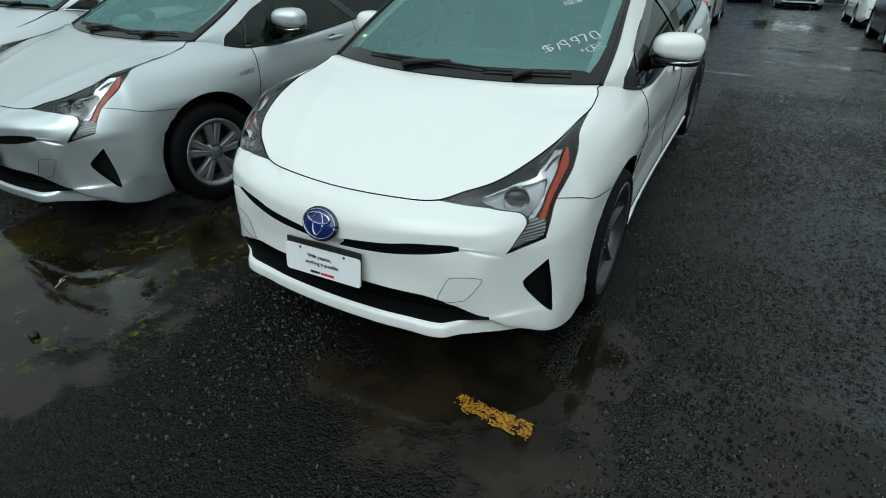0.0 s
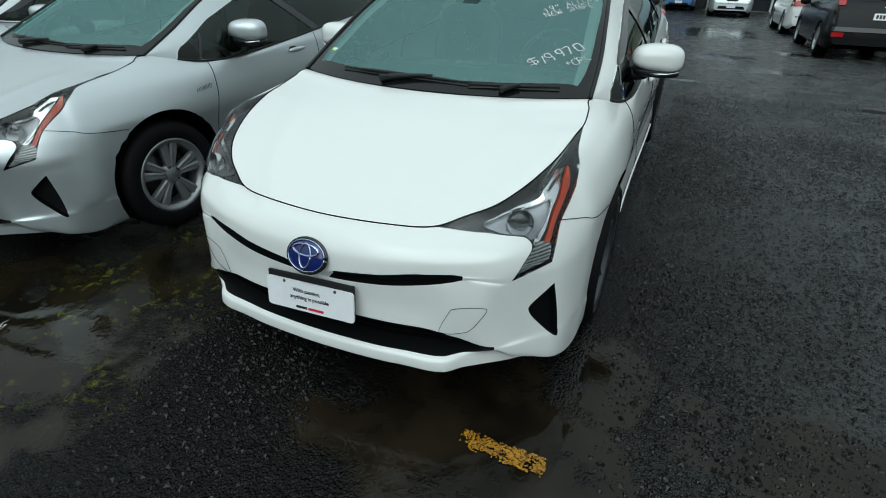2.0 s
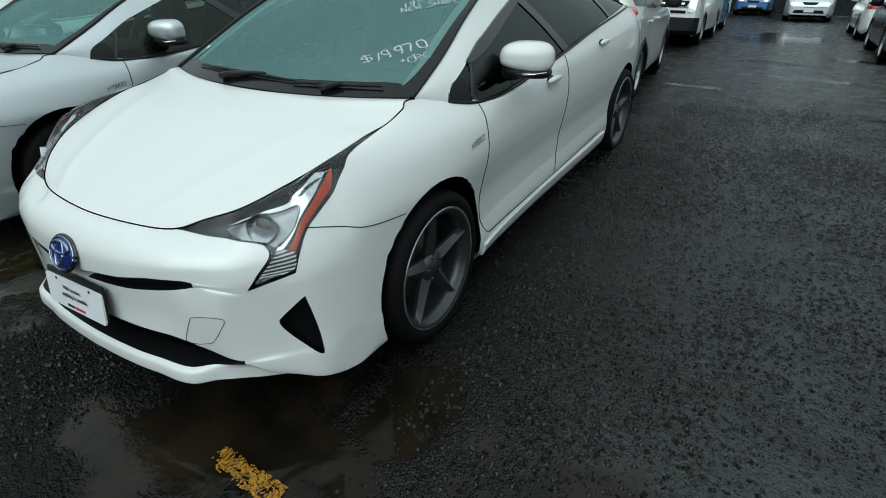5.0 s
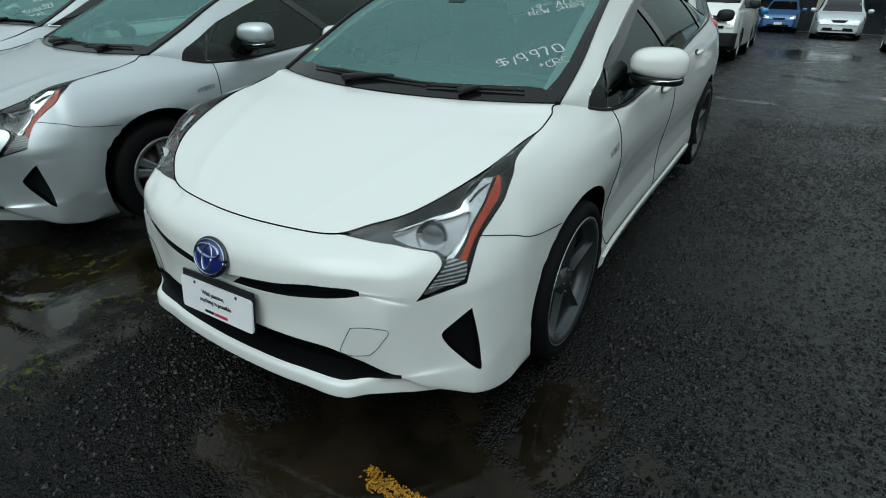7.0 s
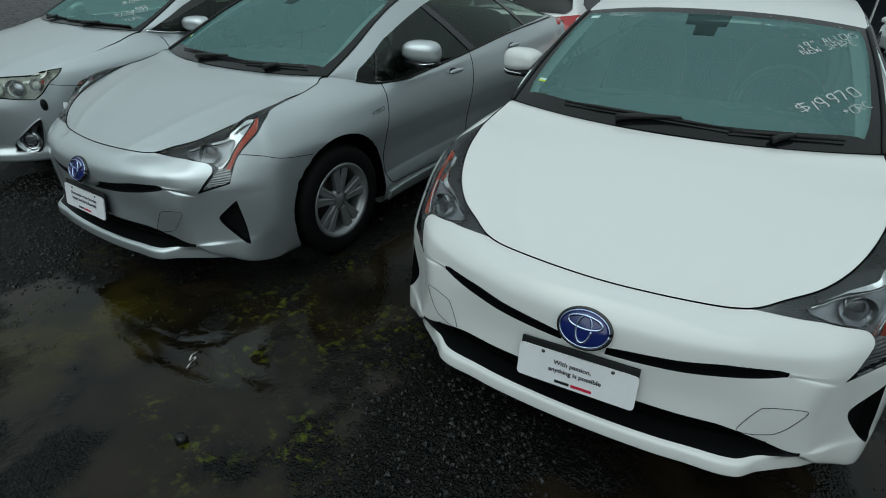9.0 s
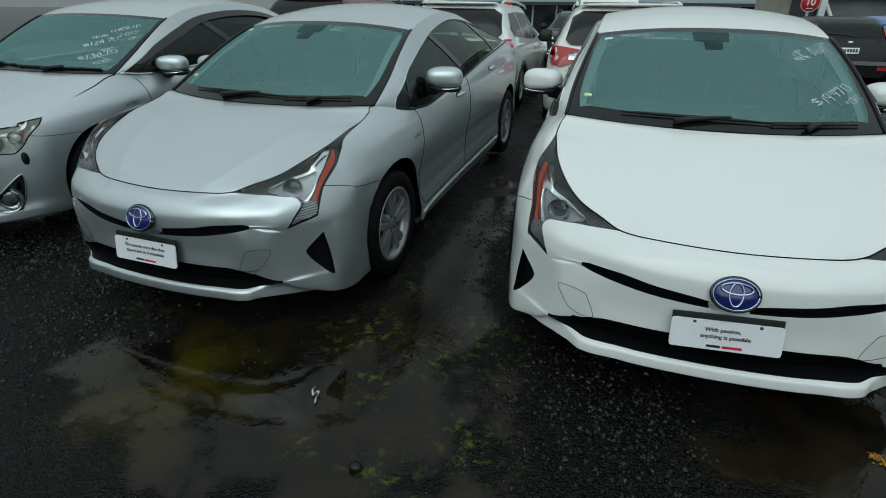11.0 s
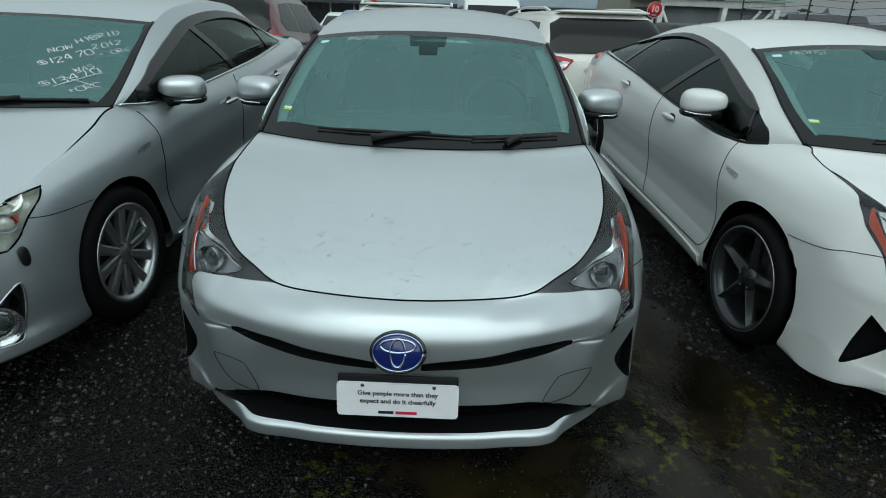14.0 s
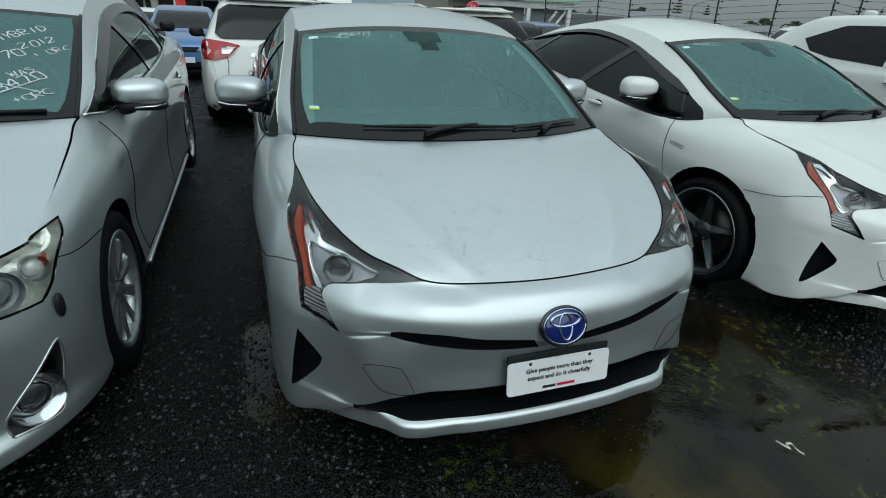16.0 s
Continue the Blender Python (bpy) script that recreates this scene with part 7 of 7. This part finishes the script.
for bear, r, z, w, d, h, roof, wm, lb, yaw in ((38.5, 62, -3.6, 9, 6, 3.0, "roofing", "steel", "white house with a grey roof", -20), (42, 70, -3.4, 14, 8, 3.3, "roofing", "wall", "long grey warehouse on the skyline", -30), (36.2, 40, -2.5, 3.5, 4, 2.2, "darkroof", "darkroof", "small dark gabled shed behind the fence", -25), (40.2, 48, -2.8, 4.5, 4, 1.9, "darkroof", "wall", "small house with a dark roof", -30), (49, 90, -4.2, 30, 10, 3.4, "roofing", "steel", "long white warehouse on the skyline", -45), (57, 80, -3.9, 20, 9, 3.0, "roofing", "steel", "white warehouse with a low roof", -52), (30, 75, -3.8, 30, 10, 3.2, "roofing", "wall", "plain grey warehouse with low roof", -20)):
    x, y = polar(bear, r)
    shed(x, y, z + .35, w, d, h, M[roof], M[wm], lb, .7, yaw)


def tree(x, y, z, h, spread, seed):
    """Trunk, limbs and a crown of many small leaf clumps."""
    rnd = random.Random(seed)
    t = thing("tree", Matrix.Translation((x, y, z)), "dark round-headed tree on the skyline", "tree", "skyline trees")
    bm = tube(bmesh.new(), [(0, 0, -3), (.05, 0, h * .3), (0, .05, h * .7)], [.22, .16, .06], 8)
    for k in range(6):
        a = k * 1.05
        tube(bm, [(0, 0, h * .3), (spread * .5 * math.cos(a), spread * .5 * math.sin(a), h * .65)], [.09, .03], 5)
    part("trunk", bm, M["timber"], t)
    verts, faces = [], []
    for _ in range(700):
        a, u = rnd.random() * math.tau, rnd.random() ** .5
        zz = rnd.uniform(.25, 1)
        rr = spread * u * math.sin(math.pi * min(1, zz * .85 + .1)) * rnd.uniform(.7, 1.15)
        c = Vector((rr * math.cos(a), rr * math.sin(a), h * zz))
        ax = Vector((rnd.uniform(-1, 1), rnd.uniform(-1, 1), rnd.uniform(-1, 1))).normalized()
        bx = ax.orthogonal().normalized()
        s = rnd.uniform(.12, .30)
        k = len(verts)
        verts += [c + ax * s, c + bx * s * .6, c - ax * s, c - bx * s * .6]
        faces.append((k, k + 1, k + 2, k + 3))
    me = bpy.data.meshes.new("crown")
    me.from_pydata([v[:] for v in verts], [], faces)
    part("crown", me, M["leaf"], t, "dense dark leaves")


for k, (bear, r, z, h, sp) in enumerate(((39.6, 85, -3.6, 4.6, 2.4), (40.4, 86, -3.6, 4.9, 2.2), (41.3, 88, -3.6, 4.4, 2.0), (50.5, 85, -3.7, 4.2, 2.0), (51.6, 86, -3.7, 4.6, 2.6), (54.2, 88, -3.8, 4.6, 2.6), (56.0, 90, -3.9, 4.0, 2.2), (33.5, 80, -3.5, 4.0, 2.4))):
    tree(*polar(bear, r), z, h, sp, k)


def pine(x, y, z, h):
    t = thing("pine_tree", Matrix.Translation((x, y, z)), "tall island pine with tiered branches on the skyline", "tree", "skyline pines")
    part("trunk", tube(bmesh.new(), [(0, 0, -2), (0, 0, h)], [.22, .03], 8), M["timber"], t)
    bm = bmesh.new()
    for k in range(12):
        zz = h * (.25 + .74 * k / 12)
        r = (h - zz) * .30 + .1
        for j in range(7):
            a = j * math.tau / 7 + k
            tube(bm, [(0, 0, zz), (r * .6 * math.cos(a), r * .6 * math.sin(a), zz - .02 * r), (r * math.cos(a), r * math.sin(a), zz + .25 * r)], [.10, .13, .03], 5)
    part("crown", bm, M["leaf"], t)


for bear, r, h in ((58.6, 110, 9.0), (60.2, 112, 8.6), (43.8, 130, 9.5), (46.5, 130, 8.0)):
    pine(*polar(bear, r), -5.2, h)

posts = []
for bear, r, top_, lean in ((30.5, 19.0, 1.7, .0), (35.8, 18.4, 1.85, .06), (38.9, 18.0, 1.8, .12), (42.7, 17.6, 1.9, .10), (47.1, 17.2, 1.85, .05), (51.9, 16.9, 2.0, .22), (56.4, 16.6, 2.1, .16), (58.4, 16.5, 2.0, .14), (64, 16.3, 2.0, .1)):
    x, y = polar(bear, r)
    p = thing("fence_post", Matrix.Translation((x, y, ground_z(x, y))), "leaning dark post of a wire security fence", "fence post", "fence posts")
    tz = top_ - ground_z(x, y)
    lean = lean * .8 - tz * .22
    part("post", tube(bmesh.new(), [(0, 0, -.3), (lean * .3, 0, tz * .6), (lean * .5, 0, tz)], .022, 8), M["timber"], p)
    for k in range(6):
        part("insulator", blob((lean * (.3 + .2 * k / 6), -.05, tz - .12 - k * .16), (.022, .04, .022), 2, 8, 6), M["ink"], p)
    posts.append((x, y, lean * .5, top_))
fence = thing("fence_wires", Matrix(), "thin parallel wires strung between the fence posts", "fence wire")
for k in range(6):
    part("wire", tube(bmesh.new(), [(x + l, y - .05, tp - .12 - k * .16) for x, y, l, tp in posts], .006, 4), M["wire"], fence)
lamp = thing("street_lamp", Matrix.Translation((*polar(45.0, 60), -3.0)), "thin grey street lamp with a curved arm", "street lamp")
part("pole", tube(bmesh.new(), [(0, 0, -1), (0, 0, 4.6), (.3, 0, 5.0), (1.0, 0, 5.15)], [.10, .07, .06, .05], 8), M["roofing"], lamp)
part("lamp_head", blob((1.2, 0, 5.14), (.3, .12, .06), 2.4), M["roofing"], lamp)

fl = thing("banner_flag", Matrix.Translation((-4.6, 19.5, ground_z(-4.6, 19.5))), "red feather banner on a thin pole", "banner")
part("pole", tube(bmesh.new(), [(0, 0, 0), (0, 0, 2.3)], .02, 6), M["steel"], fl)
part("cloth", sheet(rounded_outline([(0, .9), (0, 2.2), (.14, 2.3), (.30, 2.1), (.30, 1.0)], 3), .1, lambda u, v, d: Vector((u, .02 * math.sin(v * 8) + d, v)), .01), M["redflag"], fl)


# -- on the ground
def yellow_dash(name, a, b, width, seed, fill):
    """A worn painted line: flakes of paint that are left on the stones."""
    rnd = random.Random(seed)
    a, b = Vector(a), Vector(b)
    d = (b - a).normalized()
    n = Vector((-d.y, d.x))
    L = (b - a).length
    verts, faces = [], []
    s = .0042
    for i in range(int(L / s)):
        for j in range(int(width / s)):
            u, v = i * s, j * s - width / 2
            q = noise.noise((u * 22, v * 44, seed)) + .9 * noise.noise((u * 130, v * 130, seed + 3))
            edge = min(u, L - u, (width / 2 - abs(v)) * 1.6) / .035
            if q + min(0, edge - 1) * .8 > fill:
                k = len(verts)
                for du, dv in ((0, 0), (s, 0), (s, s), (0, s)):
                    p = a + d * (u + du + rnd.uniform(-.003, .003)) + n * (v + dv + rnd.uniform(-.003, .003))
                    verts.append((p.x, p.y, .0055 + rnd.uniform(0, .0012)))
                faces.append((k, k + 1, k + 2, k + 3))
    me = bpy.data.meshes.new(name)
    me.from_pydata(verts, [], faces)
    return tagged(part(name, me, M["yellow"]), "worn yellow parking line flaking off wet asphalt", "road marking", kind="structure")


yellow_dash("parking_line", (.575, .020), (.885, .010), .080, 4, -.42)


def litter():
    l = bmesh.new()
    pts = [(0, 0, .008), (.02, .03, .012), (.05, .05, .02), (.045, .075, .012), (.02, .06, .01), (.035, .10, .016), (.06, .12, .01)]
    rows = []
    for x, y, z in [tuple(q) for q in catmull(np.array(pts), np.linspace(0, len(pts) - 1, 30))]:
        rows.append((l.verts.new((x - .006, y, z)), l.verts.new((x + .006, y + .003, z + .004))))
    for p, q in zip(rows, rows[1:]):
        l.faces.new((p[0], p[1], q[1], q[0]))
    ob = part("ribbon", l, M["ribbon"])
    ob.matrix_world = pose(-1.50, -.31, .003, 0, 0, 56) @ Matrix.Scale(.72, 4)
    mod = ob.modifiers.new("thickness", "SOLIDIFY")
    mod.thickness = .0015
    tagged(ob, "crumpled white plastic ribbon lying in the puddle", "litter")


litter()


def scatter(name, n, area, r0, r1, seed, material, label, category, keep_fn=None, flat=.6):
    """Loose grit: many small faceted stones in one mesh."""
    rnd = random.Random(seed)
    verts, faces = [], []
    made = 0
    while made < n:
        x, y = rnd.uniform(area[0], area[1]), rnd.uniform(area[2], area[3])
        if keep_fn and not keep_fn(x, y, rnd):
            continue
        made += 1
        r = r0 + (r1 - r0) * rnd.random() ** 2.5
        k = len(verts)
        a0 = rnd.random() * math.tau
        z = ground_z(x, y)
        for j in range(4):
            a = a0 + j * math.tau / 4
            q = r * rnd.uniform(.7, 1.25)
            verts.append((x + q * math.cos(a), y + q * math.sin(a), z - .001))
        h = r * flat * rnd.uniform(.7, 1.2)
        for da in (0, math.pi):
            verts.append((x + .4 * r * math.cos(a0 + da), y + .4 * r * math.sin(a0 + da), z + h))
        faces += [(k, k + 1, k + 4), (k + 1, k + 5, k + 4), (k + 1, k + 2, k + 5), (k + 2, k + 3, k + 5), (k + 3, k + 4, k + 5), (k + 3, k, k + 4)]
    me = bpy.data.meshes.new(name)
    me.from_pydata(verts, [], faces)
    return tagged(part(name, me, material), label, category, kind="stuff")


def grit_here(x, y, rnd):
    v = noise.noise((x * .9, y * .9, 5)) + .5 * noise.noise((x * 3, y * 3, 8))
    right = smooth(.9, 1.1, x) * (1 - smooth(1.5, 3.6, x)) * (1 - smooth(5, 9, y)) * .8
    band = .6 * math.exp(-((x + .33) / .42) ** 2 - ((y + .12) / .45) ** 2) + .45 * smooth(2.7, 3.2, -x) * (1 - smooth(1.5, 3.5, y)) + .4 * math.exp(-((x + 1.0) / .12) ** 2) * smooth(.5, 1.0, y)
    drowned = .9 * math.exp(-((x + 1.6) / .7) ** 2 - ((y + .4) / .5) ** 2) + .9 * math.exp(-((x - .65) / .5) ** 2 - ((y - .05) / .35) ** 2)
    return (v * .6 + right + band) * (1 - smooth(3.5, 8, y)) - drowned > rnd.uniform(-.02, 1.0)


scatter("loose_gravel", 84000, (-4.4, 5.0, -1.2, 8.0), .0028, .015, 21, M["gravel"], "loose dark wet gravel strewn over the asphalt", "gravel", grit_here)
scatter("moss_clumps", 700, (-2.6, -.6, -.6, .8), .002, .005, 33, M["mossleaf"], "low clumps of moss and weeds in the wet asphalt", "moss", lambda x, y, r: noise.noise((x * 4, y * 4, 2)) > r.uniform(.0, .5), 1.0)
st = part("stone", blob((-1.20, -.56, .012), (.026, .02, .018), 2.4, 10, 8), M["gravel"])
tagged(st, "single grey stone lying at the puddle's edge", "stone")
